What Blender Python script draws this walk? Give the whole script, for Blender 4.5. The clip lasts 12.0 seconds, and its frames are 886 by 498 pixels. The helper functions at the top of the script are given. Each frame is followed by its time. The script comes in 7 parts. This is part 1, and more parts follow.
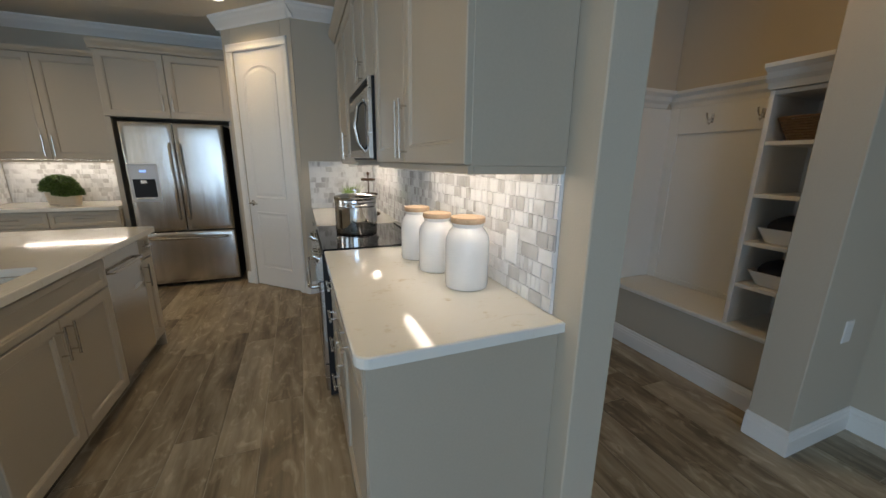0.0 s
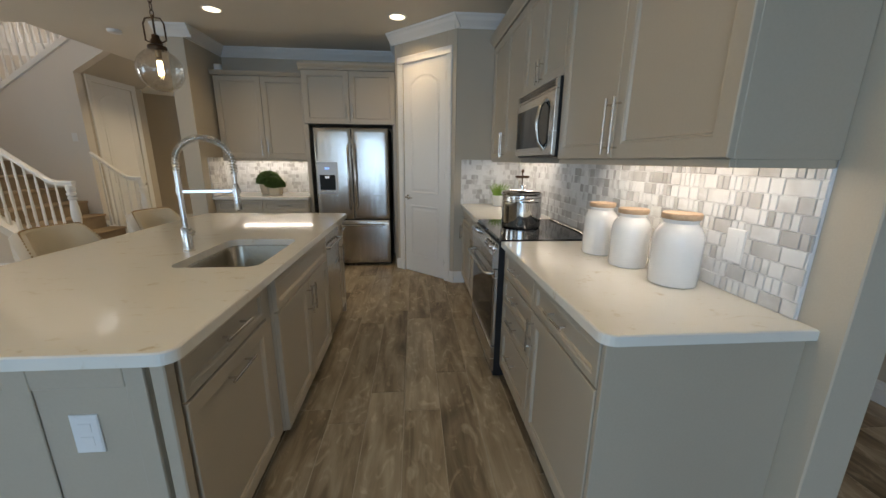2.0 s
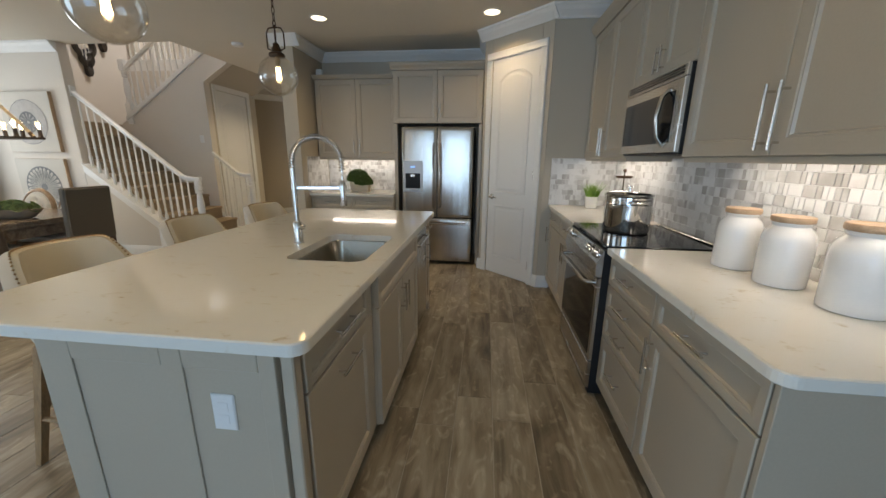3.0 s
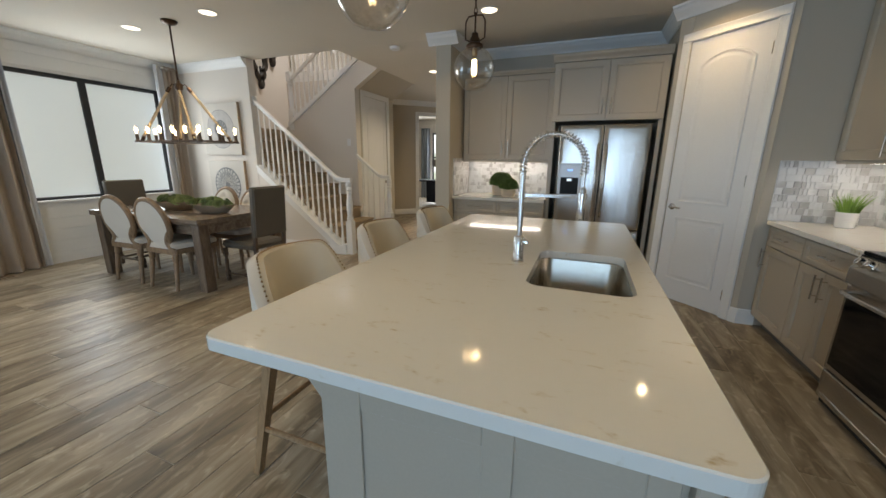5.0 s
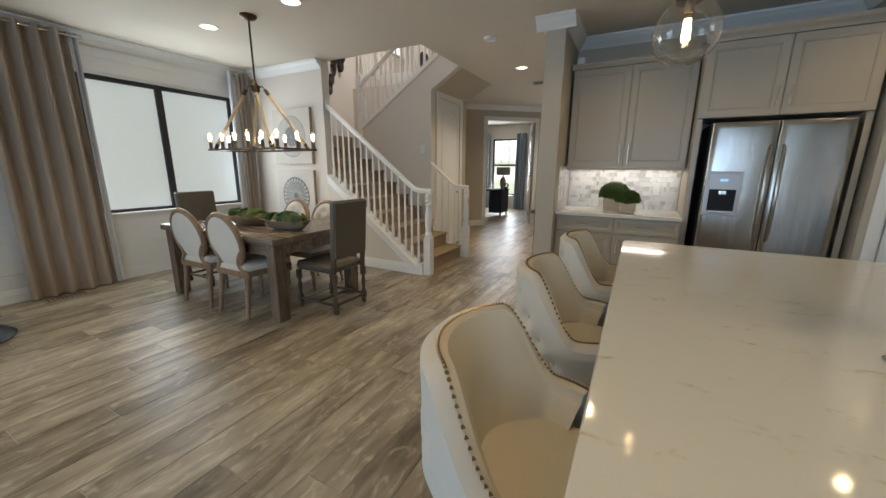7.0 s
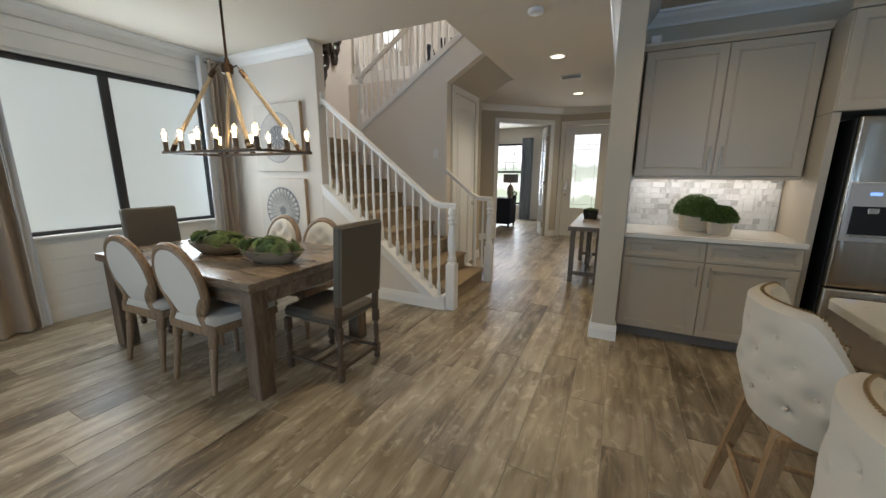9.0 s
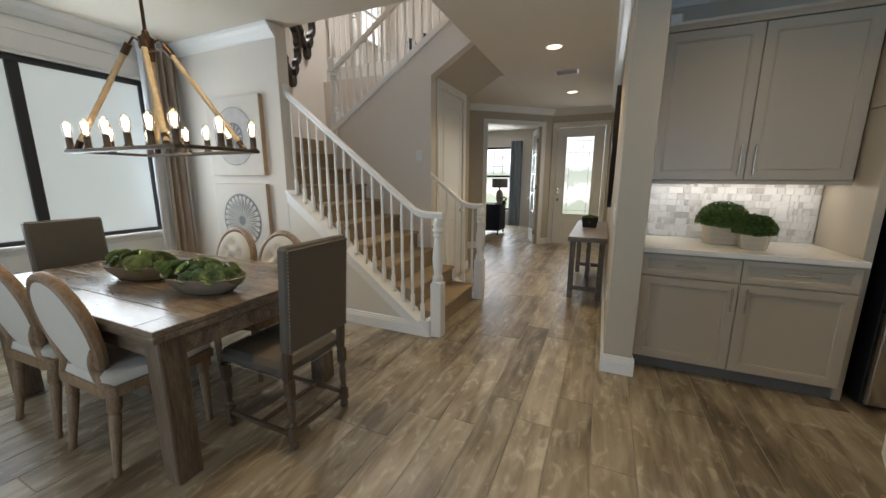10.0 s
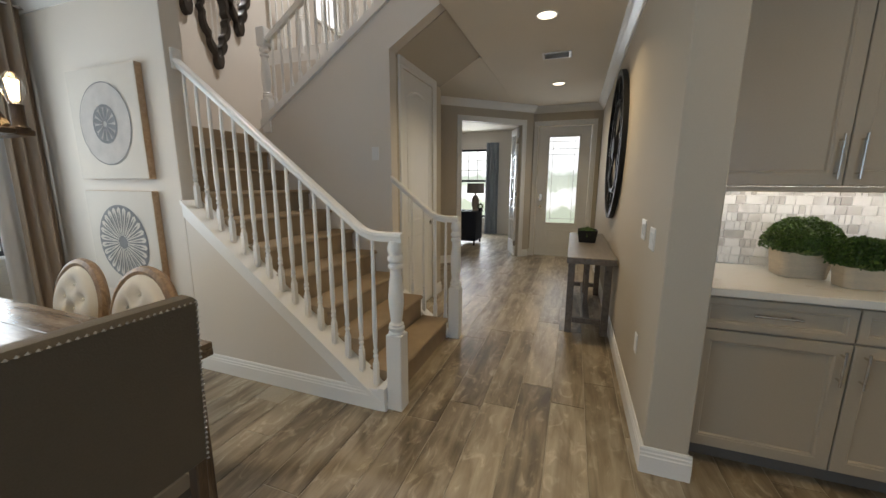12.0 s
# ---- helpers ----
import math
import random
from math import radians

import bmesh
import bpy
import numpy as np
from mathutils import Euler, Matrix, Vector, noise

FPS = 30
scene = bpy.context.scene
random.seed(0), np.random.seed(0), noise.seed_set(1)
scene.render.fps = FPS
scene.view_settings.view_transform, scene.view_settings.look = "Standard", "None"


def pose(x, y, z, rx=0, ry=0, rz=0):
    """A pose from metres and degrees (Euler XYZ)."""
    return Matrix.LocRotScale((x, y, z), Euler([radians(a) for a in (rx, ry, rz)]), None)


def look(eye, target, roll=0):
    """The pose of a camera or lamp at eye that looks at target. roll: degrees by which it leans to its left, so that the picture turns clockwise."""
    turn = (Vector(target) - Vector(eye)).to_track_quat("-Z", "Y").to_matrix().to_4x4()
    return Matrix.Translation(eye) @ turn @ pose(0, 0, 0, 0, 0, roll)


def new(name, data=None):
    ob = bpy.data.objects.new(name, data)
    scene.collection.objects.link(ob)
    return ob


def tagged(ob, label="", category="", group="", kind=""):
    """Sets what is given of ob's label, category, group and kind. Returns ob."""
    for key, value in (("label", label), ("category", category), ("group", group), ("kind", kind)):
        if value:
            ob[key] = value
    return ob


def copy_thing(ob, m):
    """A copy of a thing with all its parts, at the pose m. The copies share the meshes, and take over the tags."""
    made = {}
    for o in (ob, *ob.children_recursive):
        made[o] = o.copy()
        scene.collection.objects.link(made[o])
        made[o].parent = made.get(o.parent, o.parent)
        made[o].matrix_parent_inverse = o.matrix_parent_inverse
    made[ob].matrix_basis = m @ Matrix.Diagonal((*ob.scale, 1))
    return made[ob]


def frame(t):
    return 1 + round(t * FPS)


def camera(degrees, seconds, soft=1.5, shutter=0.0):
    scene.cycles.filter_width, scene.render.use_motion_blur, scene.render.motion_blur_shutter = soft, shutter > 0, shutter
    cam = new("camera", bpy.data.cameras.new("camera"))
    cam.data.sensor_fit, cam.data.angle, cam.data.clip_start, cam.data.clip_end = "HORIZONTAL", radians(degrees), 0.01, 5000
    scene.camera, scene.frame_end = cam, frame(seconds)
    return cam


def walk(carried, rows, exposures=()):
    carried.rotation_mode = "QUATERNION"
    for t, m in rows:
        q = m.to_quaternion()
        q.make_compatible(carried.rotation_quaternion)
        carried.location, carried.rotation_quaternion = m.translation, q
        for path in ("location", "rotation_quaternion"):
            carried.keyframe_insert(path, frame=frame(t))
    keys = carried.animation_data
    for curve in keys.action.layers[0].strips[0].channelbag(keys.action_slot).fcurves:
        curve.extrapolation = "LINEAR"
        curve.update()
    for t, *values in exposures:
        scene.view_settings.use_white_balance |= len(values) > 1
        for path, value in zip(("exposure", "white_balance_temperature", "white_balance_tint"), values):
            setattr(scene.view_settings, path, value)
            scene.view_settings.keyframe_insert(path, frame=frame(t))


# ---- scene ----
cam = camera(102.0, 12.0)
PATH = [
    (0, (0.01, 0.003, 1.394), (0.723, 1.81, 0.922), 0.7),
    (0.5, (-0.108, -0.032, 1.398), (0.495, 1.814, 0.918), 0.4),
    (1, (-0.224, -0.04, 1.385), (0.24, 1.846, 0.908), 0.6),
    (1.5, (-0.336, -0.035, 1.377), (-0.023, 1.881, 0.898), 0.6),
    (2, (-0.408, -0.031, 1.373), (-0.251, 1.905, 0.894), 0.6),
    (2.5, (-0.472, -0.021, 1.371), (-0.496, 1.92, 0.887), 0.5),
    (3, (-0.562, 0.044, 1.366), (-0.783, 1.971, 0.879), 0.6),
    (3.5, (-0.672, 0.151, 1.37), (-1.073, 2.048, 0.877), 0.6),
    (5.5, (-1.521, 0.307, 1.352), (-2.302, 2.087, 0.882), 0.6),
    (6, (-1.713, 0.424, 1.36), (-2.570, 2.169, 0.898), 0.45),
    (6.5, (-1.901, 0.545, 1.368), (-2.808, 2.267, 0.912), 0.3),
    (7, (-2.143, 0.656, 1.358), (-3.059, 2.378, 0.916), 0.3),
    (9, (-2.947, 1.316, 1.377), (-3.805, 3.075, 0.968), 0.3),
    (9.5, (-3.033, 1.56, 1.373), (-3.862, 3.334, 0.97), 0.1),
    (10, (-3.157, 1.811, 1.372), (-3.954, 3.605, 0.988), 0.2),
    (10.5, (-3.274, 2.035, 1.369), (-4.049, 3.84, 0.991), 0.3),
    (11, (-3.407, 2.263, 1.36), (-4.133, 4.09, 0.992), 0.3),
    (11.5, (-3.453, 2.489, 1.368), (-4.136, 4.333, 1.001), 0.3),
    (12, (-3.466, 2.714, 1.376), (-4.132, 4.565, 1.017), 0.2),
]
walk(cam, [(t, look(eye, target, roll)) for t, eye, target, roll in PATH], [(0, -0.05, 7050, 13), (3, -0.04, 6950, 12.5), (6, -0.04, 6800, 12), (9, -0.09, 6600, 11), (12, -0.20, 6700, 11.5)])

# ---- light ----
world = bpy.data.worlds.new("world")
scene.world = world
world.use_nodes = True
wn = world.node_tree.nodes
sky = wn.new("ShaderNodeTexSky")
sky.sky_type, sky.sun_disc = "NISHITA", False
sky.sun_elevation, sky.sun_rotation = radians(48), radians(200)
wn["Background"].inputs["Strength"].default_value = 0.10
world.node_tree.links.new(sky.outputs["Color"], wn["Background"].inputs["Color"])
sun = new("sun", bpy.data.lights.new("sun", "SUN"))
sun.data.energy, sun.data.angle, sun.data.color = 1.0, radians(12), (1, 0.95, 0.88)
sun.matrix_world = look((0, 0, 30), (6, 12, 0))


def area_lamp(name, eye, target, w, h, watts, color, shape="RECTANGLE"):
    data = bpy.data.lights.new(name, "AREA")
    data.shape, data.size, data.size_y, data.energy, data.color = shape, w, h, watts, color
    ob = new(name, data)
    ob.matrix_world = look(eye, target)
    return ob


DAY = (0.80, 0.90, 1.0)
WARM = (1.0, 0.80, 0.50)
KITCHEN = (1.0, 0.75, 0.41)
# daylight in the openings of the garden side and of the dining window
area_lamp("daylight_garden", (-1.5, -3.58, 1.3), (-1.5, 0, 1.3), 2.5, 2.2, 88, (0.36, 0.635, 1.0))
area_lamp("daylight_garden", (-5.2, -3.58, 1.3), (-5.2, 0, 1.3), 2.8, 2.2, 10, (0.40, 0.66, 1.0))
area_lamp("daylight_garden", (-7.56, -1.25, 1.25), (0, -1.25, 1.0), 2.5, 2.2, 60, (0.52, 0.75, 1.0))
area_lamp("daylight_dining", (-7.60, 3.33, 1.58), (0, 3.33, 1.3), 1.55, 1.4, 36, (0.78, 0.90, 1.0))
area_lamp("daylight_front_door", (-3.68, 9.78, 1.5), (-3.68, 0, 1.2), 0.45, 1.5, 7, DAY)
# unseen additions: (1.7, 1.25) brightening the mudroom, and the pair at y 0.6
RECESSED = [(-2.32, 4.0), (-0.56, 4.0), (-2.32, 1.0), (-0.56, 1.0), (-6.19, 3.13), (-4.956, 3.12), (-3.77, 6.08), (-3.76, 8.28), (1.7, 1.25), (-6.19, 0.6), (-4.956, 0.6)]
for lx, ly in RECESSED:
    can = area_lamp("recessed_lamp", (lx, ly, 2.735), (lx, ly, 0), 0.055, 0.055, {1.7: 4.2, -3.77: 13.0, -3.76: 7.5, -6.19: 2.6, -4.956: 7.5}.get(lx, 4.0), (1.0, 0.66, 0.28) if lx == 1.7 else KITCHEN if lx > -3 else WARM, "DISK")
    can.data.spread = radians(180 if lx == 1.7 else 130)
# unseen fill, added to brighten the stairwell and upper storey
area_lamp("stairwell_fill", (-5.8, 6.5, 5.57), (-5.8, 6.5, 0), 0.3, 0.3, 75, (0.97, 0.98, 1.0), "DISK")
area_lamp("daylight_study", (-6.16, 12.58, 1.4), (-6.0, 9, 1.0), 0.8, 1.6, 75, DAY)
# strips under the wall cabinets
for lx, ly, w, h, watts in ((0.56, 1.46, 0.04, 1.05, 0.52), (0.56, 3.30, 0.04, 0.9, 0.6), (-2.30, 5.07, 1.05, 0.04, 0.7)):
    area_lamp("strip_lamp", (lx, ly, 1.352), (lx, ly, 0), w, h, watts, (1, 0.96, 0.92)).matrix_world = pose(lx, ly, 1.350)

# ---- materials ----
def node_mat(name, color, rough=0.5, metal=0.0, spec=0.5, var=0.06, scale=6.0, fine=90.0, bump=0.02, grain=(1, 1, 1), rvar=0.08, coat=0.0, rand=0.0, island=0.0):
    """Painted, woven, metal or stone surface: two scales of variation in colour, roughness and relief."""
    m = bpy.data.materials.new(name)
    m.use_nodes = True
    t = m.node_tree
    n, ln = t.nodes, t.links
    b = n["Principled BSDF"]
    b.inputs["Metallic"].default_value = metal
    b.inputs["Specular IOR Level"].default_value = spec
    b.inputs["Coat Weight"].default_value = coat
    co = n.new("ShaderNodeTexCoord")
    mp = n.new("ShaderNodeMapping")
    mp.inputs["Scale"].default_value = grain
    ln.new(co.outputs["Object"], mp.inputs["Vector"])
    big, small = n.new("ShaderNodeTexNoise"), n.new("ShaderNodeTexNoise")
    big.inputs["Scale"].default_value, small.inputs["Scale"].default_value = scale, fine
    big.inputs["Detail"].default_value, small.inputs["Detail"].default_value = 4, 3
    for k in (big, small):
        ln.new(mp.outputs["Vector"], k.inputs["Vector"])
    add = n.new("ShaderNodeMath")
    add.operation = "ADD"
    ln.new(big.outputs["Fac"], add.inputs[0])
    ln.new(small.outputs["Fac"], add.inputs[1])
    val = n.new("ShaderNodeMapRange")
    val.inputs["From Min"].default_value, val.inputs["From Max"].default_value = 0.6, 1.4
    val.inputs["To Min"].default_value, val.inputs["To Max"].default_value = 1 - var, 1 + var
    ln.new(add.outputs[0], val.inputs["Value"])
    last = val.outputs["Result"]
    if rand or island:
        src = n.new("ShaderNodeObjectInfo").outputs["Random"] if rand else n.new("ShaderNodeNewGeometry").outputs["Random Per Island"]
        rr = n.new("ShaderNodeMapRange")
        rr.inputs["To Min"].default_value, rr.inputs["To Max"].default_value = 1 - (rand or island), 1 + (rand or island)
        ln.new(src, rr.inputs["Value"])
        mul = n.new("ShaderNodeMath")
        mul.operation = "MULTIPLY"
        ln.new(last, mul.inputs[0])
        ln.new(rr.outputs["Result"], mul.inputs[1])
        last = mul.outputs[0]
    mix = n.new("ShaderNodeVectorMath")
    mix.operation = "SCALE"
    mix.inputs[0].default_value = color
    ln.new(last, mix.inputs["Scale"])
    ln.new(mix.outputs[0], b.inputs["Base Color"])
    ro = n.new("ShaderNodeMapRange")
    ro.inputs["To Min"].default_value, ro.inputs["To Max"].default_value = max(0.02, rough - rvar), min(1, rough + rvar)
    ln.new(big.outputs["Fac"], ro.inputs["Value"])
    ln.new(ro.outputs["Result"], b.inputs["Roughness"])
    if bump:
        bp = n.new("ShaderNodeBump")
        bp.inputs["Strength"].default_value, bp.inputs["Distance"].default_value = min(1, bump * 10), 0.002
        ln.new(small.outputs["Fac"], bp.inputs["Height"])
        ln.new(bp.outputs["Normal"], b.inputs["Normal"])
    return m


def ramp_mat(name, stops, rough=0.5, scale=3.0, stretch=(1, 1, 1), fine=(1, 1, 1), distort=1.0, bump=0.1, spec=0.5, rand=None, mixdetail=0.4, rvar=0.15):
    """Wood, plank tile or stone: a stretched noise through a colour ramp, shifted from piece to piece."""
    m = bpy.data.materials.new(name)
    m.use_nodes = True
    t = m.node_tree
    n, ln = t.nodes, t.links
    b = n["Principled BSDF"]
    b.inputs["Specular IOR Level"].default_value = spec
    co = n.new("ShaderNodeTexCoord")
    mp = n.new("ShaderNodeMapping")
    mp.inputs["Scale"].default_value = stretch
    ln.new(co.outputs["Object"], mp.inputs["Vector"])
    src = None
    if rand:
        src = n.new("ShaderNodeObjectInfo").outputs["Random"] if rand == "object" else n.new("ShaderNodeNewGeometry").outputs["Random Per Island"]
        sh = n.new("ShaderNodeVectorMath")
        sh.operation = "SCALE"
        sh.inputs[0].default_value = (37.0, 53.0, 71.0)
        ln.new(src, sh.inputs["Scale"])
        ln.new(sh.outputs[0], mp.inputs["Location"])
    a, f = n.new("ShaderNodeTexNoise"), n.new("ShaderNodeTexNoise")
    a.inputs["Scale"].default_value, a.inputs["Detail"].default_value, a.inputs["Distortion"].default_value = scale, 5, distort
    f.inputs["Scale"].default_value, f.inputs["Detail"].default_value = scale * 7, 4
    ln.new(mp.outputs["Vector"], a.inputs["Vector"])
    fm = n.new("ShaderNodeVectorMath")
    fm.operation = "MULTIPLY"
    fm.inputs[1].default_value = fine
    ln.new(mp.outputs["Vector"], fm.inputs[0])
    ln.new(fm.outputs[0], f.inputs["Vector"])
    mix = n.new("ShaderNodeMix")
    mix.inputs["Factor"].default_value = mixdetail
    ln.new(a.outputs["Fac"], mix.inputs[2])
    ln.new(f.outputs["Fac"], mix.inputs[3])
    fac = mix.outputs[0]
    if src is not None:
        off = n.new("ShaderNodeMapRange")
        off.inputs["To Min"].default_value, off.inputs["To Max"].default_value = -0.085, 0.085
        ln.new(src, off.inputs["Value"])
        ad = n.new("ShaderNodeMath")
        ln.new(fac, ad.inputs[0])
        ln.new(off.outputs["Result"], ad.inputs[1])
        fac = ad.outputs[0]
    cr = n.new("ShaderNodeValToRGB")
    els = cr.color_ramp.elements
    els[0].position, els[0].color = stops[0][0], (*stops[0][1], 1)
    els[1].position, els[1].color = stops[-1][0], (*stops[-1][1], 1)
    for p, c in stops[1:-1]:
        e = els.new(p)
        e.color = (*c, 1)
    ln.new(fac, cr.inputs["Fac"])
    ln.new(cr.outputs["Color"], b.inputs["Base Color"])
    ro = n.new("ShaderNodeMapRange")
    ro.inputs["To Min"].default_value, ro.inputs["To Max"].default_value = max(0.03, rough - rvar), min(1, rough + rvar)
    ln.new(fac, ro.inputs["Value"])
    ln.new(ro.outputs["Result"], b.inputs["Roughness"])
    bp = n.new("ShaderNodeBump")
    bp.inputs["Strength"].default_value, bp.inputs["Distance"].default_value = bump, 0.004
    ln.new(f.outputs["Fac"], bp.inputs["Height"])
    ln.new(bp.outputs["Normal"], b.inputs["Normal"])
    return m


def plank_mat(name, rand):
    """Wood-look porcelain plank: long grain, smoky patches, pale worn flecks and dark pores, different on every piece."""
    m = bpy.data.materials.new(name)
    m.use_nodes = True
    n, ln = m.node_tree.nodes, m.node_tree.links
    b = n["Principled BSDF"]
    co = n.new("ShaderNodeTexCoord")
    src = n.new("ShaderNodeObjectInfo").outputs["Random"] if rand == "object" else n.new("ShaderNodeNewGeometry").outputs["Random Per Island"]
    sh = n.new("ShaderNodeVectorMath")
    sh.operation = "SCALE"
    sh.inputs[0].default_value = (37.0, 53.0, 71.0)
    ln.new(src, sh.inputs["Scale"])
    pos = n.new("ShaderNodeVectorMath")
    ln.new(co.outputs["Object"], pos.inputs[0])
    ln.new(sh.outputs[0], pos.inputs[1])

    def layer(stretch, scale, detail, distort):
        mul, tex = n.new("ShaderNodeVectorMath"), n.new("ShaderNodeTexNoise")
        mul.operation = "MULTIPLY"
        mul.inputs[1].default_value = stretch
        ln.new(pos.outputs[0], mul.inputs[0])
        ln.new(mul.outputs[0], tex.inputs["Vector"])
        tex.inputs["Scale"].default_value, tex.inputs["Detail"].default_value, tex.inputs["Distortion"].default_value = scale, detail, distort
        return tex.outputs["Fac"]

    def calc(op, a, k, c=None):
        q = n.new("ShaderNodeMath")
        q.operation = op
        ln.new(a, q.inputs[0])
        for slot, v in ((1, k), (2, c)):
            if v is None:
                continue
            if isinstance(v, (int, float)):
                q.inputs[slot].default_value = v
            else:
                ln.new(v, q.inputs[slot])
        return q.outputs[0]

    smoke = layer((3.0, 1.0, 1), 1.9, 6, 0.8)
    grain = layer((6.5, 0.9, 1), 2.1, 8, 1.0)
    pores = layer((60.0, 3.0, 1), 2.0, 3, 0.3)
    fleck = layer((5.2, 2.6, 1), 2.6, 9, 1.4)
    f = calc("MULTIPLY_ADD", grain, 0.48, calc("MULTIPLY", smoke, 0.45))
    f = calc("ADD", f, calc("MULTIPLY", pores, 0.07))
    f = calc("ADD", f, calc("MULTIPLY_ADD", src, 0.16, -0.083))
    worn = n.new("ShaderNodeMapRange")
    worn.inputs["From Min"].default_value, worn.inputs["From Max"].default_value = 0.55, 0.70
    worn.inputs["To Max"].default_value = 0.15
    ln.new(fleck, worn.inputs["Value"])
    f = calc("ADD", f, worn.outputs["Result"])
    cr = n.new("ShaderNodeValToRGB")
    els = cr.color_ramp.elements
    els[0].position, els[0].color = 0.30, (0.092, 0.068, 0.043, 1)
    els[1].position, els[1].color = 0.78, (0.58, 0.515, 0.405, 1)
    for p, c in ((0.415, (0.195, 0.152, 0.100, 1)), (0.50, (0.295, 0.240, 0.166, 1)), (0.61, (0.415, 0.350, 0.256, 1))):
        els.new(p).color = c
    ln.new(f, cr.inputs["Fac"])
    ln.new(cr.outputs["Color"], b.inputs["Base Color"])
    ro = n.new("ShaderNodeMapRange")
    ro.inputs["To Min"].default_value, ro.inputs["To Max"].default_value = 0.27, 0.50
    ln.new(fleck, ro.inputs["Value"])
    ln.new(ro.outputs["Result"], b.inputs["Roughness"])
    bp = n.new("ShaderNodeBump")
    bp.inputs["Strength"].default_value, bp.inputs["Distance"].default_value = 0.12, 0.004
    ln.new(grain, bp.inputs["Height"])
    ln.new(bp.outputs["Normal"], b.inputs["Normal"])
    return m


def glow_mat(name, color, strength):
    m = bpy.data.materials.new(name)
    m.use_nodes = True
    b = m.node_tree.nodes["Principled BSDF"]
    b.inputs["Base Color"].default_value = (*color, 1)
    b.inputs["Emission Color"].default_value = (*color, 1)
    b.inputs["Emission Strength"].default_value = strength
    return m


def glass_mat(name, color=(1, 1, 1), rough=0.0, clear=0.96):
    """Thin glass: mostly clear, with gloss towards grazing."""
    m = bpy.data.materials.new(name)
    m.use_nodes = True
    n, ln = m.node_tree.nodes, m.node_tree.links
    n.remove(n["Principled BSDF"])
    tr, gl, mx, lw = n.new("ShaderNodeBsdfTransparent"), n.new("ShaderNodeBsdfGlossy"), n.new("ShaderNodeMixShader"), n.new("ShaderNodeLayerWeight")
    tr.inputs["Color"].default_value = (*[c * clear for c in color], 1)
    gl.inputs["Roughness"].default_value = rough + 0.02
    lw.inputs["Blend"].default_value = 0.35
    rg = n.new("ShaderNodeMapRange")
    rg.inputs["To Min"].default_value, rg.inputs["To Max"].default_value = 0.07, 0.75
    ln.new(lw.outputs["Facing"], rg.inputs["Value"])
    ln.new(rg.outputs["Result"], mx.inputs[0])
    ln.new(tr.outputs[0], mx.inputs[1])
    ln.new(gl.outputs[0], mx.inputs[2])
    ln.new(mx.outputs[0], n["Material Output"].inputs["Surface"])
    return m


M = {}
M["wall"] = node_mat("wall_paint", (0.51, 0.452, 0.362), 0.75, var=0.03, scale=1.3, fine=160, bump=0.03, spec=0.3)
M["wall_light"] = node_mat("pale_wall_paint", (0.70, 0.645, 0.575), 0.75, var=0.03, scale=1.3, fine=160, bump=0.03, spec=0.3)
M["ceiling"] = node_mat("ceiling_paint", (0.70, 0.64, 0.545), 0.85, var=0.03, scale=1.5, fine=120, bump=0.04, spec=0.2)
M["trim"] = node_mat("white_trim_paint", (0.80, 0.785, 0.75), 0.35, var=0.025, scale=3, bump=0.008)
M["door"] = node_mat("white_door_paint", (0.78, 0.77, 0.745), 0.38, var=0.025, scale=3, bump=0.008)
M["cab"] = node_mat("greige_cabinet_paint", (0.450, 0.392, 0.308), 0.34, var=0.035, scale=2.5, fine=120, bump=0.006)
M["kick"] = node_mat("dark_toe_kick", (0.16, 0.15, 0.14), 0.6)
M["quartz"] = ramp_mat("white_quartz", [(0.30, (0.55, 0.46, 0.31)), (0.36, (0.70, 0.655, 0.56)), (0.41, (0.76, 0.735, 0.665)), (1.0, (0.775, 0.755, 0.695))], 0.06, 6.0, (1, 1.8, 1), (1, 1, 1), 1.6, 0.0, 0.5, None, 0.35, 0.05)
M["plank"] = plank_mat("plank_tile", "object")
M["plank_far"] = plank_mat("plank_tile_joined", "island")
M["grout"] = node_mat("floor_grout", (0.44, 0.39, 0.31), 0.85, var=0.1)
M["tile"] = ramp_mat("marble_tile", [(0.32, (0.42, 0.40, 0.375)), (0.45, (0.58, 0.565, 0.545)), (0.51, (0.73, 0.72, 0.70)), (0.9, (0.80, 0.795, 0.78))], 0.22, 2.2, (1, 1, 1), (1, 1, 1), 0.8, 0.02, 0.5, "object", 0.12, 0.08)
M["tile_far"] = ramp_mat("marble_tile_joined", [(0.32, (0.42, 0.40, 0.375)), (0.45, (0.58, 0.565, 0.545)), (0.51, (0.73, 0.72, 0.70)), (0.9, (0.80, 0.795, 0.78))], 0.22, 2.2, (1, 1, 1), (1, 1, 1), 0.8, 0.02, 0.5, "island", 0.12, 0.08)
M["tile_grout"] = node_mat("tile_grout", (0.74, 0.73, 0.71), 0.8)
# brushed grain; its broad upright tone streaks imitate reflections on the refrigerator
M["steel"] = node_mat("brushed_steel", (0.53, 0.50, 0.46), 0.24, 1.0, var=0.14, scale=2.0, fine=60, bump=0.008, grain=(14, 14, 0.6), rvar=0.06)
M["steel_h"] = node_mat("brushed_steel_sideways", (0.56, 0.53, 0.49), 0.26, 1.0, var=0.03, scale=3.0, fine=60, bump=0.004, grain=(1, 1, 6), rvar=0.04)
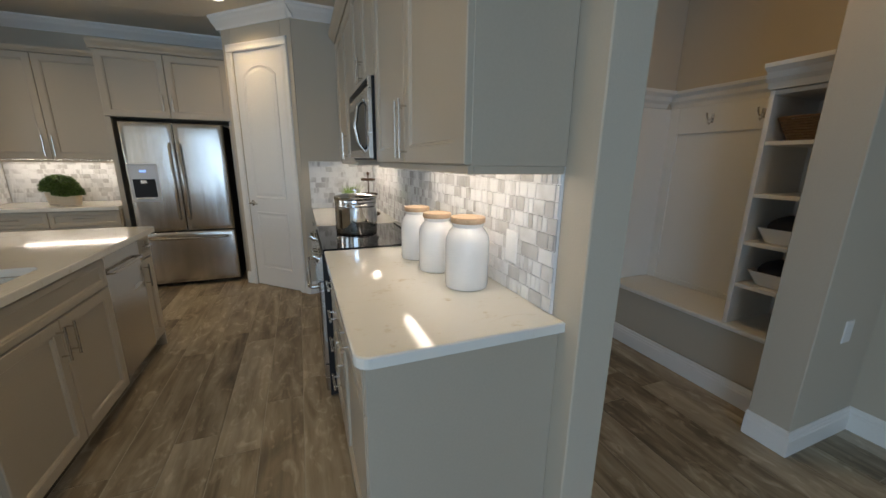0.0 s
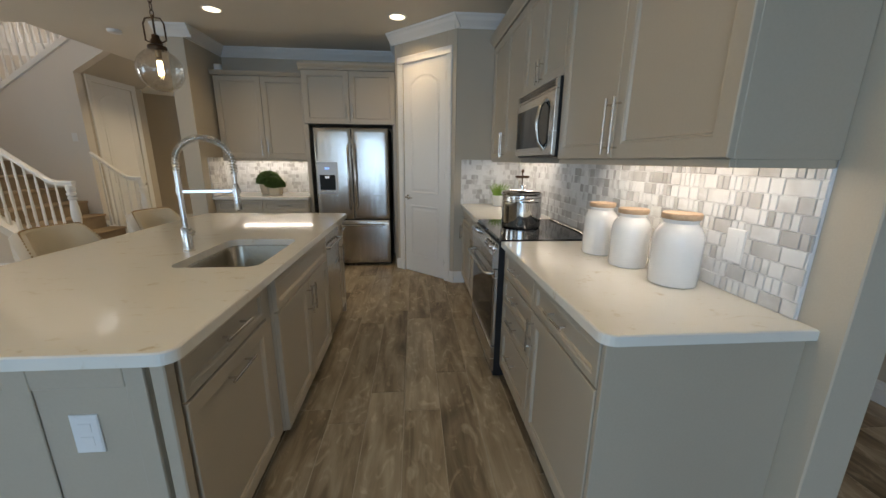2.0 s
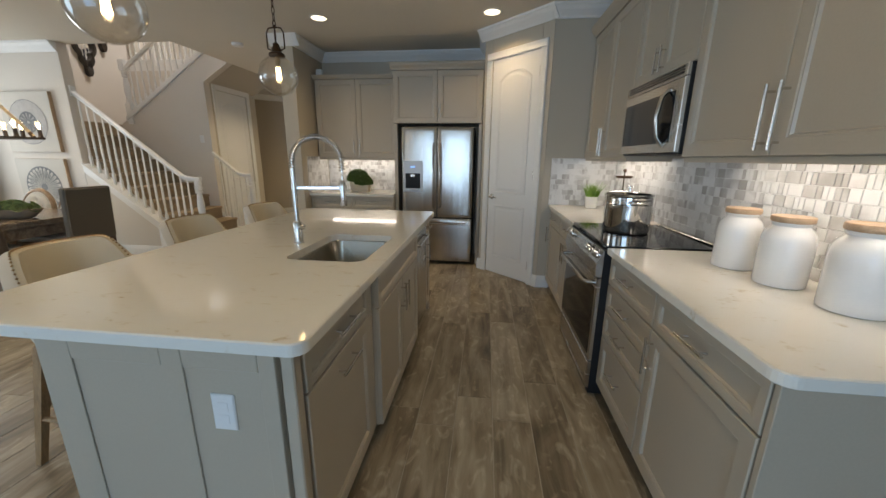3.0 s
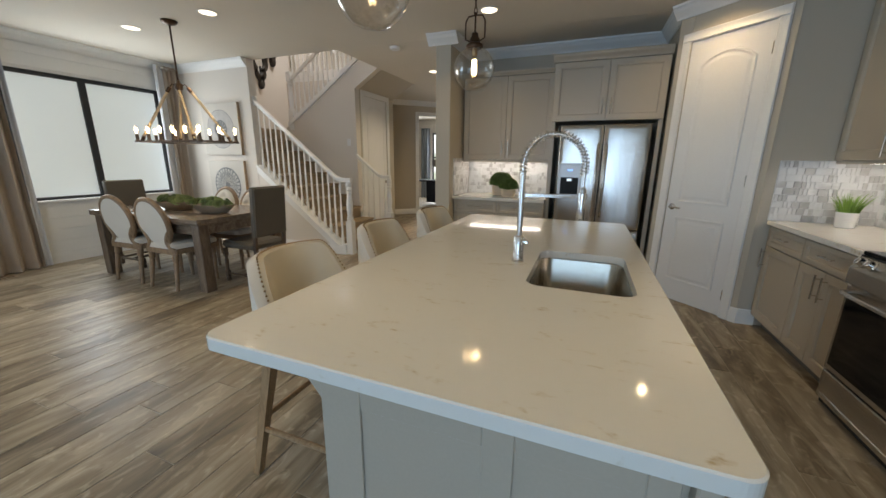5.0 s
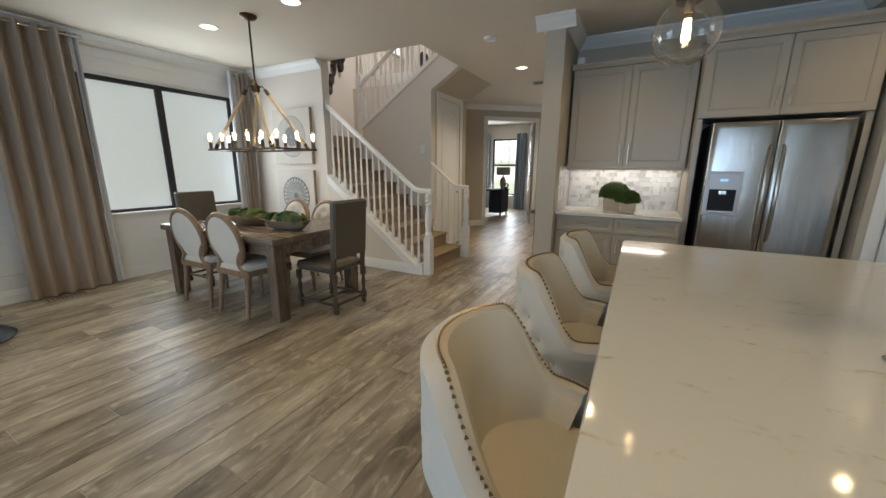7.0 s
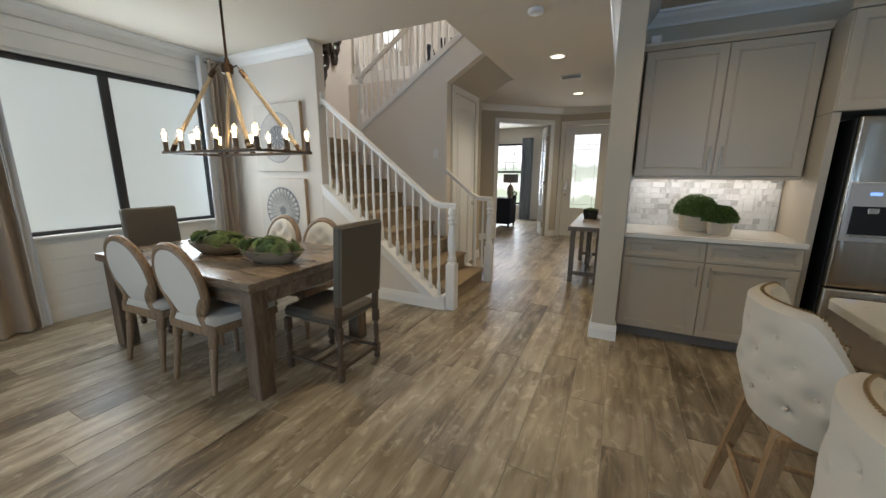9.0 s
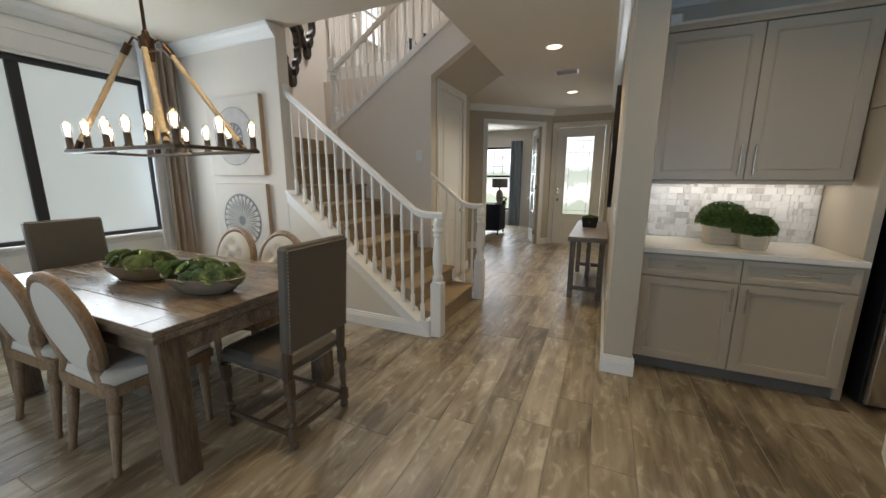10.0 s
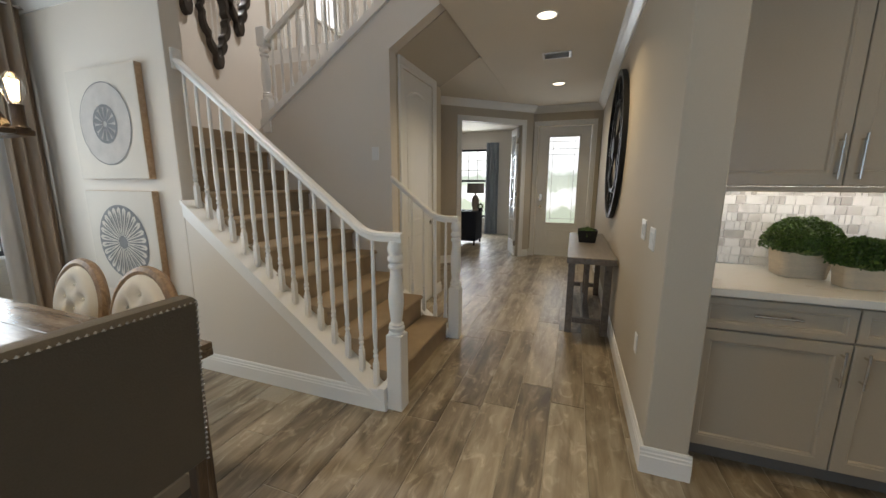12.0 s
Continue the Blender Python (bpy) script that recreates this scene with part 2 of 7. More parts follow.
# darker, warmer streaked tint puts the basin's warm reflections into its colour
M["sink_steel"] = node_mat("satin_sink_steel", (0.44, 0.385, 0.31), 0.25, 1.0, var=0.08, scale=2.0, fine=60, bump=0.004, grain=(10, 10, 0.6), rvar=0.05)
M["nickel"] = node_mat("satin_nickel", (0.66, 0.64, 0.61), 0.24, 1.0, var=0.03, bump=0.0)
M["chrome"] = node_mat("polished_steel", (0.74, 0.73, 0.72), 0.07, 1.0, var=0.02, bump=0.0, rvar=0.03)
M["black"] = node_mat("black_plastic", (0.012, 0.012, 0.013), 0.5, var=0.1, spec=0.3)
M["grey_plastic"] = node_mat("grey_plastic", (0.50, 0.495, 0.49), 0.35, 0.4, var=0.03, bump=0.0)
M["black_glass"] = node_mat("black_glass", (0.008, 0.008, 0.009), 0.06, var=0.05, bump=0.0, rvar=0.02, spec=0.22)
M["dark_metal"] = node_mat("dark_window_frame", (0.022, 0.023, 0.025), 0.4, var=0.1)
M["dark_frame"] = node_mat("dark_brown_lacquer", (0.028, 0.020, 0.014), 0.35, var=0.2, scale=12)
M["bronze"] = node_mat("aged_bronze", (0.085, 0.05, 0.03), 0.38, 0.9, var=0.2, scale=20)
M["brass"] = node_mat("aged_brass", (0.33, 0.22, 0.11), 0.32, 1.0, var=0.15)
M["ceramic"] = node_mat("white_glaze", (0.80, 0.79, 0.77), 0.14, var=0.015, bump=0.0, coat=0.3)
M["cork"] = ramp_mat("pale_wood", [(0.3, (0.36, 0.23, 0.13)), (0.7, (0.58, 0.42, 0.28))], 0.55, 6, (1, 8, 8), (1, 1, 1), 0.6, 0.1)
M["table_wood"] = ramp_mat("weathered_table_wood", [(0.28, (0.09, 0.062, 0.042)), (0.45, (0.185, 0.135, 0.095)), (0.6, (0.275, 0.21, 0.15)), (0.8, (0.39, 0.32, 0.25))], 0.22, 2.4, (1.0, 5, 5), (1, 1, 1), 1.0, 0.04, 0.6)
M["table_leg"] = ramp_mat("weathered_leg_wood", [(0.28, (0.060, 0.040, 0.027)), (0.45, (0.125, 0.085, 0.056)), (0.6, (0.195, 0.138, 0.092)), (0.8, (0.28, 0.21, 0.15))], 0.42, 3.0, (7, 7, 0.8), (1, 1, 1), 1.0, 0.12, 0.4)
M["chair_wood"] = ramp_mat("aged_oak", [(0.3, (0.13, 0.080, 0.045)), (0.5, (0.26, 0.165, 0.092)), (0.75, (0.39, 0.265, 0.155))], 0.5, 8, (6, 6, 1), (1, 1, 1), 0.8, 0.12)
M["stool_wood"] = ramp_mat("warm_oak", [(0.3, (0.20, 0.115, 0.055)), (0.5, (0.34, 0.205, 0.10)), (0.75, (0.46, 0.30, 0.16))], 0.45, 8, (6, 6, 1), (1, 1, 1), 0.8, 0.12)
M["dark_wood"] = ramp_mat("dark_walnut", [(0.3, (0.046, 0.029, 0.018)), (0.6, (0.12, 0.077, 0.048))], 0.4, 8, (6, 6, 1), (1, 1, 1), 0.8, 0.12)
M["grey_wood"] = ramp_mat("grey_console_wood", [(0.3, (0.085, 0.072, 0.062)), (0.6, (0.19, 0.165, 0.145))], 0.45, 4, (6, 1, 6), (1, 1, 1), 0.8, 0.12)
M["linen"] = node_mat("cream_linen", (0.66, 0.58, 0.44), 0.9, var=0.05, scale=5, fine=420, bump=0.05, spec=0.2)
M["stool_linen"] = node_mat("beige_linen", (0.67, 0.595, 0.49), 0.9, var=0.05, scale=5, fine=420, bump=0.06, spec=0.2)
M["white_linen"] = node_mat("ivory_linen", (0.68, 0.63, 0.55), 0.9, var=0.04, scale=5, fine=420, bump=0.05, spec=0.2)
M["grey_cloth"] = node_mat("taupe_leather", (0.125, 0.105, 0.080), 0.55, var=0.08, scale=6, fine=200, bump=0.05, spec=0.35)
M["curtain"] = node_mat("taupe_curtain", (0.42, 0.345, 0.275), 0.85, var=0.06, scale=4, fine=300, bump=0.05, spec=0.2)
M["blue_curtain"] = node_mat("blue_grey_curtain", (0.25, 0.275, 0.30), 0.85, var=0.06, scale=4, fine=300, bump=0.05, spec=0.2)
M["sheer"] = node_mat("pale_sheer", (0.62, 0.62, 0.63), 0.85, var=0.04, scale=4, fine=300, bump=0.04, spec=0.2)
M["carpet"] = node_mat("tan_carpet", (0.37, 0.28, 0.185), 0.95, var=0.12, scale=12, fine=600, bump=0.12, spec=0.1)
M["rope"] = node_mat("jute_rope", (0.55, 0.43, 0.28), 0.9, var=0.2, scale=40, fine=220, bump=0.1, spec=0.2)
M["leaf"] = node_mat("boxwood_leaf", (0.078, 0.135, 0.026), 0.5, var=0.3, scale=30, fine=200, bump=0.02, island=0.45)
M["succulent"] = node_mat("succulent_leaf", (0.20, 0.26, 0.095), 0.5, var=0.25, scale=20, fine=200, bump=0.02, rand=0.38)
M["herb"] = node_mat("bright_herb_leaf", (0.20, 0.34, 0.055), 0.5, var=0.2, scale=20, fine=200, bump=0.02, island=0.3)
M["planter"] = node_mat("whitewashed_wood", (0.60, 0.50, 0.37), 0.7, var=0.14, scale=8, fine=80, bump=0.05, grain=(1, 1, 5))
M["bowl"] = node_mat("grey_driftwood", (0.29, 0.235, 0.175), 0.65, var=0.15, scale=10, fine=80, bump=0.06, grain=(1, 1, 6))
M["canvas"] = node_mat("pale_canvas", (0.60, 0.555, 0.49), 0.85, var=0.06, scale=5, fine=260, bump=0.05)
M["ink"] = node_mat("grey_ink", (0.195, 0.195, 0.198), 0.85, var=0.25, scale=12, fine=200)
M["ink_pale"] = node_mat("faded_ink", (0.47, 0.44, 0.41), 0.85, var=0.15, scale=12, fine=200)
M["shade"] = node_mat("taupe_lampshade", (0.20, 0.175, 0.155), 0.85, var=0.06)
M["basket"] = node_mat("woven_wicker", (0.17, 0.10, 0.05), 0.7, var=0.3, scale=60, fine=200, bump=0.1)
M["navy"] = node_mat("dark_blue_cloth", (0.012, 0.014, 0.022), 0.9, var=0.2, scale=30)
M["mud_white"] = node_mat("mudroom_paint", (0.74, 0.72, 0.67), 0.4, var=0.025, scale=3, bump=0.008)
M["plastic_white"] = node_mat("white_plastic", (0.76, 0.75, 0.73), 0.35, var=0.02, bump=0.0)
M["mirror"] = node_mat("mirror_silver", (0.88, 0.88, 0.88), 0.03, 1.0, var=0.0, bump=0.0, rvar=0.01)
M["glass"] = glass_mat("clear_glass")
M["bulb_glass"] = glass_mat("bulb_glass", (1.0, 0.975, 0.93), 0.0, 0.98)
M["filament"] = glow_mat("filament", (1.0, 0.80, 0.52), 13)
M["can_glow"] = glow_mat("recessed_diffuser", (1.0, 0.86, 0.64), 3.2)
M["strip_glow"] = glow_mat("led_strip", (1.0, 0.94, 0.85), 8)
# pane emits by itself, standing in for daylight through frosted glass
M["frost"] = glow_mat("self_lit_frosted_pane", (0.62, 0.68, 0.68), 0.45)


def outdoor_mat():
    """Distance outside: pale sky, hazy trees, lawn and street, by height."""
    m = bpy.data.materials.new("hazy_outdoors")
    m.use_nodes = True
    n, ln = m.node_tree.nodes, m.node_tree.links
    n.remove(n["Principled BSDF"])
    co, sp, no, ad, cr, em = n.new("ShaderNodeTexCoord"), n.new("ShaderNodeSeparateXYZ"), n.new("ShaderNodeTexNoise"), n.new("ShaderNodeMath"), n.new("ShaderNodeValToRGB"), n.new("ShaderNodeEmission")
    no.inputs["Scale"].default_value, no.inputs["Detail"].default_value = 5.0, 6.0
    ln.new(co.outputs["Object"], sp.inputs[0])
    ln.new(co.outputs["Object"], no.inputs["Vector"])
    ad.operation = "MULTIPLY_ADD"
    ad.inputs[1].default_value = 0.5
    ln.new(no.outputs["Fac"], ad.inputs[0])
    ln.new(sp.outputs["Z"], ad.inputs[2])
    mr = n.new("ShaderNodeMapRange")
    mr.inputs["From Min"].default_value, mr.inputs["From Max"].default_value = 0.3, 3.3
    ln.new(ad.outputs[0], mr.inputs["Value"])
    els = cr.color_ramp.elements
    els[0].position, els[0].color = 0.0, (0.40, 0.47, 0.36, 1)
    els[1].position, els[1].color = 1.0, (0.95, 0.98, 1.0, 1)
    for p, c in ((0.26, (0.46, 0.52, 0.42, 1)), (0.30, (0.85, 0.86, 0.86, 1)), (0.38, (0.80, 0.82, 0.82, 1)), (0.41, (0.50, 0.56, 0.48, 1)), (0.50, (0.42, 0.48, 0.42, 1)), (0.56, (0.90, 0.94, 0.96, 1))):
        e = els.new(p)
        e.color = c
    ln.new(mr.outputs["Result"], cr.inputs["Fac"])
    ln.new(cr.outputs["Color"], em.inputs["Color"])
    em.inputs["Strength"].default_value = 1.9
    ln.new(em.outputs[0], n["Material Output"].inputs["Surface"])
    return m


M["outdoor"] = outdoor_mat()
M["display"] = glow_mat("blue_display", (0.25, 0.45, 1.0), 1.2)

# ---- helpers for shapes ----
def thing(name, loc=(0, 0, 0), rz=0.0, label="", category="", group="", kind=""):
    ob = new(name)
    ob.empty_display_size = 0.1
    ob.matrix_basis = pose(*loc, 0, 0, rz)
    return tagged(ob, label, category, group, kind)


def mesh_of(name, bm, material, smooth=False):
    bmesh.ops.recalc_face_normals(bm, faces=bm.faces[:])
    if smooth:
        for f in bm.faces:
            f.smooth = True
    me = bpy.data.meshes.new(name)
    bm.to_mesh(me)
    bm.free()
    me.materials.append(material)
    if smooth:
        me.set_sharp_from_angle(angle=radians(42))
    return me


def part(name, bm, material, parent=None, label="", smooth=False, kind=""):
    ob = new(name, mesh_of(name, bm, material, smooth))
    if parent is not None:
        ob.parent = parent
    return tagged(ob, label, kind=kind)


def setting(name, bm, material, label, category, smooth=False):
    return tagged(part(name, bm, material, None, "", smooth), label, category, kind="structure")


def B():
    return bmesh.new()


def box(bm, lo, hi, c=0.003, m=None):
    """A box with small chamfers."""
    lo, hi = Vector(lo), Vector(hi)
    c = min(c, *[(hi[i] - lo[i]) * 0.45 for i in range(3)])
    vs = {}
    for sx in (0, 1):
        for sy in (0, 1):
            for sz in (0, 1):
                s = (sx, sy, sz)
                for a in range(3):
                    p = [0, 0, 0]
                    for i in range(3):
                        d = 0 if i == a else c
                        p[i] = hi[i] - d if s[i] else lo[i] + d
                    p = Vector(p)
                    vs[s, a] = bm.verts.new(m @ p if m else p)
    for a in range(3):
        u, v = (a + 1) % 3, (a + 2) % 3
        for sa in (0, 1):
            q = []
            for su, sv in ((0, 0), (1, 0), (1, 1), (0, 1)):
                s = [0, 0, 0]
                s[a], s[u], s[v] = sa, su, sv
                q.append(vs[tuple(s), a])
            bm.faces.new(q)
        for su in (0, 1):
            for sv in (0, 1):
                s0, s1 = [0, 0, 0], [0, 0, 0]
                s0[u], s0[v], s0[a] = su, sv, 0
                s1[u], s1[v], s1[a] = su, sv, 1
                s0, s1 = tuple(s0), tuple(s1)
                bm.faces.new((vs[s0, u], vs[s1, u], vs[s1, v], vs[s0, v]))
    for sx in (0, 1):
        for sy in (0, 1):
            for sz in (0, 1):
                bm.faces.new([vs[(sx, sy, sz), a] for a in range(3)])
    return bm


def rings(bm, loops, cap0=True, cap1=True, closed=True):
    """Skin between loops of equally many points."""
    rows = [[bm.verts.new(p) for p in lp] for lp in loops]
    n = len(rows[0])
    for r0, r1 in zip(rows, rows[1:]):
        for i in range(n if closed else n - 1):
            j = (i + 1) % n
            bm.faces.new((r0[i], r0[j], r1[j], r1[i]))
    if cap0:
        bm.faces.new(rows[0][::-1])
    if cap1:
        bm.faces.new(rows[-1])
    return bm


def lathe(bm, profile, at=(0, 0, 0), n=24, sx=1.0, sy=1.0, caps=True):
    """profile: (radius, height) from the bottom up."""
    loops = []
    for r, z in profile:
        loops.append([(at[0] + sx * r * math.cos(2 * math.pi * i / n), at[1] + sy * r * math.sin(2 * math.pi * i / n), at[2] + z) for i in range(n)])
    return rings(bm, loops, caps, caps)


def tube(bm, pts, r, n=10, caps=True, flat=1.0):
    """A pipe along points; r a number or one for each point."""
    pts = [Vector(p) for p in pts]
    rs = r if isinstance(r, (list, tuple)) else [r] * len(pts)
    up = None
    loops = []
    for i, p in enumerate(pts):
        d = (pts[min(i + 1, len(pts) - 1)] - pts[max(i - 1, 0)]).normalized()
        if up is None:
            up = Vector((0, 0, 1)) if abs(d.z) < 0.9 else Vector((1, 0, 0))
        s = d.cross(up).normalized()
        up = s.cross(d).normalized()
        loops.append([p + rs[i] * (math.cos(2 * math.pi * k / n) * s + flat * math.sin(2 * math.pi * k / n) * up) for k in range(n)])
    return rings(bm, loops, caps, caps)


def prism(bm, poly, axis, a, b):
    """A polygon extruded along an axis ('x', 'y' or 'z') from a to b; poly in the two other axes in order."""
    def at(p, h):
        return {"x": (h, p[0], p[1]), "y": (p[0], h, p[1]), "z": (p[0], p[1], h)}[axis]
    return rings(bm, [[at(p, a) for p in poly], [at(p, b) for p in poly]])


def nested(bm, w, h, steps, m=None, z0=0.0):
    """A front panel in x and z that faces -y: rings of (inset, depth), from the back outwards in."""
    loops = []
    for ins, d in steps:
        lp = [(-w / 2 + ins, -d, z0 + ins), (w / 2 - ins, -d, z0 + ins), (w / 2 - ins, -d, z0 + h - ins), (-w / 2 + ins, -d, z0 + h - ins)]
        loops.append([m @ Vector(p) for p in lp] if m else lp)
    return rings(bm, loops)


def sweep_wall(bm, profile, a, b, out):
    """A moulding: profile of (out, z) from a to b in plan, on the side given by out."""
    a, b, o = Vector((*a, 0)), Vector((*b, 0)), Vector((*out, 0)).normalized()
    lp = [[e + o * p[0] + Vector((0, 0, p[1])) for p in profile] for e in (a, b)]
    return rings(bm, lp)


def shaker(w, h, fr=0.055, t=0.02):
    bm = B()
    return nested(bm, w, h, [(0.0, 0), (0.0, t - 0.003), (0.003, t), (fr - 0.004, t), (fr, t - 0.003), (fr + 0.005, t - 0.003), (fr + 0.010, t - 0.012), (fr + 0.012, t - 0.012)])


def pull(length, upright=True, stand=0.03, r=0.0055):
    bm = B()
    h = length / 2
    e = h - 0.025
    if upright:
        tube(bm, [(0, -stand, -h), (0, -stand, h)], r)
        for s in (-e, e):
            tube(bm, [(0, 0, s), (0, -stand, s)], r * 0.8)
    else:
        tube(bm, [(-h, -stand, 0), (h, -stand, 0)], r)
        for s in (-e, e):
            tube(bm, [(s, 0, 0), (s, -stand, 0)], r * 0.8)
    return bm

# ---- structure ----
CEIL = 2.755


def wall(name, boxes, material="wall", label="greige painted interior wall"):
    bm = B()
    for lo, hi in boxes:
        box(bm, lo, hi, 0.004)
    return setting(name, bm, M[material], label, "wall")


# floor slab (joints) under the planks
floor = setting("floor", box(B(), (-9.5, -5.3, -0.12), (4.6, 14.5, -0.0035), 0.001), M["grout"], "wood-look plank tile floor with thin joints", "floor")

# dining side with its window opening
WY0, WY1, WZ0, WZ1 = 2.47, 4.185, 0.81, 2.35
wall("wall_west", [((-7.75, -5.3, 0), (-7.60, -2.6, 3.06)), ((-7.75, -2.6, 2.42), (-7.60, 0.1, 3.06)), ((-7.75, 0.1, 0), (-7.60, WY0, 3.06)), ((-7.75, WY1, 0), (-7.60, 4.47, 3.06)), ((-7.75, WY0, 0), (-7.60, WY1, WZ0)), ((-7.75, WY0, WZ1), (-7.60, WY1, 3.06))], "trim", "white painted outer wall with window opening")
wall("wall_stair_west", [((-7.75, 4.474, 0), (-7.585, 8.0, 5.6)), ((-7.75, 8.8, 0), (-7.585, 9.0, 5.6)), ((-7.75, 8.0, 0), (-7.585, 8.8, 4.0)), ((-7.75, 8.0, 5.1), (-7.585, 8.8, 5.6))], "wall_light", "pale painted wall beside the stair landing")
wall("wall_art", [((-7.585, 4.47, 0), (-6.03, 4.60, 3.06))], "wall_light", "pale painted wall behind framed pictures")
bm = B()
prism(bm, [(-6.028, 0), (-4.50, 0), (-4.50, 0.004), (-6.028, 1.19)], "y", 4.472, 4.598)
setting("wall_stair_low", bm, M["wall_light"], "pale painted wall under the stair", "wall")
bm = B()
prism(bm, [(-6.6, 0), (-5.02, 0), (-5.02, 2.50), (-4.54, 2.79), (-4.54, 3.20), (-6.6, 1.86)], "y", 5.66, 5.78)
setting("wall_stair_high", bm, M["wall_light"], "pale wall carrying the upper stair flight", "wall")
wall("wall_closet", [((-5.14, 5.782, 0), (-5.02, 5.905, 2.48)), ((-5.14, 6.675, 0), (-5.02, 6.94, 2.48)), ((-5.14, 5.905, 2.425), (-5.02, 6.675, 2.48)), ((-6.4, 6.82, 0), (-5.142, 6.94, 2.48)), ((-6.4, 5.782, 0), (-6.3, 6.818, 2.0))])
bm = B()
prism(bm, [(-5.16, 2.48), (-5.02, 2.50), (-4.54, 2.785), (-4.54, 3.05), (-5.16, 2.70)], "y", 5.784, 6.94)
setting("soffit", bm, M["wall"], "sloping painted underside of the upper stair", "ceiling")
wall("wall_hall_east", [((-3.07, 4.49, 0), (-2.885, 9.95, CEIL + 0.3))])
wall("wall_front", [((-4.40, 9.80, 0), (-4.14, 9.95, 3.06)), ((-3.23, 9.80, 0), (-3.072, 9.95, 3.06)), ((-4.14, 9.80, 2.415), (-3.23, 9.95, 3.06))])

# slanting wall with the double door of the study
SD = Vector((-0.743, -0.669, 0)).normalized()
SN = Vector((SD.y, -SD.x, 0))
if SN.y > 0:
    SN = -SN
S0 = Vector((-4.25, 9.70, 0))
SM = Matrix(((-SD.x, -SN.x, 0, S0.x), (-SD.y, -SN.y, 0, S0.y), (0, 0, 1, 0), (0, 0, 0, 1)))
bm = B()
for lo, hi in [((-0.22, 0, 0), (0.02, 0.12, 3.06)), ((-3.4, 0, 0), (-1.42, 0.12, 3.06)), ((-1.42, 0, 2.415), (-0.22, 0.12, 3.06))]:
    box(bm, lo, hi, 0.004, SM)
setting("wall_study", bm, M["wall"], "greige slanting wall with a double door opening", "wall")

# refrigerator alcove, pantry corner and range wall
wall("wall_kitchen_north", [((-2.883, 5.27, 0), (-0.50, 5.42, 3.06))])
wall("wall_alcove_east", [((-0.60, 4.60, 0), (-0.50, 5.268, 3.06))])
PA, PB = Vector((-0.62, 4.535, 0)), Vector((0.03, 3.90, 0))
PL = (PB - PA).length
PU = (PB - PA).normalized()
PV = Vector((-PU.y, PU.x, 0))
PM = Matrix(((PU.x, PV.x, 0, PA.x), (PU.y, PV.y, 0, PA.y), (0, 0, 1, 0), (0, 0, 0, 1)))
bm = B()
for lo, hi in [((0, 0, 0), (0.128, 0.10, 3.06)), ((PL - 0.128, 0, 0), (PL, 0.10, 3.06)), ((0.128, 0, 2.425), (PL - 0.128, 0.10, 3.06))]:
    box(bm, lo, hi, 0.004, PM)
setting("wall_pantry", bm, M["wall"], "greige slanting wall around the pantry door", "wall")
wall("wall_range_return", [((0.034, 3.905, 0), (0.90, 4.02, 3.06))])
wall("wall_range", [((0.745, 0.76, 0), (0.885, 3.903, 3.06))])

# mudroom
wall("wall_mudroom", [((2.80, 0.95, 0), (2.95, 2.30, 3.06)), ((0.887, 2.15, 0), (2.798, 2.30, 3.06)), ((2.14, 0.77, 0), (2.70, 0.948, 3.06)), ((2.70, -5.3, 0), (2.85, 0.948, 3.06))], "wall", "greige painted mudroom wall")

# garden side behind, with two wide glazed openings
wall("wall_south", [((-7.60, -3.75, 2.42), (2.70, -3.60, 3.06)), ((-7.60, -3.75, 0), (-6.65, -3.60, 2.42)), ((-3.75, -3.75, 0), (-2.75, -3.60, 2.42)), ((0.75, -3.75, 0), (2.70, -3.60, 2.42))], "wall_light", "pale painted wall with wide garden openings")

wall("wall_stair_north", [((-7.583, 6.845, 0), (-6.403, 6.927, 2.948)), ((-6.401, 6.845, 2.483), (-5.165, 6.927, 2.948))], "wall_light", "pale painted wall north of the landing")

# ceiling with the stair opening
bm = B()
for lo, hi in [((-7.75, -5.3), (4.6, 4.59)), ((-4.53, 4.59), (4.6, 10.0)), ((-7.75, 6.95), (-4.53, 10.0))]:
    box(bm, (*lo, CEIL), (*hi, 3.06), 0.002)
setting("ceiling", bm, M["ceiling"], "off-white painted ceiling", "ceiling")

# upper storey round the stair
wall("wall_upper", [((-7.75, 9.002, 3.06), (-2.6, 9.12, 5.6)), ((-2.72, 4.47, 3.06), (-2.6, 9.0, 5.6)), ((-7.585, 4.35, 3.06), (-2.6, 4.468, 5.6))], "wall_light", "pale painted wall of the upper storey")
setting("ceiling_upper", box(B(), (-7.75, 4.35, 5.6), (-2.6, 9.2, 5.75)), M["ceiling"], "white upper storey ceiling", "ceiling")
setting("backdrop", box(B(), (-8.62, 5.6, 3.2), (-8.60, 11.5, 8.5)), M["outdoor"], "bright daylight outside the upper window", "backdrop")

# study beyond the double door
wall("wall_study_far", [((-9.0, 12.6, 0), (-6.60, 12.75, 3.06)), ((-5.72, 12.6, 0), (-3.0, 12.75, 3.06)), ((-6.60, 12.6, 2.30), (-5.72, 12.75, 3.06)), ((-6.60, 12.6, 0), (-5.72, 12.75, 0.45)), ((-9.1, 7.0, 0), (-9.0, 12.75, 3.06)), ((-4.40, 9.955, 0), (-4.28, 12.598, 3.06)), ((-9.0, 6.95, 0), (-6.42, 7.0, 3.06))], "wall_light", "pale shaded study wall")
setting("ceiling_study", box(B(), (-9.1, 7.0, 2.757), (-4.30, 12.75, 2.9)), M["ceiling"], "study ceiling", "ceiling")
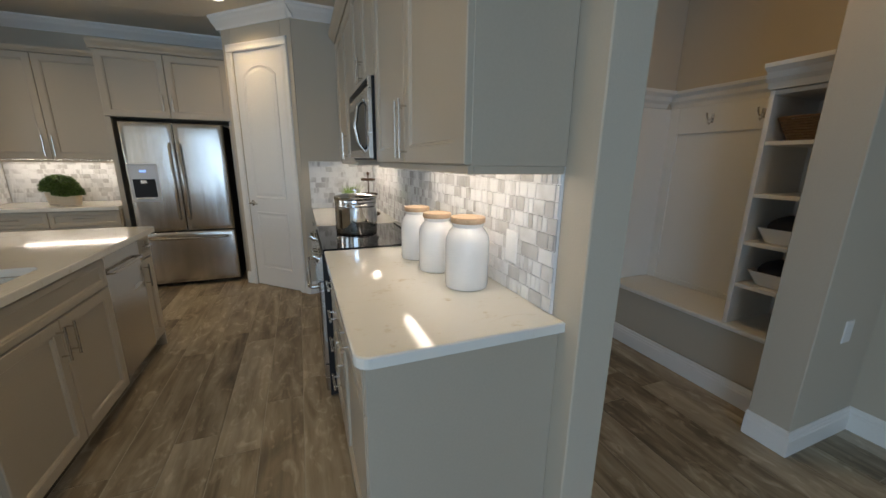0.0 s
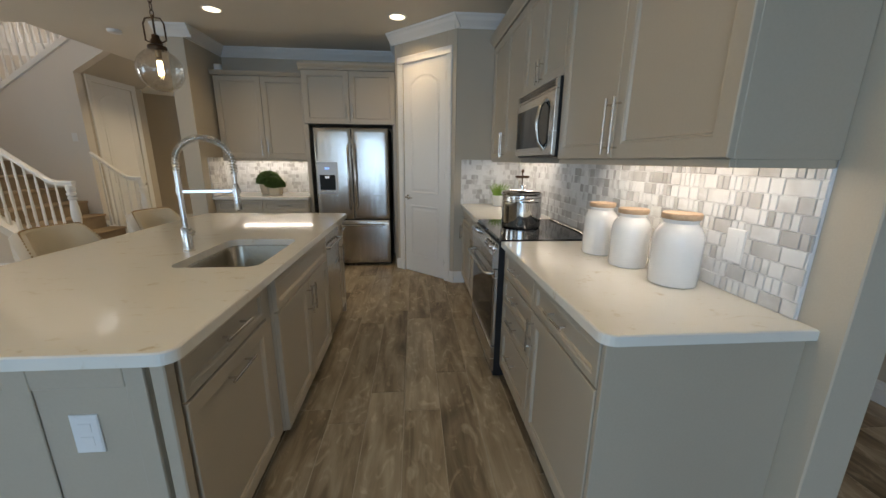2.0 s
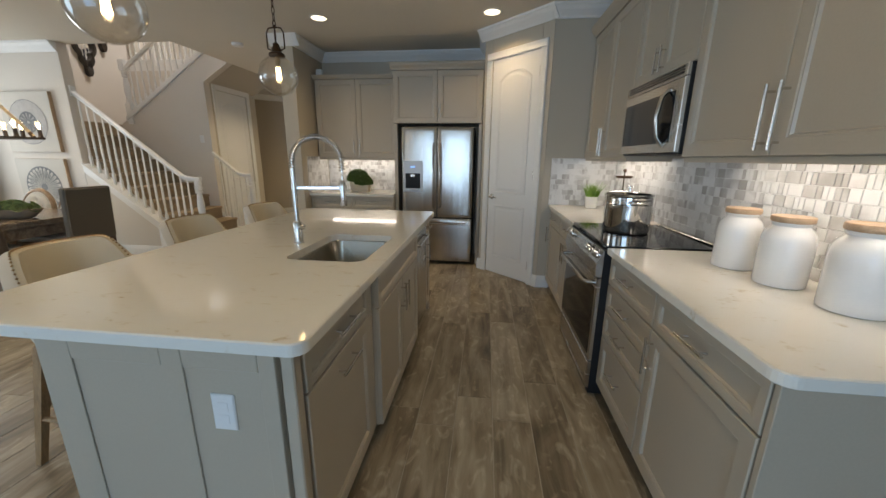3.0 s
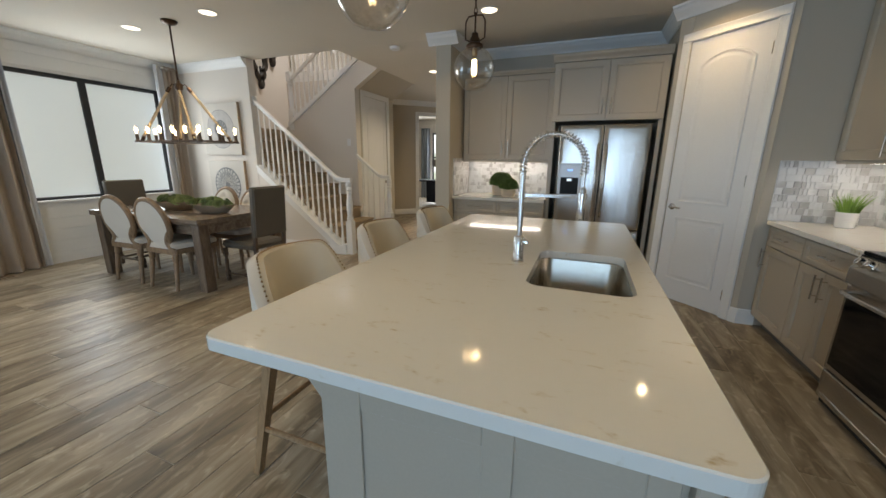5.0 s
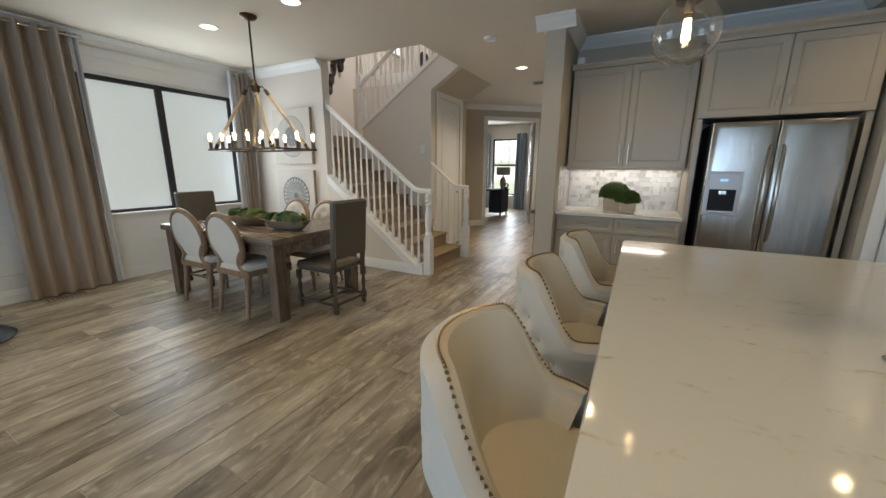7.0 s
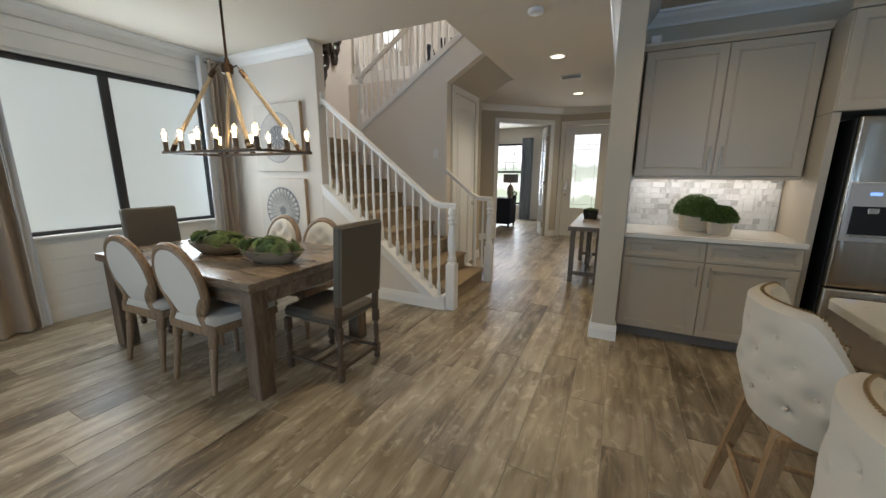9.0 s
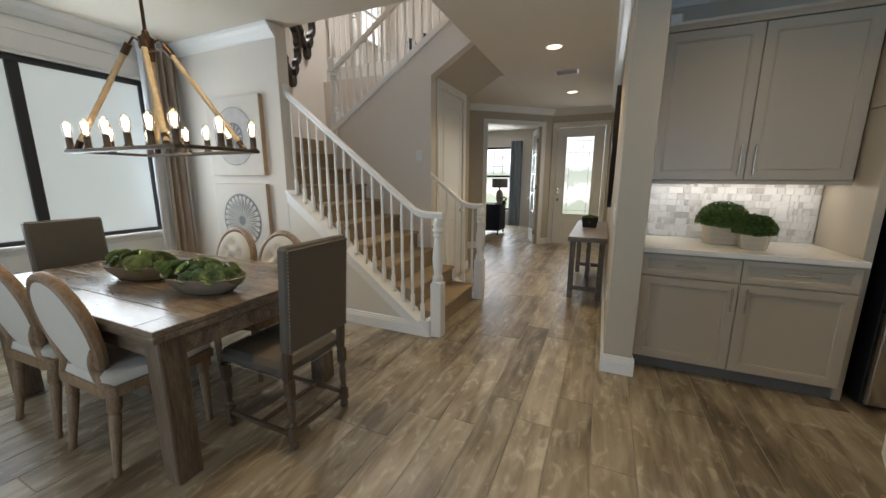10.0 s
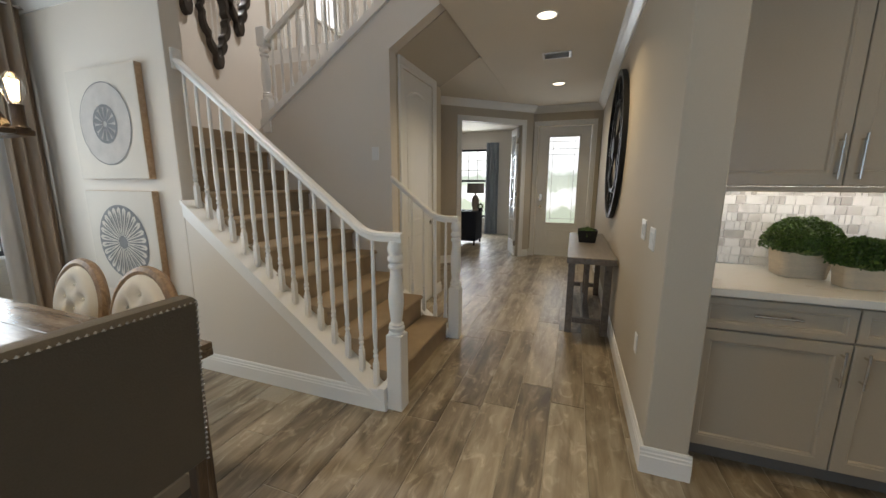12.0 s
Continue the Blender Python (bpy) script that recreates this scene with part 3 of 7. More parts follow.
setting("backdrop", box(B(), (-7.4, 13.3, 0.2), (-4.6, 13.32, 2.9)), M["outdoor"], "bright street outside the study window", "backdrop")
setting("backdrop", box(B(), (-4.25, 10.35, 0.0), (-3.0, 10.37, 2.7)), M["outdoor"], "bright street outside the front door", "backdrop")

# crown mouldings
CROWN = [(0, 2.640), (0.012, 2.640), (0.018, 2.655), (0.030, 2.668), (0.062, 2.700), (0.080, 2.728), (0.092, 2.735), (0.096, 2.753), (0, 2.753)]


def crown(a, b, out, label="white crown moulding under the ceiling", material="trim"):
    setting("trim", sweep_wall(B(), CROWN, a, b, out), M[material], label, "crown moulding")


d = 0.09
crown((-2.885, 4.49), (-2.885, 5.27), (1, 0))
crown((-3.07 - d, 4.49), (-2.885 + d, 4.49), (0, -1))
crown((-3.07, 4.49), (-3.07, 9.80), (-1, 0))
crown((-2.885, 5.27), (-0.60, 5.27), (0, -1))
crown((-0.60, 4.55), (-0.60, 5.27), (-1, 0))
crown(PA.to_2d() - 0.04 * PU.to_2d(), PB.to_2d() + 0.04 * PU.to_2d(), -PV.to_2d())
crown((0.0, 3.905), (0.745, 3.905), (0, -1))
crown((0.745, 0.76), (0.745, 3.9), (-1, 0))
crown((0.745 - d, 0.76), (0.885, 0.76), (0, -1))
crown((-7.585, -5.1), (-7.585, 4.47), (1, 0))
crown((-7.585, 4.47), (-6.03 + 0.0, 4.47), (0, -1))
crown((-4.40, 9.80), (-3.07, 9.80), (0, -1))
crown((S0 + SD * -0.02).to_2d(), (S0 + SD * 3.3).to_2d(), SN.to_2d())

# baseboards
BASE = [(0, 0), (0.016, 0), (0.016, 0.088), (0.013, 0.094), (0.013, 0.106), (0.009, 0.112), (0.009, 0.124), (0.004, 0.133), (0, 0.133)]


def skirting(a, b, out):
    setting("baseboard", sweep_wall(B(), BASE, a, b, out), M["trim"], "white stepped baseboard along the wall", "baseboard")


e = 0.016
skirting((-7.585, -5.1), (-7.585, -2.62), (1, 0))
skirting((-7.585, 0.12), (-7.585, 4.47), (1, 0))
skirting((-7.585, 4.47), (-4.50, 4.47), (0, -1))
skirting((-3.07, 4.49), (-3.07, 9.80), (-1, 0))
skirting((-3.07 - e, 4.49), (-2.885 + e, 4.49), (0, -1))
skirting((-2.885, 4.49), (-2.885, 4.64), (1, 0))
skirting((-4.25, 9.80), (-4.22, 9.80), (0, -1))
skirting(S0.to_2d(), (S0 + SD * 0.13).to_2d(), SN.to_2d())
skirting((S0 + SD * 1.51).to_2d(), (S0 + SD * 3.2).to_2d(), SN.to_2d())
skirting(PA.to_2d() - 0.012 * PU.to_2d(), (PA + PU * 0.05).to_2d(), -PV.to_2d())
skirting((PB - PU * 0.05).to_2d(), PB.to_2d() + 0.012 * PU.to_2d(), -PV.to_2d())
skirting((0.02, 3.905), (0.16, 3.905), (0, -1))
skirting((-5.02, 6.77), (-5.02, 6.94), (1, 0))
skirting((2.14 - e, 0.77), (2.70, 0.77), (0, -1))
skirting((2.14, 0.77), (2.14, 0.95), (-1, 0))
skirting((2.70, 0.77), (2.70, -5.1), (-1, 0))
skirting((2.338, 0.95), (2.338, 2.15), (-1, 0))
skirting((0.745 - 0.0, 0.76), (0.885 + e, 0.76), (0, -1))

# shiplap boards on the dining wall
edges = sorted([0.135 + 0.15 * i for i in range(17)] + [WZ0 - 0.03, WZ1 + 0.022, 2.638])
for z, z2 in zip(edges, edges[1:]):
    mid = (z + z2) / 2
    spans = [(-5.1, WY0 - 0.03), (WY1 + 0.03, 4.468)] if WZ0 - 0.03 < mid < WZ1 + 0.022 else [(-5.1, 4.468)]
    if mid < 2.42:
        spans = [(-5.1, -2.62), (0.12, spans[0][1])] + spans[1:]
    for y0, y1 in spans:
        if z2 - z > 0.01:
            part("board", box(B(), (-7.599, y0, z), (-7.585, y1, z2 - 0.0022), 0.0015), M["trim"], bpy.data.objects["wall_west"])

# dining window
win = setting("window_1", box(B(), (-7.70, WY0 - 0.03, WZ0 - 0.028), (-7.545, WY1 + 0.03, WZ0), 0.004), M["trim"], "wide dark-framed frosted dining window with white sill", "window")
bm = B()
FR = 0.05
for lo, hi in [((WY0, WZ0), (WY1, WZ0 + 0.035)), ((WY0, WZ1 - FR), (WY1, WZ1)), ((WY0, WZ0 + 0.035), (WY0 + FR, WZ1 - FR)), ((WY1 - FR, WZ0 + 0.035), (WY1, WZ1 - FR)), ((3.215, WZ0 + 0.035), (3.295, WZ1 - FR))]:
    box(bm, (-7.68, *lo), (-7.62, *hi), 0.004)
part("window_frame", bm, M["dark_metal"], win, "black aluminium frame")
for y0, y1 in ((WY0 + FR, 3.215), (3.295, WY1 - FR)):
    part("pane", box(B(), (-7.655, y0, WZ0 + 0.035), (-7.645, y1, WZ1 - FR), 0.001), M["frost"], win, "frosted pane with daylight as its own glow")
bm = B()
for lo, hi in [((-7.70, WY0 - 0.028, WZ0), (-7.588, WY0, WZ1 + 0.02)), ((-7.70, WY1, WZ0), (-7.588, WY1 + 0.028, WZ1 + 0.02)), ((-7.70, WY0, WZ1), (-7.588, WY1, WZ1 + 0.02))]:
    box(bm, lo, hi, 0.002)
part("jamb", bm, M["trim"], win)


def arch_outline(w, z0, z1, rise, n=10):
    pts = [(-w / 2, z0), (w / 2, z0), (w / 2, z1 - rise)]
    if rise > 0:
        rad = (w * w / 4 + rise * rise) / (2 * rise)
        a = math.asin(w / 2 / rad)
        for i in range(1, n):
            t = a - 2 * a * i / n
            pts.append((rad * math.sin(t), z1 - rad + rad * math.cos(t)))
    pts.append((-w / 2, z1 - rise))
    return pts


def inset_outline(pts, d):
    c = []
    n = len(pts)
    for i in range(n):
        p0, p1, p2 = Vector(pts[i - 1]), Vector(pts[i]), Vector(pts[(i + 1) % n])
        n0 = Vector((-(p1 - p0).y, (p1 - p0).x)).normalized()
        n1 = Vector((-(p2 - p1).y, (p2 - p1).x)).normalized()
        b = (n0 + n1).normalized()
        c.append(p1 + b * d / max(0.3, b.dot(n0)))
    return c


def panel_moulding(bm, pts, y=0.0, depth=0.008):
    loops = []
    for ins, h in ((0, -0.001), (0.004, depth), (0.014, depth), (0.026, 0.002), (0.038, 0.002), (0.060, depth * 0.8)):
        loops.append([(p[0], y - h, p[1]) for p in inset_outline(pts, ins)])
    return rings(bm, loops, False, True)


def panel_door(parent, w, h, t=0.038, arch=True, hinge_side=1, knob="lever"):
    """A moulded two-panel leaf, facing -y, base at the origin."""
    bm = B()
    box(bm, (-w / 2, 0, 0), (w / 2, t, h), 0.003)
    mw = w - 0.20
    panel_moulding(bm, arch_outline(mw, 0.98, h - 0.13, 0.10 if arch else 0.0))
    panel_moulding(bm, arch_outline(mw, 0.20, 0.84, 0.0))
    leaf = part("leaf", bm, M["door"], parent, "white moulded two-panel leaf")
    for hz in (0.2, h * 0.5, h - 0.2):
        bm = B()
        tube(bm, [(hinge_side * (w / 2 + 0.004), -0.006, hz - 0.05), (hinge_side * (w / 2 + 0.004), -0.006, hz + 0.05)], 0.008, 8)
        box(bm, (hinge_side * (w / 2 + 0.004) - 0.016, -0.004, hz - 0.045), (hinge_side * (w / 2 + 0.004) + 0.016, 0.001, hz + 0.045), 0.001)
        part("hinge", bm, M["nickel"], leaf, "satin nickel hinge")
    kx = -hinge_side * (w / 2 - 0.06)
    bm = B()
    lathe(bm, [(0.030, 0), (0.030, 0.006), (0.012, 0.012), (0.010, 0.045)], n=16)
    bmesh.ops.rotate(bm, verts=bm.verts, matrix=Matrix.Rotation(radians(90), 3, "X"))
    tube(bm, [(0, -0.045, 0), (hinge_side * 0.04, -0.05, 0.002), (hinge_side * 0.105, -0.045, -0.004)], [0.011, 0.009, 0.008], 8)
    for v in bm.verts:
        v.co += Vector((kx, 0, 0.93))
    part("door_handle", bm, M["nickel"], leaf, "satin nickel lever handle", True)
    return leaf


def casing(w, h, cw=0.075):
    """Trim round an opening of w by h, facing -y."""
    bm = B()
    for s in (-1, 1):
        nested(bm, cw, h, [(0, -0.002), (0, 0.012), (0.006, 0.018), (0.02, 0.016), (0.03, 0.014)], Matrix.Translation((s * (w / 2 + cw / 2), 0, 0)))
    nested(bm, w + 2 * cw, cw, [(0, -0.002), (0, 0.012), (0.006, 0.018), (0.02, 0.016), (0.03, 0.014)], Matrix.Translation((0, 0, h + 0.001)))
    return bm


# pantry door in the slanting wall
pd = thing("door_1", PA + PU * PL / 2, math.degrees(math.atan2(PU.y, PU.x)), "closed white two-panel arched pantry door", "door", kind="structure")
panel_door(pd, PL - 0.262, 2.42, hinge_side=1).location = (0, 0.006, 0.006)
part("casing", casing(PL - 0.256, 2.425), M["trim"], pd)

# closet door under the stair
cd = thing("door_2", (-5.02, 6.29, 0), 90, "closed white two-panel closet door under the stair", "door", kind="structure")
panel_door(cd, 0.762, 2.42, hinge_side=-1).location = (0, 0.008, 0.003)
part("casing", casing(0.768, 2.425, 0.085), M["trim"], cd)

# front door with leaded glass
fd = thing("door_3", (-3.685, 9.80, 0), 0, "white front door with tall leaded glass lite", "door", kind="structure")
bm = B()
gw, g0, g1, dw, dh = 0.54, 0.64, 2.23, 0.90, 2.405
for lo, hi in [((-dw / 2, 0.04, 0.01), (-gw / 2, 0.085, dh)), ((gw / 2, 0.04, 0.01), (dw / 2, 0.085, dh)), ((-gw / 2, 0.04, 0.01), (gw / 2, 0.085, g0)), ((-gw / 2, 0.04, g1), (gw / 2, 0.085, dh))]:
    box(bm, lo, hi, 0.002)
panel_moulding(bm, arch_outline(0.52, 0.18, 0.52, 0), 0.04)
leaf = part("leaf", bm, M["door"], fd)
bm = B()
for lo, hi in [((-gw / 2 - 0.025, g0 - 0.025), (-gw / 2 + 0.012, g1 + 0.025)), ((gw / 2 - 0.012, g0 - 0.025), (gw / 2 + 0.025, g1 + 0.025)), ((-gw / 2 + 0.012, g0 - 0.025), (gw / 2 - 0.012, g0 + 0.012)), ((-gw / 2 + 0.012, g1 - 0.012), (gw / 2 - 0.012, g1 + 0.025))]:
    box(bm, (lo[0], 0.028, lo[1]), (hi[0], 0.06, hi[1]), 0.004)
part("lite_frame", bm, M["door"], leaf)
pane = part("pane", box(B(), (-gw / 2 + 0.01, 0.052, g0 + 0.01), (gw / 2 - 0.01, 0.06, g1 - 0.01), 0.001), M["glass"], leaf, "clear textured glass")
pane.visible_shadow = False
bm = B()
for x in (-0.19, 0.19):
    box(bm, (x - 0.004, 0.046, g0 + 0.012), (x + 0.004, 0.0515, g1 - 0.012), 0.001)
for zz in (g0 + 0.09, g1 - 0.09, g1 - 0.22, g1 - 0.32):
    box(bm, (-gw / 2 + 0.012, 0.044, zz - 0.004), (gw / 2 - 0.012, 0.0455, zz + 0.004), 0.0005)
for x in (-0.06, 0.06):
    box(bm, (x - 0.004, 0.046, g1 - 0.318), (x + 0.004, 0.0515, g1 - 0.094), 0.001)
part("lead_came", bm, M["nickel"], leaf, "grey lead came")
bm = B()
box(bm, (-0.405, 0.02, 1.06), (-0.345, 0.04, 1.20), 0.006)
part("keypad", bm, M["nickel"], leaf)
bm = B()
lathe(bm, [(0.03, 0), (0.03, 0.008), (0.012, 0.02), (0.014, 0.035), (0.028, 0.05), (0.026, 0.068), (0.012, 0.075)], n=16)
bmesh.ops.rotate(bm, verts=bm.verts, matrix=Matrix.Rotation(radians(90), 3, "X"))
for v in bm.verts:
    v.co += Vector((-0.375, 0.04, 0.95))
part("knob", bm, M["nickel"], leaf, "", True)
part("casing", casing(0.91, 2.415, 0.085), M["trim"], fd)

# study double door: one leaf swung open, the opening with casing
sd = thing("door_4", S0 + SD * 0.82, math.degrees(math.atan2(-SD.y, -SD.x)), "white double door with glazed leaf swung open", "door", kind="structure")
part("casing", casing(1.20, 2.415, 0.09), M["trim"], sd)


def glazed_leaf(parent, w, h, cols, rows_n, m):
    bm = B()
    for lo, hi in [((0, 0.1), (0.11, h)), ((w - 0.11, 0.1), (w, h)), ((0, 0.01), (w, 0.1)), ((0.11, 0.1), (w - 0.11, 0.28)), ((0.11, h - 0.12), (w - 0.11, h))]:
        box(bm, (lo[0], -0.02, lo[1]), (hi[0], 0.02, hi[1]), 0.003, m)
    for i in range(1, cols):
        x = 0.11 + (w - 0.22) * i / cols
        box(bm, (x - 0.012, -0.016, 0.28), (x + 0.012, 0.016, h - 0.12), 0.002, m)
    for j in range(1, rows_n):
        zz = 0.28 + (h - 0.40) * j / rows_n
        box(bm, (0.11, -0.014, zz - 0.012), (w - 0.11, 0.014, zz + 0.012), 0.002, m)
    leaf = part("leaf", bm, M["door"], parent, "white leaf with small panes")
    pn = part("pane", box(B(), (0.11, -0.003, 0.28), (w - 0.11, 0.003, h - 0.12), 0.001, m), M["glass"], leaf)
    pn.visible_shadow = False
    bm = B()
    for s in (-1, 1):
        tube(bm, [m @ Vector((w - 0.06, s * 0.02, 0.95)), m @ Vector((w - 0.06, s * 0.06, 0.95)), m @ Vector((w - 0.15, s * 0.065, 0.95))], 0.009, 8)
    part("door_handle", bm, M["nickel"], leaf)
    for hz in (0.25, 1.2, 2.15):
        part("hinge", box(B(), (-0.012, -0.026, hz - 0.05), (0.012, 0.026, hz + 0.05), 0.002, m), M["nickel"], leaf)
    return leaf


glazed_leaf(sd, 0.59, 2.40, 2, 5, pose(0.585, 0.10, 0, 0, 0, 67))

# ---- kitchen ----
CT = 0.914


def front(parent, name, w, h, at, rz, handle=None, hl=0.16, hx=0.0, hz=0.0, mat="cab", fr=0.055):
    """A cabinet front: (w, h) at its lower middle, turned; an upright or level bar pull at (hx, hz)."""
    ob = part(name, shaker(w, h, min(fr, h * 0.22)), M[mat], parent)
    ob.matrix_basis = pose(*at, 0, 0, rz)
    if handle:
        hb = part("handle", pull(hl, handle == "up"), M["nickel"], ob, "satin nickel bar pull")
        hb.location = (hx, -0.02, hz)
    return ob


# run of base units along the range wall; fronts face -x (rz = -90: local x runs to -y)
FX = 0.145


def base_right(y0, y1, layout, label):
    t = thing("base_cabinet", (FX, (y0 + y1) / 2, 0), -90, label, "cabinet", "base cabinets of the range wall")
    w = y1 - y0
    bm = B()
    box(bm, (-w / 2, 0.0, 0.095), (w / 2, 0.595, 0.876), 0.002)
    part("body", bm, M["cab"], t)
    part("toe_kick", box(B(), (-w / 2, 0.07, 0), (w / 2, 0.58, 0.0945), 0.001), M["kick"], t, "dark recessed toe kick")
    if layout == "drawers":
        for z, h in ((0.105, 0.30), (0.412, 0.145), (0.564, 0.145), (0.716, 0.150)):
            front(t, "drawer", w - 0.006, h, (0, 0, z), 0, "flat", 0.14, 0, h * 0.6)
    elif layout == "two":
        front(t, "drawer", w - 0.006, 0.150, (0, 0, 0.716), 0, "flat", 0.14, 0, 0.085)
        for s in (-1, 1):
            front(t, "door", w / 2 - 0.005, 0.603, (s * w / 4, 0, 0.105), 0, "up", 0.16, -s * (w / 4 - 0.035), 0.50)
    else:
        front(t, "drawer", w - 0.006, 0.150, (0, 0, 0.716), 0, "flat", 0.16, 0, 0.085)
        front(t, "door", w - 0.006, 0.603, (0, 0, 0.105), 0, "up", 0.16, -(w / 2 - 0.03), 0.50)
    return t


bc = base_right(0.868, 1.456, "door", "greige base cabinet with drawer and door beside mudroom wall")
base_right(1.459, 1.995, "drawers", "greige four-drawer base cabinet beside the range")
base_right(2.768, 3.36, "two", "greige base cabinet with doors beyond the range")
base_right(3.363, 3.89, "door", "greige corner base cabinet against the pantry wall")
part("end_panel", box(B(), (1.162 - 0.866, -0.017, 0), (1.162 - 0.846, 0.599, 0.876), 0.002), M["cab"], bc, "plain greige end panel")


def slab(bm, x0, y0, x1, y1, z0, z1, round_corners=(), r=0.045):
    pts = []
    for i, (x, y, sx, sy) in enumerate(((x0, y0, 1, 1), (x1, y0, -1, 1), (x1, y1, -1, -1), (x0, y1, 1, -1))):
        if i in round_corners:
            a0 = (180, 270, 0, 90)[i]
            for k in range(7):
                a = radians(a0 + 15 * k)
                pts.append((x + sx * r + r * math.cos(a), y + sy * r + r * math.sin(a)))
        else:
            pts.append((x, y))
    def ins(d):
        return [p for p in inset_outline(pts, d)]
    return rings(bm, [[(*p, z0) for p in ins(0.003)], [(*p, z0 + 0.003) for p in pts], [(*p, z1 - 0.004) for p in pts], [(*p, z1) for p in ins(0.004)]])


ct = tagged(part("countertop", slab(B(), 0.102, 0.820, 0.7445, 1.998, 0.878, CT, (0,)), M["quartz"]), "white quartz countertop with rounded corner beside range", "countertop")
tagged(part("countertop", slab(B(), 0.102, 2.766, 0.7445, 3.903, 0.878, CT), M["quartz"]), "white quartz countertop beyond the range", "countertop")

# wall units over the range wall
UX = 0.432
UZ0, UZ1 = 1.385, 2.47


def wall_unit(y0, y1, z0, label, hl=0.22, two=True):
    t = thing("wall_cabinet", (UX, (y0 + y1) / 2, z0), -90, label, "cabinet", "wall cabinets of the range wall")
    w, h = y1 - y0, UZ1 - z0
    part("body", box(B(), (-w / 2, 0, 0), (w / 2, 0.311, h), 0.002), M["cab"], t)
    if two:
        for s in (-1, 1):
            front(t, "door", w / 2 - 0.004, h - 0.006, (s * w / 4, 0, 0.003), 0, "up", hl, -s * (w / 4 - 0.032), 0.018 + hl / 2, fr=0.06)
    else:
        front(t, "door", w - 0.006, h - 0.006, (0, 0, 0.003), 0, "up", hl, w / 2 - 0.035, 0.05 + hl / 2, fr=0.06)
    return t


wall_unit(0.880, 2.036, UZ0, "greige two-door wall cabinet above the canisters")
wall_unit(2.040, 2.798, 1.835, "short greige wall cabinet above the microwave", 0.14)
wall_unit(2.802, 3.895, UZ0, "greige wall cabinet beside the pantry wall")
bm = B()
prof = [(0, 2.472), (0.01, 2.472), (0.018, 2.49), (0.04, 2.515), (0.052, 2.535), (0.056, 2.55), (0, 2.55)]
sweep_wall(bm, prof, (UX - 0.02, 0.86), (UX - 0.02, 3.90), (-1, 0))
box(bm, (UX - 0.02, 0.86, 2.473), (0.744, 3.90, 2.549), 0.002)
sweep_wall(bm, prof, (UX - 0.07, 0.862), (0.744, 0.862), (0, -1))
setting("trim", bm, M["cab"], "greige cornice on the wall cabinets", "cornice")
bm = B()
box(bm, (UX - 0.006, 0.884, 1.362), (UX + 0.012, 2.036, 1.3856), 0.002)
box(bm, (UX + 0.013, 0.884, 1.362), (0.744, 0.902, 1.3856), 0.002)
box(bm, (UX - 0.006, 2.806, 1.362), (UX + 0.012, 3.895, 1.3856), 0.002)
box(bm, (UX + 0.013, 2.806, 1.362), (0.744, 2.824, 1.3856), 0.002)
setting("trim", bm, M["cab"], "greige light rail under the wall cabinet", "light rail")
for lo, hi in (((0.53, 0.95, 1.362), (0.59, 1.98, 1.3835)), ((0.53, 2.85, 1.362), (0.59, 3.75, 1.3835))):
    tagged(part("strip_light", box(B(), lo, hi, 0.003), M["strip_glow"]), "slim lit strip light under the wall cabinet", "strip light")

# microwave
mw = thing("microwave", (0.385, 2.419, 1.400), -90, "stainless over-range microwave with curved handle and black sides", "microwave")
part("body", box(B(), (-0.378, 0.012, 0), (0.378, 0.355, 0.432), 0.004), M["black"], mw, "black casing")
bm = B()
nested(bm, 0.757, 0.355, [(0, -0.011), (0, 0.006), (0.004, 0.010), (0.012, 0.010)], None, 0.012)
door = part("door", bm, M["steel_h"], mw, "brushed steel door")
part("window", nested(B(), 0.655, 0.255, [(0, -0.002), (0, 0.001), (0.02, 0.0015)], pose(-0.025, -0.0105, 0.06)), M["black_glass"], door, "dark glass window")
bm = B()
tube(bm, [(0.235, -0.008, 0.045), (0.238, -0.045, 0.09), (0.240, -0.062, 0.19), (0.238, -0.045, 0.29), (0.235, -0.008, 0.335)], 0.011, 10)
part("handle", bm, M["steel"], door, "", True)
part("vent_grille", nested(B(), 0.757, 0.060, [(0, -0.011), (0, 0.002), (0.006, 0.006), (0.012, 0.004)], None, 0.371), M["steel_h"], mw)
bm = B()
for i in range(3):
    box(bm, (-0.34, -0.0085, 0.388 + i * 0.013), (0.34, -0.0045, 0.394 + i * 0.013), 0.0005)
part("slots", bm, M["black"], mw)

# range with glass hob
rg = thing("range", (0.085, 2.381, 0), -90, "stainless slide-in range with black glass hob", "range")
part("body", box(B(), (-0.3788, 0.004, 0.02), (0.3788, 0.632, 0.8995), 0.002), M["black"], rg, "black side casing")
part("hob", slab(B(), -0.380, 0.012, 0.380, 0.634, 0.9005, 0.922), M["black_glass"], rg, "black ceramic glass hob")
bm = B()
nested(bm, 0.755, 0.50, [(0, -0.03), (0, 0.012), (0.006, 0.018), (0.012, 0.018)], None, 0.235)
dr = part("oven_door", bm, M["steel_h"], rg)
part("window", nested(B(), 0.705, 0.405, [(0, -0.002), (0, 0.001), (0.03, 0.0015)], pose(0, -0.0185, 0.268)), M["black_glass"], dr, "black oven window")
bm = B()
tube(bm, [(-0.33, -0.018, 0.70), (-0.33, -0.055, 0.70), (-0.30, -0.068, 0.70), (0.30, -0.068, 0.70), (0.33, -0.055, 0.70), (0.33, -0.018, 0.70)], 0.012, 10)
part("handle", bm, M["steel"], dr, "", True)
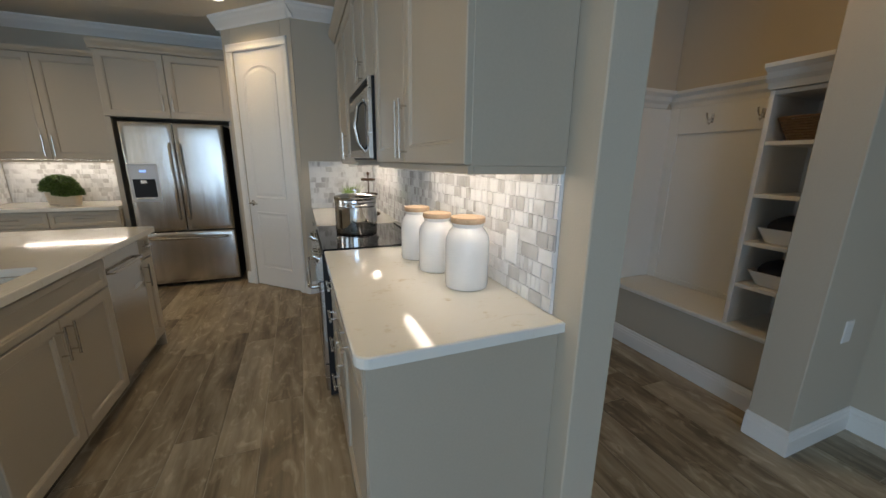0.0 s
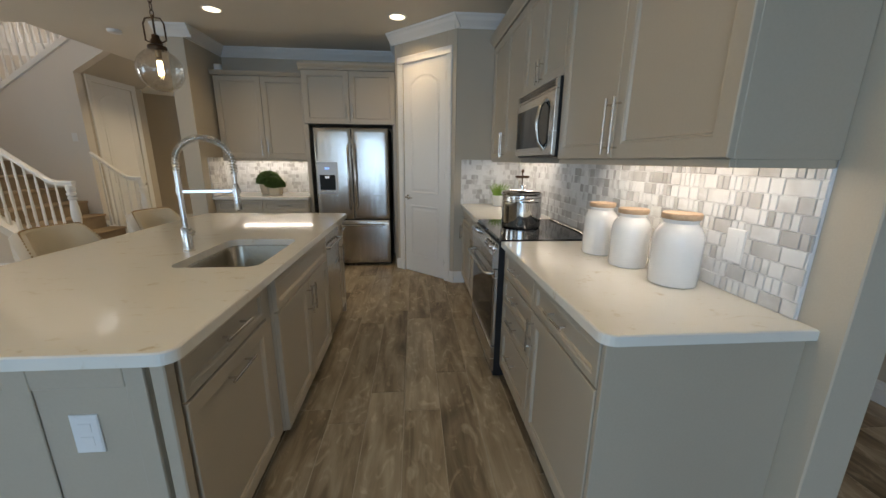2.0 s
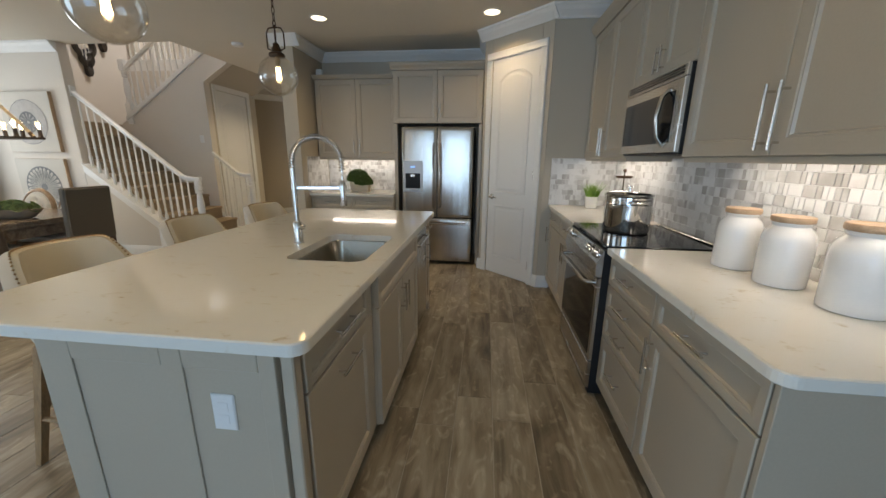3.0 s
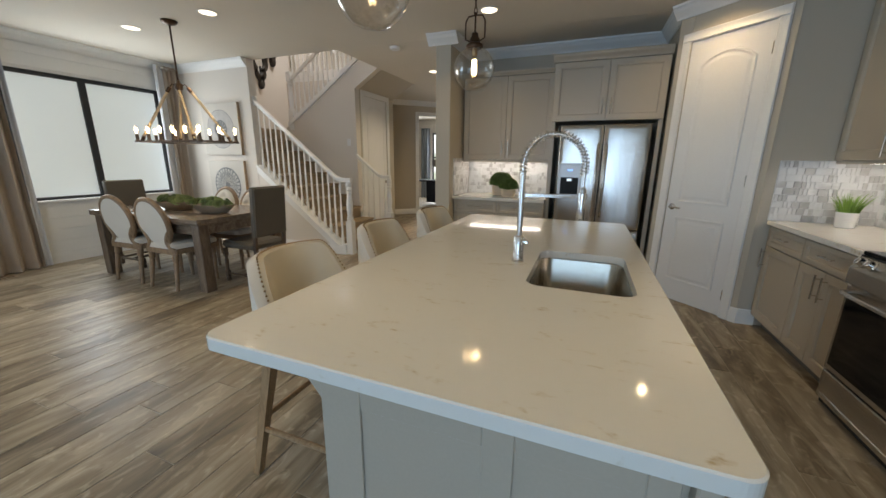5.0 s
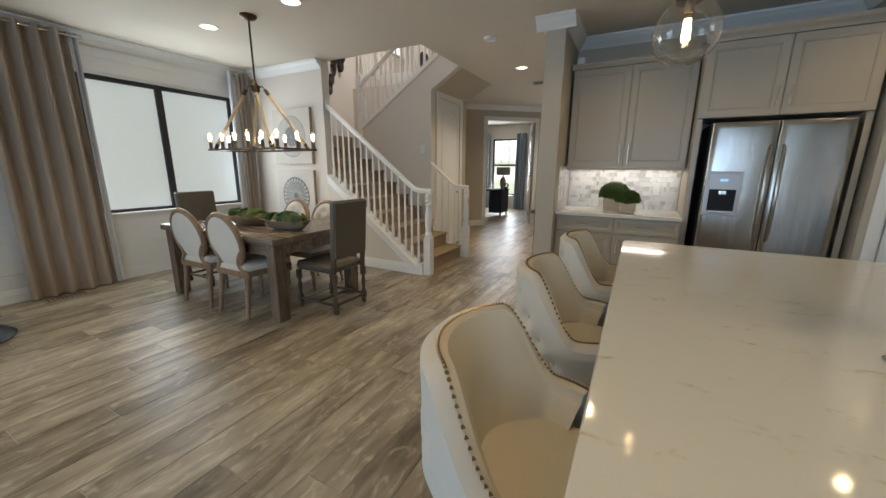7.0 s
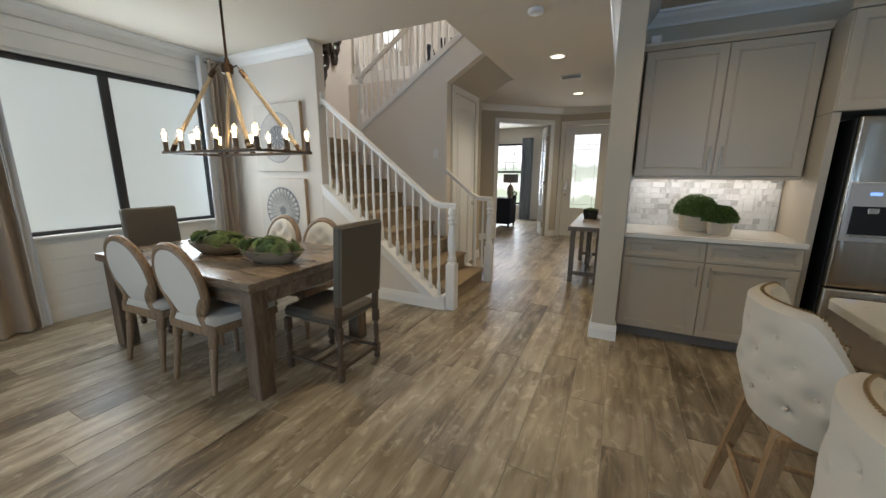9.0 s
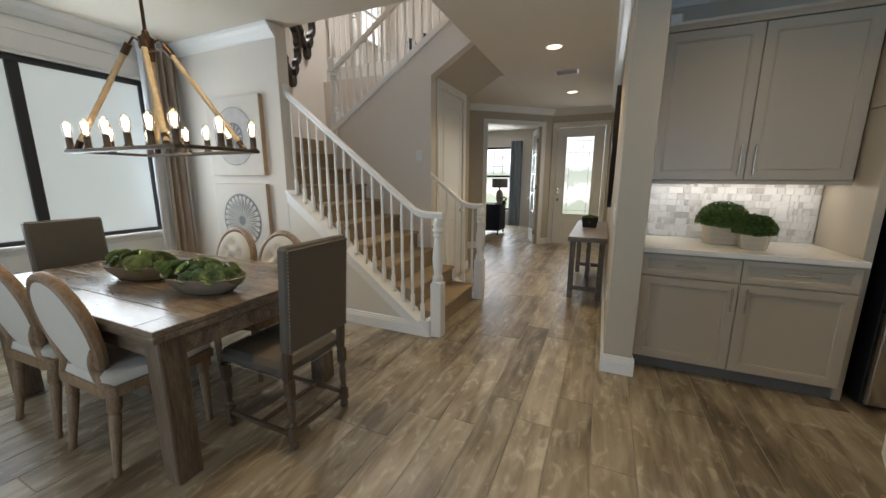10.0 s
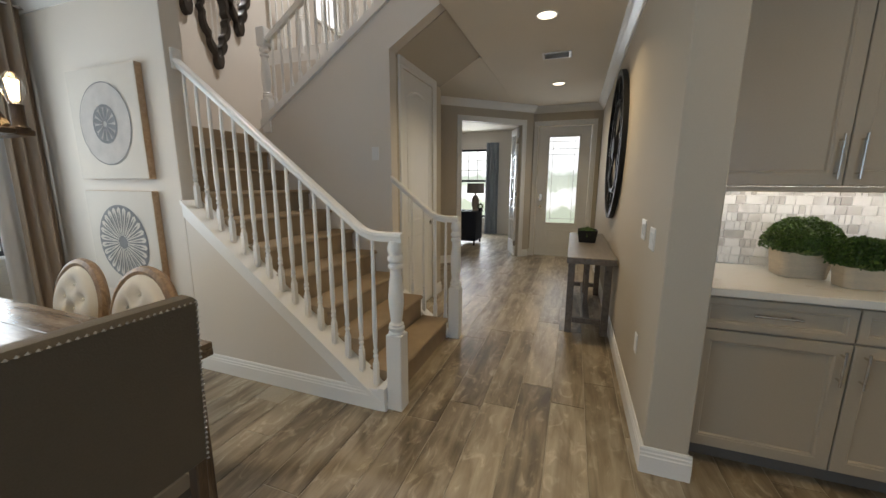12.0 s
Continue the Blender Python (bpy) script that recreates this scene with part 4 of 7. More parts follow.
part("warming_drawer", nested(B(), 0.755, 0.17, [(0, -0.03), (0, 0.012), (0.006, 0.018), (0.03, 0.018), (0.036, 0.014)], None, 0.055), M["steel_h"], rg)
bm = B()
prism(bm, [(-0.030, 0.745), (0.030, 0.745), (0.030, 0.899), (0.008, 0.899), (-0.030, 0.825)], "x", -0.378, 0.378)
part("control_panel", bm, M["steel_h"], rg)
for i, x in enumerate((-0.32, -0.25, 0.18, 0.25, 0.32)):
    bm = B()
    lathe(bm, [(0.026, 0), (0.026, 0.006), (0.020, 0.010), (0.018, 0.032), (0.014, 0.035)], n=16)
    kn = part("knob", bm, M["chrome"], rg, "", True)
    kn.matrix_basis = pose(x, -0.010, 0.863, 63, 0, 0)
for x, y, r in ((-0.19, 0.18, 0.10), (0.19, 0.18, 0.085), (-0.19, 0.46, 0.085), (0.19, 0.46, 0.10)):
    bm = B()
    rings(bm, [[(x + q * math.cos(2 * math.pi * i / 32), y + q * math.sin(2 * math.pi * i / 32), zz) for i in range(32)] for q, zz in ((r, 0.9215), (r, 0.9224), (r - 0.003, 0.9224), (r - 0.003, 0.9215))], False, False)
    part("burner_ring", bm, M["kick"], rg)
part("rear_vent", box(B(), (-0.372, 0.585, 0.9225), (0.372, 0.625, 0.932), 0.003), M["steel_h"], rg)

# stock pot on the hob
sp = thing("stock_pot", (0.345, 2.45, 0.9235), 0, "tall polished steel stock pot with lid on the hob", "pot")
bm = B()
lathe(bm, [(0.126, 0), (0.134, 0.004), (0.137, 0.02), (0.137, 0.222), (0.145, 0.228), (0.146, 0.233), (0.143, 0.236)], n=48)
part("body", bm, M["chrome"], sp, "", True)
bm = B()
lathe(bm, [(0.141, 0.237), (0.142, 0.243), (0.128, 0.250), (0.07, 0.258), (0.01, 0.260)], n=48)
lid = part("lid", bm, M["chrome"], sp, "", True)
part("knob", lathe(B(), [(0.008, 0.260), (0.008, 0.274), (0.022, 0.278), (0.022, 0.286), (0.012, 0.290)], n=18), M["chrome"], lid, "", True)
for s in (-1, 1):
    bm = B()
    tube(bm, [(-0.05, s * 0.136, 0.196), (-0.045, s * 0.172, 0.198), (0, s * 0.180, 0.199), (0.045, s * 0.172, 0.198), (0.05, s * 0.136, 0.196)], 0.0065, 8)
    part("handle", bm, M["chrome"], sp, "", True)
bm = B()
for zz in (0.178, 0.206):
    rings(bm, [[(q * math.cos(2 * math.pi * i / 48), q * math.sin(2 * math.pi * i / 48), z2) for i in range(48)] for q, z2 in ((0.1365, zz), (0.141, zz + 0.004), (0.1365, zz + 0.008))], False, False)
part("band", bm, M["chrome"], sp, "", True)

# canisters
for x, y, s in ((0.600, 1.240, 1.03), (0.566, 1.490, 0.97), (0.545, 1.72, 0.97)):
    t = thing("canister", (x, y, CT + 0.0005), 0, "glossy white ceramic canister with pale wooden lid", "canister", "canisters on the counter")
    bm = B()
    prof = [(0.074, 0), (0.080, 0.003), (0.082, 0.010), (0.083, 0.160), (0.082, 0.182), (0.077, 0.203), (0.067, 0.219), (0.059, 0.227), (0.056, 0.233), (0.059, 0.238), (0.060, 0.246)]
    lathe(bm, [(r * s, z * s) for r, z in prof], n=40)
    part("jar", bm, M["ceramic"], t, "", True)
    bm = B()
    lathe(bm, [(0.050 * s, 0.244 * s), (0.0635 * s, 0.248 * s), (0.065 * s, 0.251 * s), (0.065 * s, 0.266 * s), (0.063 * s, 0.269 * s)], n=40)
    part("lid", bm, M["cork"], t, "round pale wooden lid", True)

# small plant and wire spice stand beyond the pot
def leafy_ball(bm, c, r, n, size, squash=1.0, seed=1, low=-0.25):
    """Many small leaves on an uneven ball."""
    rnd = random.Random(seed)
    for i in range(n):
        while True:
            d = Vector((rnd.uniform(-1, 1), rnd.uniform(-1, 1), rnd.uniform(-1, 1)))
            if 0.1 < d.length < 1 and d.normalized().z > low:
                break
        d.normalize()
        rr = r * (rnd.uniform(0.80, 1.04) + 0.05 * noise.noise(d * 3 + Vector((seed, 0, 0))))
        p = Vector(c) + Vector((d.x, d.y, d.z * squash)) * rr
        a = d.cross(Vector((rnd.uniform(-1, 1), rnd.uniform(-1, 1), rnd.uniform(-1, 1)))).normalized()
        t = (d + 0.9 * Vector((rnd.uniform(-1, 1), rnd.uniform(-1, 1), rnd.uniform(-1, 1)))).normalized()
        s = size * rnd.uniform(0.7, 1.3)
        bm.faces.new([bm.verts.new(q) for q in (p - a * s * 0.35, p + t * s * 0.4 - a * s * 0.4, p + t * s, p + t * s * 0.4 + a * s * 0.4)])
    return bm


hp = thing("herb_plant", (0.47, 3.70, CT + 0.0005), 0, "tuft of bright green grass in a pale pot", "plant")
part("pot", lathe(B(), [(0.048, 0), (0.053, 0.004), (0.062, 0.105), (0.064, 0.112), (0.056, 0.110), (0.050, 0.095)], n=24), M["ceramic"], hp, "", True)
bm = B()
rnd = random.Random(5)
for i in range(190):
    a, q = rnd.uniform(0, 2 * math.pi), 0.050 * math.sqrt(rnd.random())
    p0 = Vector((q * math.cos(a), q * math.sin(a), 0.095))
    lean = Vector((math.cos(a), math.sin(a), 0)) * (0.2 + q * 14) * rnd.uniform(0.5, 1.3)
    hgt, w = rnd.uniform(0.09, 0.165), rnd.uniform(0.0016, 0.0028)
    side = Vector((-math.sin(a + 0.7), math.cos(a + 0.7), 0)) * w
    mid = p0 + Vector((0, 0, hgt * 0.55)) + lean * hgt * 0.22
    tip = p0 + Vector((0, 0, hgt)) + lean * hgt * 0.62
    va = [bm.verts.new(v) for v in (p0 - side, p0 + side, mid + side, mid - side, tip)]
    bm.faces.new(va[:4])
    bm.faces.new((va[3], va[2], va[4]))
part("foliage", bm, M["herb"], hp, "thin upright grass blades")
ss = thing("tiered_stand", (0.555, 3.16, CT + 0.0005), 0, "dark wire tiered stand with a finial", "stand")
bm = B()
tube(bm, [(0, 0, 0), (0, 0, 0.365)], 0.005, 8)
lathe(bm, [(0.010, 0.362), (0.014, 0.376), (0.005, 0.390)], n=12)
part("pole", bm, M["bronze"], ss)
for zz, r in ((0.02, 0.10), (0.19, 0.080), (0.315, 0.062)):
    bm = B()
    lathe(bm, [(r * 0.9, zz), (r, zz + 0.006), (r, zz + 0.018), (r * 0.97, zz + 0.018), (r * 0.88, zz + 0.006)], n=24)
    part("tier", bm, M["bronze"], ss, "", True)

# island
IX0, IX1, IY0, IY1 = -2.185, -1.0, 0.80, 3.185
SX0, SX1, SY0, SY1 = -1.475, -1.095, 1.53, 2.105
isl = thing("island_cabinet", (-1.44, 2.0, 0), 0, "greige kitchen island cabinet with panelled ends and drawers", "kitchen island")


def L(lo, hi, c=0.002):
    return box(B(), Vector(lo) - Vector((-1.44, 2.0, 0)), Vector(hi) - Vector((-1.44, 2.0, 0)), c)


bm = L((-1.815, 0.862, 0.10), (-1.062, 1.45, 0.876))
box(bm, (-1.815 + 1.44, 1.45 - 2.0, 0.10), (-1.062 + 1.44, 2.19 - 2.0, 0.64))
box(bm, (-1.815 + 1.44, 2.19 - 2.0, 0.10), (-1.062 + 1.44, 3.13 - 2.0, 0.876))
part("body", bm, M["cab"], isl)
part("sink_back", box(B(), (-1.815 + 1.44, 1.45 - 2.0, 0.6405), (-1.60 + 1.44, 2.19 - 2.0, 0.876)), M["cab"], isl)
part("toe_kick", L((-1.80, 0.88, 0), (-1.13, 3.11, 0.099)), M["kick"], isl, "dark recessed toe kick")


def isl_front(name, y0, y1, z, h, handle=None, hl=0.16, hx=0, hz=0, mat="cab", proud=0.0):
    return front(isl, name, y1 - y0 - 0.008, h, (-1.060 + 1.44 + proud, (y0 + y1) / 2 - 2.0, z), 90, handle, hl, hx, hz, mat)


isl_front("drawer", 0.878, 1.440, 0.716, 0.150, "flat", 0.17, 0, 0.085)
isl_front("waste_drawer", 0.878, 1.440, 0.105, 0.603, "flat", 0.17, 0, 0.545)
part("stile", L((-1.0615, 1.442, 0.10), (-1.046, 1.4895, 0.876)), M["cab"], isl)
part("sink_front", L((-1.0615, 1.492, 0.10), (-1.0325, 2.408, 0.876)), M["cab"], isl)
isl_front("false_drawer", 1.488, 2.412, 0.716, 0.150, proud=0.028)
isl_front("door", 1.488, 1.950, 0.105, 0.603, "up", 0.16, 0.195, 0.50, proud=0.028)
isl_front("door", 1.950, 2.412, 0.105, 0.603, "up", 0.16, -0.195, 0.50, proud=0.028)
isl_front("drawer", 2.93, 3.13, 0.716, 0.150, "flat", 0.09, 0, 0.085)
isl_front("door", 2.93, 3.13, 0.105, 0.603, "up", 0.16, -0.065, 0.50)
# end facing the living room: frame boards and panels
ep = part("end_panel", L((-1.835, 0.842, 0.0), (-1.100, 0.861, 0.876)), M["cab"], isl, "panelled island end")
part("corner_post", L((-1.082, 0.832, 0.0), (-1.045, 0.872, 0.876), 0.004), M["cab"], isl)
for x0, x1 in ((-1.835, -1.725), (-1.44, -1.375), (-1.150, -1.100)):
    part("stile", box(B(), Vector((x0 + 1.44, 0.8365 - 2.0, 0.0)), Vector((x1 + 1.44, 0.8415 - 2.0, 0.876)), 0.003), M["cab"], ep)
for x0, x1 in ((-1.725, -1.44), (-1.375, -1.150)):
    part("rail", box(B(), Vector((x0 + 1.44, 0.8365 - 2.0, 0.80)), Vector((x1 + 1.44, 0.8415 - 2.0, 0.876)), 0.003), M["cab"], ep)
    part("rail", box(B(), Vector((x0 + 1.44, 0.8365 - 2.0, 0.0)), Vector((x1 + 1.44, 0.8415 - 2.0, 0.11)), 0.003), M["cab"], ep)
part("back_panel", L((-1.835, 0.862, 0.0), (-1.816, 3.13, 0.876)), M["cab"], isl)
part("end_panel", L((-1.835, 3.131, 0.0), (-1.045, 3.15, 0.876)), M["cab"], isl)
for y in (0.95, 2.95):
    bm = B()
    prism(bm, [(-0.396, 0.875), (-0.70, 0.875), (-0.70, 0.84), (-0.55, 0.80), (-0.396, 0.62)], "y", y - 2.0 - 0.02, y - 2.0 + 0.02)
    part("corbel", bm, M["cab"], isl)

# dishwasher
dwt = thing("dishwasher", (-1.050, 2.672, 0.10), 90, "stainless dishwasher built into the island", "dishwasher")
part("door", nested(B(), 0.505, 0.765, [(0, -0.008), (0, 0.012), (0.004, 0.016), (0.01, 0.016)], None, 0.004), M["steel_h"], dwt)
bm = B()
tube(bm, [(-0.20, -0.016, 0.665), (-0.195, -0.045, 0.665), (0.195, -0.045, 0.665), (0.20, -0.016, 0.665)], 0.010, 10)
part("handle", bm, M["steel"], dwt, "", True)

# island worktop with the sink opening
bm = B()


def rrect(x0, y0, x1, y1, r, n=8):
    pts = []
    for cx, cy, a0 in ((x0 + r, y0 + r, 180), (x1 - r, y0 + r, 270), (x1 - r, y1 - r, 0), (x0 + r, y1 - r, 90)):
        for k in range(n + 1):
            a = radians(a0 + 90 * k / n)
            pts.append((cx + r * math.cos(a), cy + r * math.sin(a)))
    return pts


def holed_slab(bm, out, hole, z0, z1):
    n = len(out)
    o2 = inset_outline(out, 0.004)
    lp = [[(*p, z0) for p in hole], [(*p, z0) for p in out], [(*p, z1 - 0.004) for p in out], [(*p, z1) for p in o2], [(*p, z1) for p in hole], [(*p, z0) for p in hole]]
    return rings(bm, lp, False, False)


out_pts = rrect(IX0, IY0, IX1, IY1, 0.045)
hole_pts = rrect(SX0, SY0, SX1, SY1, 0.06)
holed_slab(bm, out_pts, hole_pts, 0.878, CT)
bmesh.ops.remove_doubles(bm, verts=bm.verts, dist=1e-5)
tagged(part("island_countertop", bm, M["quartz"]), "white veined quartz island worktop with sink cutout", "countertop")

# undermount sink
sk = thing("sink", ((SX0 + SX1) / 2, (SY0 + SY1) / 2, 0.66), 0, "stainless undermount sink below the island worktop", "sink")
bm = B()
hw, hl = (SX1 - SX0) / 2, (SY1 - SY0) / 2
lp = []
for ins, z, r in ((-0.02, 0.2165, 0.07), (0.001, 0.2165, 0.06), (0.003, 0.212, 0.06), (0.010, 0.05, 0.06), (0.03, 0.012, 0.05), (0.06, 0.004, 0.04), (0.15, 0.0, 0.02)):
    lp.append([(x, y, z) for x, y in rrect(-hw + ins, -hl + ins, hw - ins, hl - ins, r)])
rings(bm, lp, False, True)
part("basin", bm, M["sink_steel"], sk, "", True)
part("drain", lathe(B(), [(0.045, 0.001), (0.045, 0.004), (0.03, 0.004), (0.028, 0.002)], n=24), M["chrome"], sk, "", True)

# pull-down spring faucet
fa = thing("faucet", (-1.553, 1.838, CT + 0.0005), 0, "brushed steel spring pull-down faucet beside the sink", "faucet")
part("base", lathe(B(), [(0.027, 0), (0.027, 0.006), (0.0235, 0.009), (0.0235, 0.112), (0.020, 0.117), (0.015, 0.119)], n=24), M["nickel"], fa, "", True)
bm = B()
tube(bm, [(0.018, 0, 0.092), (0.036, 0, 0.092)], 0.0145, 14)
tube(bm, [(0.036, 0, 0.092), (0.040, -0.012, 0.094), (0.043, -0.075, 0.104)], [0.008, 0.006, 0.005], 10)
part("lever", bm, M["nickel"], fa, "", True)
part("stem", tube(B(), [(0, 0, 0.116), (0, 0, 0.405)], 0.0125, 16), M["nickel"], fa, "", True)
FH = Vector((0.246, 0.045, 0))
arc = []
for i in range(33):
    a = math.pi * i / 32
    arc.append(Vector((0, 0, 0.425)) + FH * 0.5 * (1 - math.cos(a)) + Vector((0, 0, 0.128 * math.sin(a))))
line = [Vector((0, 0, 0.385 + 0.01 * i)) for i in range(4)] + arc + [FH + Vector((0, 0, 0.425 - 0.02 * i)) for i in range(1, 7)]
part("hose", tube(B(), line, 0.0065, 10), M["nickel"], fa, "", True)
bm = B()
cut = line[:-4]
seg = [(b - a).length for a, b in zip(cut, cut[1:])]
dense = []
for (a, b), q in zip(zip(cut, cut[1:]), seg):
    for k in range(max(2, round(q / 0.0016))):
        dense.append(a.lerp(b, k / max(2, round(q / 0.0016))))
hel = []
side = FH.cross(Vector((0, 0, 1))).normalized()
for i, p in enumerate(dense):
    dd = (dense[min(i + 1, len(dense) - 1)] - dense[max(i - 1, 0)]).normalized()
    up = side.cross(dd).normalized()
    ang = 2 * math.pi * i / 9.0
    hel.append(p + 0.0150 * (math.cos(ang) * side + math.sin(ang) * up))
tube(bm, hel, 0.0030, 5)
part("spring", bm, M["nickel"], fa, "coiled steel spring", True)
part("spray_head", tube(B(), [FH + Vector((0, 0, 0.335)), FH + Vector((0, 0, 0.325)), FH + Vector((0, 0, 0.26)), FH + Vector((0, 0, 0.205)), FH + Vector((0, 0, 0.200))], [0.010, 0.0145, 0.0155, 0.019, 0.017], 16), M["nickel"], fa, "", True)
bm = B()
m = Matrix.Rotation(math.atan2(FH.y, FH.x), 4, "Z")
box(bm, (-0.006, -0.008, 0.290), (FH.length - 0.012, 0.008, 0.306), 0.002, m)
lathe(bm, [(0.021, 0.286), (0.021, 0.310)], FH, 18)
lathe(bm, [(0.0165, 0.282), (0.0165, 0.314)], (0, 0, 0), 18)
part("holder_arm", bm, M["nickel"], fa, "", True)

# sockets and switches
def wall_plate(at, rz, w=0.07, h=0.115, switch=False, label="white double socket outlet plate", category="socket", name="socket"):
    t = thing(name, at, rz, label, category)
    plate = part("plate", nested(B(), w, h, [(0, 0.0), (0, 0.003), (0.004, 0.006), (0.01, 0.006)], None, -h / 2), M["plastic_white"], t)
    bm = B()
    n = max(1, round(w / 0.075))
    for i in range(n):
        cx = (i - (n - 1) / 2) * 0.046
        if switch:
            box(bm, (cx - 0.016, -0.009, -0.033), (cx + 0.016, -0.006, 0.033), 0.002)
        else:
            for s in (-1, 1):
                box(bm, (cx - 0.016, -0.0075, s * 0.02 - 0.014), (cx + 0.016, -0.006, s * 0.02 + 0.014), 0.001)
    part("rocker" if switch else "receptacle", bm, M["plastic_white"], t)
    return t


wall_plate((-1.27, 0.8415, 0.665), 0)
wall_plate((0.7325, 1.130, 1.089), -90, 0.075, 0.12)
wall_plate((-1.95, 5.2565, 1.13), 0, 0.07, 0.115)
wall_plate((-5.18, 5.66, 1.64), 0, 0.07, 0.115, True, "white light switch plate on stair wall", "switch", "light_switch")
wall_plate((-3.07, 5.04, 1.12), -90, 0.12, 0.115, True, "white double light switch plate in the hall", "switch", "light_switch")
wall_plate((-3.07, 4.79, 1.10), -90, 0.12, 0.115, True, "white double light switch plate in the hall", "switch", "light_switch")
wall_plate((-3.07, 4.93, 0.47), -90)
wall_plate((2.42, 0.77, 0.62), 0)

# refrigerator
rf = thing("refrigerator", (-1.172, 4.615, 0), 0, "stainless french-door refrigerator with ice dispenser", "refrigerator")
part("body", box(B(), (-0.452, 0.055, 0.02), (0.452, 0.62, 1.745), 0.006), M["black"], rf, "black side casing")
for s in (-1, 1):
    w = 0.444
    bm = B()
    nested(bm, w, 1.115, [(0, -0.05), (0, -0.006), (0.004, -0.001), (0.012, 0.004), (0.05, 0.008), (0.15, 0.010)], pose(s * 0.2245, 0, 0), 0.630)
    d = part("door", bm, M["steel"], rf, "brushed steel door", True)
    bm = B()
    x = s * 0.042
    tube(bm, [(x, -0.006, 0.76), (x, -0.045, 0.79), (x, -0.055, 1.15), (x, -0.045, 1.52), (x, -0.006, 1.55)], [0.012, 0.013, 0.014, 0.013, 0.012], 10)
    part("handle", bm, M["steel"], d, "", True)
    if s < 0:
        part("dispenser", nested(B(), 0.255, 0.385, [(0, -0.002), (0, 0.002), (0.004, 0.004), (0.016, 0.004), (0.020, 0.001)], pose(-0.307, -0.0095, 0.955)), M["grey_plastic"], d, "grey dispenser surround")
        part("dispenser_recess", nested(B(), 0.19, 0.185, [(0, -0.002), (0.0, 0.001), (0.02, 0.0012)], pose(-0.307, -0.0135, 1.00)), M["black"], d, "black dispenser recess")
        part("tray", box(B(), (-0.39, -0.035, 0.985), (-0.225, -0.0135, 0.997), 0.002), M["nickel"], d)
        part("spout", box(B(), (-0.335, -0.032, 1.14), (-0.28, -0.0155, 1.175), 0.004), M["nickel"], d)
        part("display", box(B(), (-0.335, -0.0152, 1.255), (-0.28, -0.0137, 1.275), 0.0005), M["display"], d, "small blue lit display")
bm = B()
nested(bm, 0.895, 0.575, [(0, -0.05), (0, -0.006), (0.004, -0.001), (0.012, 0.004), (0.05, 0.008), (0.15, 0.010)], None, 0.045)
d = part("freezer_drawer", bm, M["steel"], rf, "", True)
bm = B()
tube(bm, [(-0.37, -0.006, 0.555), (-0.36, -0.05, 0.555), (0.36, -0.05, 0.555), (0.37, -0.006, 0.555)], 0.013, 10)
part("handle", bm, M["steel"], d, "", True)

# surround and cabinets of the alcove
t = thing("wall_cabinet", (-1.180, 4.70, 1.793), 0, "greige two-door cabinet above the refrigerator", "cabinet")
part("body", box(B(), (-0.555, 0, 0), (0.555, 0.565, 0.607), 0.002), M["cab"], t)
for s in (-1, 1):
    front(t, "door", 0.545, 0.600, (s * 0.2755, 0, 0.003), 0, "up", 0.16, -s * 0.235, 0.14, fr=0.06)
for x0, x1 in ((-0.555, -0.510), (0.512, 0.555)):
    part("side_panel", box(B(), (x0, 0, -1.793), (x1, 0.568, -0.003), 0.002), M["cab"], t, "tall greige panel beside the refrigerator")
part("cornice", sweep_wall(B(), [(-0.01, 0.608), (0.024, 0.608), (0.032, 0.63), (0.055, 0.655), (0.062, 0.672), (0.062, 0.685), (-0.01, 0.685)], (-0.575, 0), (0.56, 0), (0, -1)), M["cab"], t)
t = thing("wall_cabinet", (-2.300, 4.945, 1.368), 0, "greige two-door wall cabinet above the planters", "cabinet")
part("body", box(B(), (-0.555, 0, 0), (0.555, 0.324, 0.995), 0.002), M["cab"], t)
for s in (-1, 1):
    front(t, "door", 0.548, 0.985, (s * 0.2765, 0, 0.005), 0, "up", 0.20, -s * 0.238, 0.13, fr=0.06)
part("cornice", sweep_wall(B(), [(-0.01, 0.996), (0.024, 0.996), (0.032, 1.010), (0.048, 1.028), (0.053, 1.045), (-0.01, 1.045)], (-0.575, 0), (0.56, 0), (0, -1)), M["cab"], t)
t = thing("base_cabinet", (-2.308, 4.655, 0), 0, "greige base cabinet with two drawers and two doors", "cabinet")
part("body", box(B(), (-0.572, 0, 0.095), (0.572, 0.60, 0.876), 0.002), M["cab"], t)
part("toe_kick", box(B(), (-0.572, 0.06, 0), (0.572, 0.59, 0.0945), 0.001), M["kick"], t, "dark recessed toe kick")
for s in (-1, 1):
    front(t, "drawer", 0.560, 0.150, (s * 0.283, 0, 0.716), 0, "flat", 0.17, 0, 0.085)
    front(t, "door", 0.560, 0.603, (s * 0.283, 0, 0.105), 0, "up", 0.16, -s * 0.245, 0.50)
tagged(part("countertop", slab(B(), -2.884, 4.612, -1.737, 5.268, 0.878, CT), M["quartz"]), "white quartz countertop under the planters", "countertop")
setting("trim", box(B(), (-2.855, 4.935, 1.342), (-1.745, 4.955, 1.3675), 0.002), M["cab"], "greige light rail under the alcove cabinet", "light rail")
tagged(part("strip_light", box(B(), (-2.78, 5.09, 1.352), (-1.82, 5.15, 1.367), 0.003), M["strip_glow"]), "slim lit strip light under the wall cabinet", "strip light")
# small white sensor on top of the cabinet
t = thing("alarm_sensor", (-2.80, 4.99, 2.4145), 0, "small white sensor on top of the cabinet", "sensor")
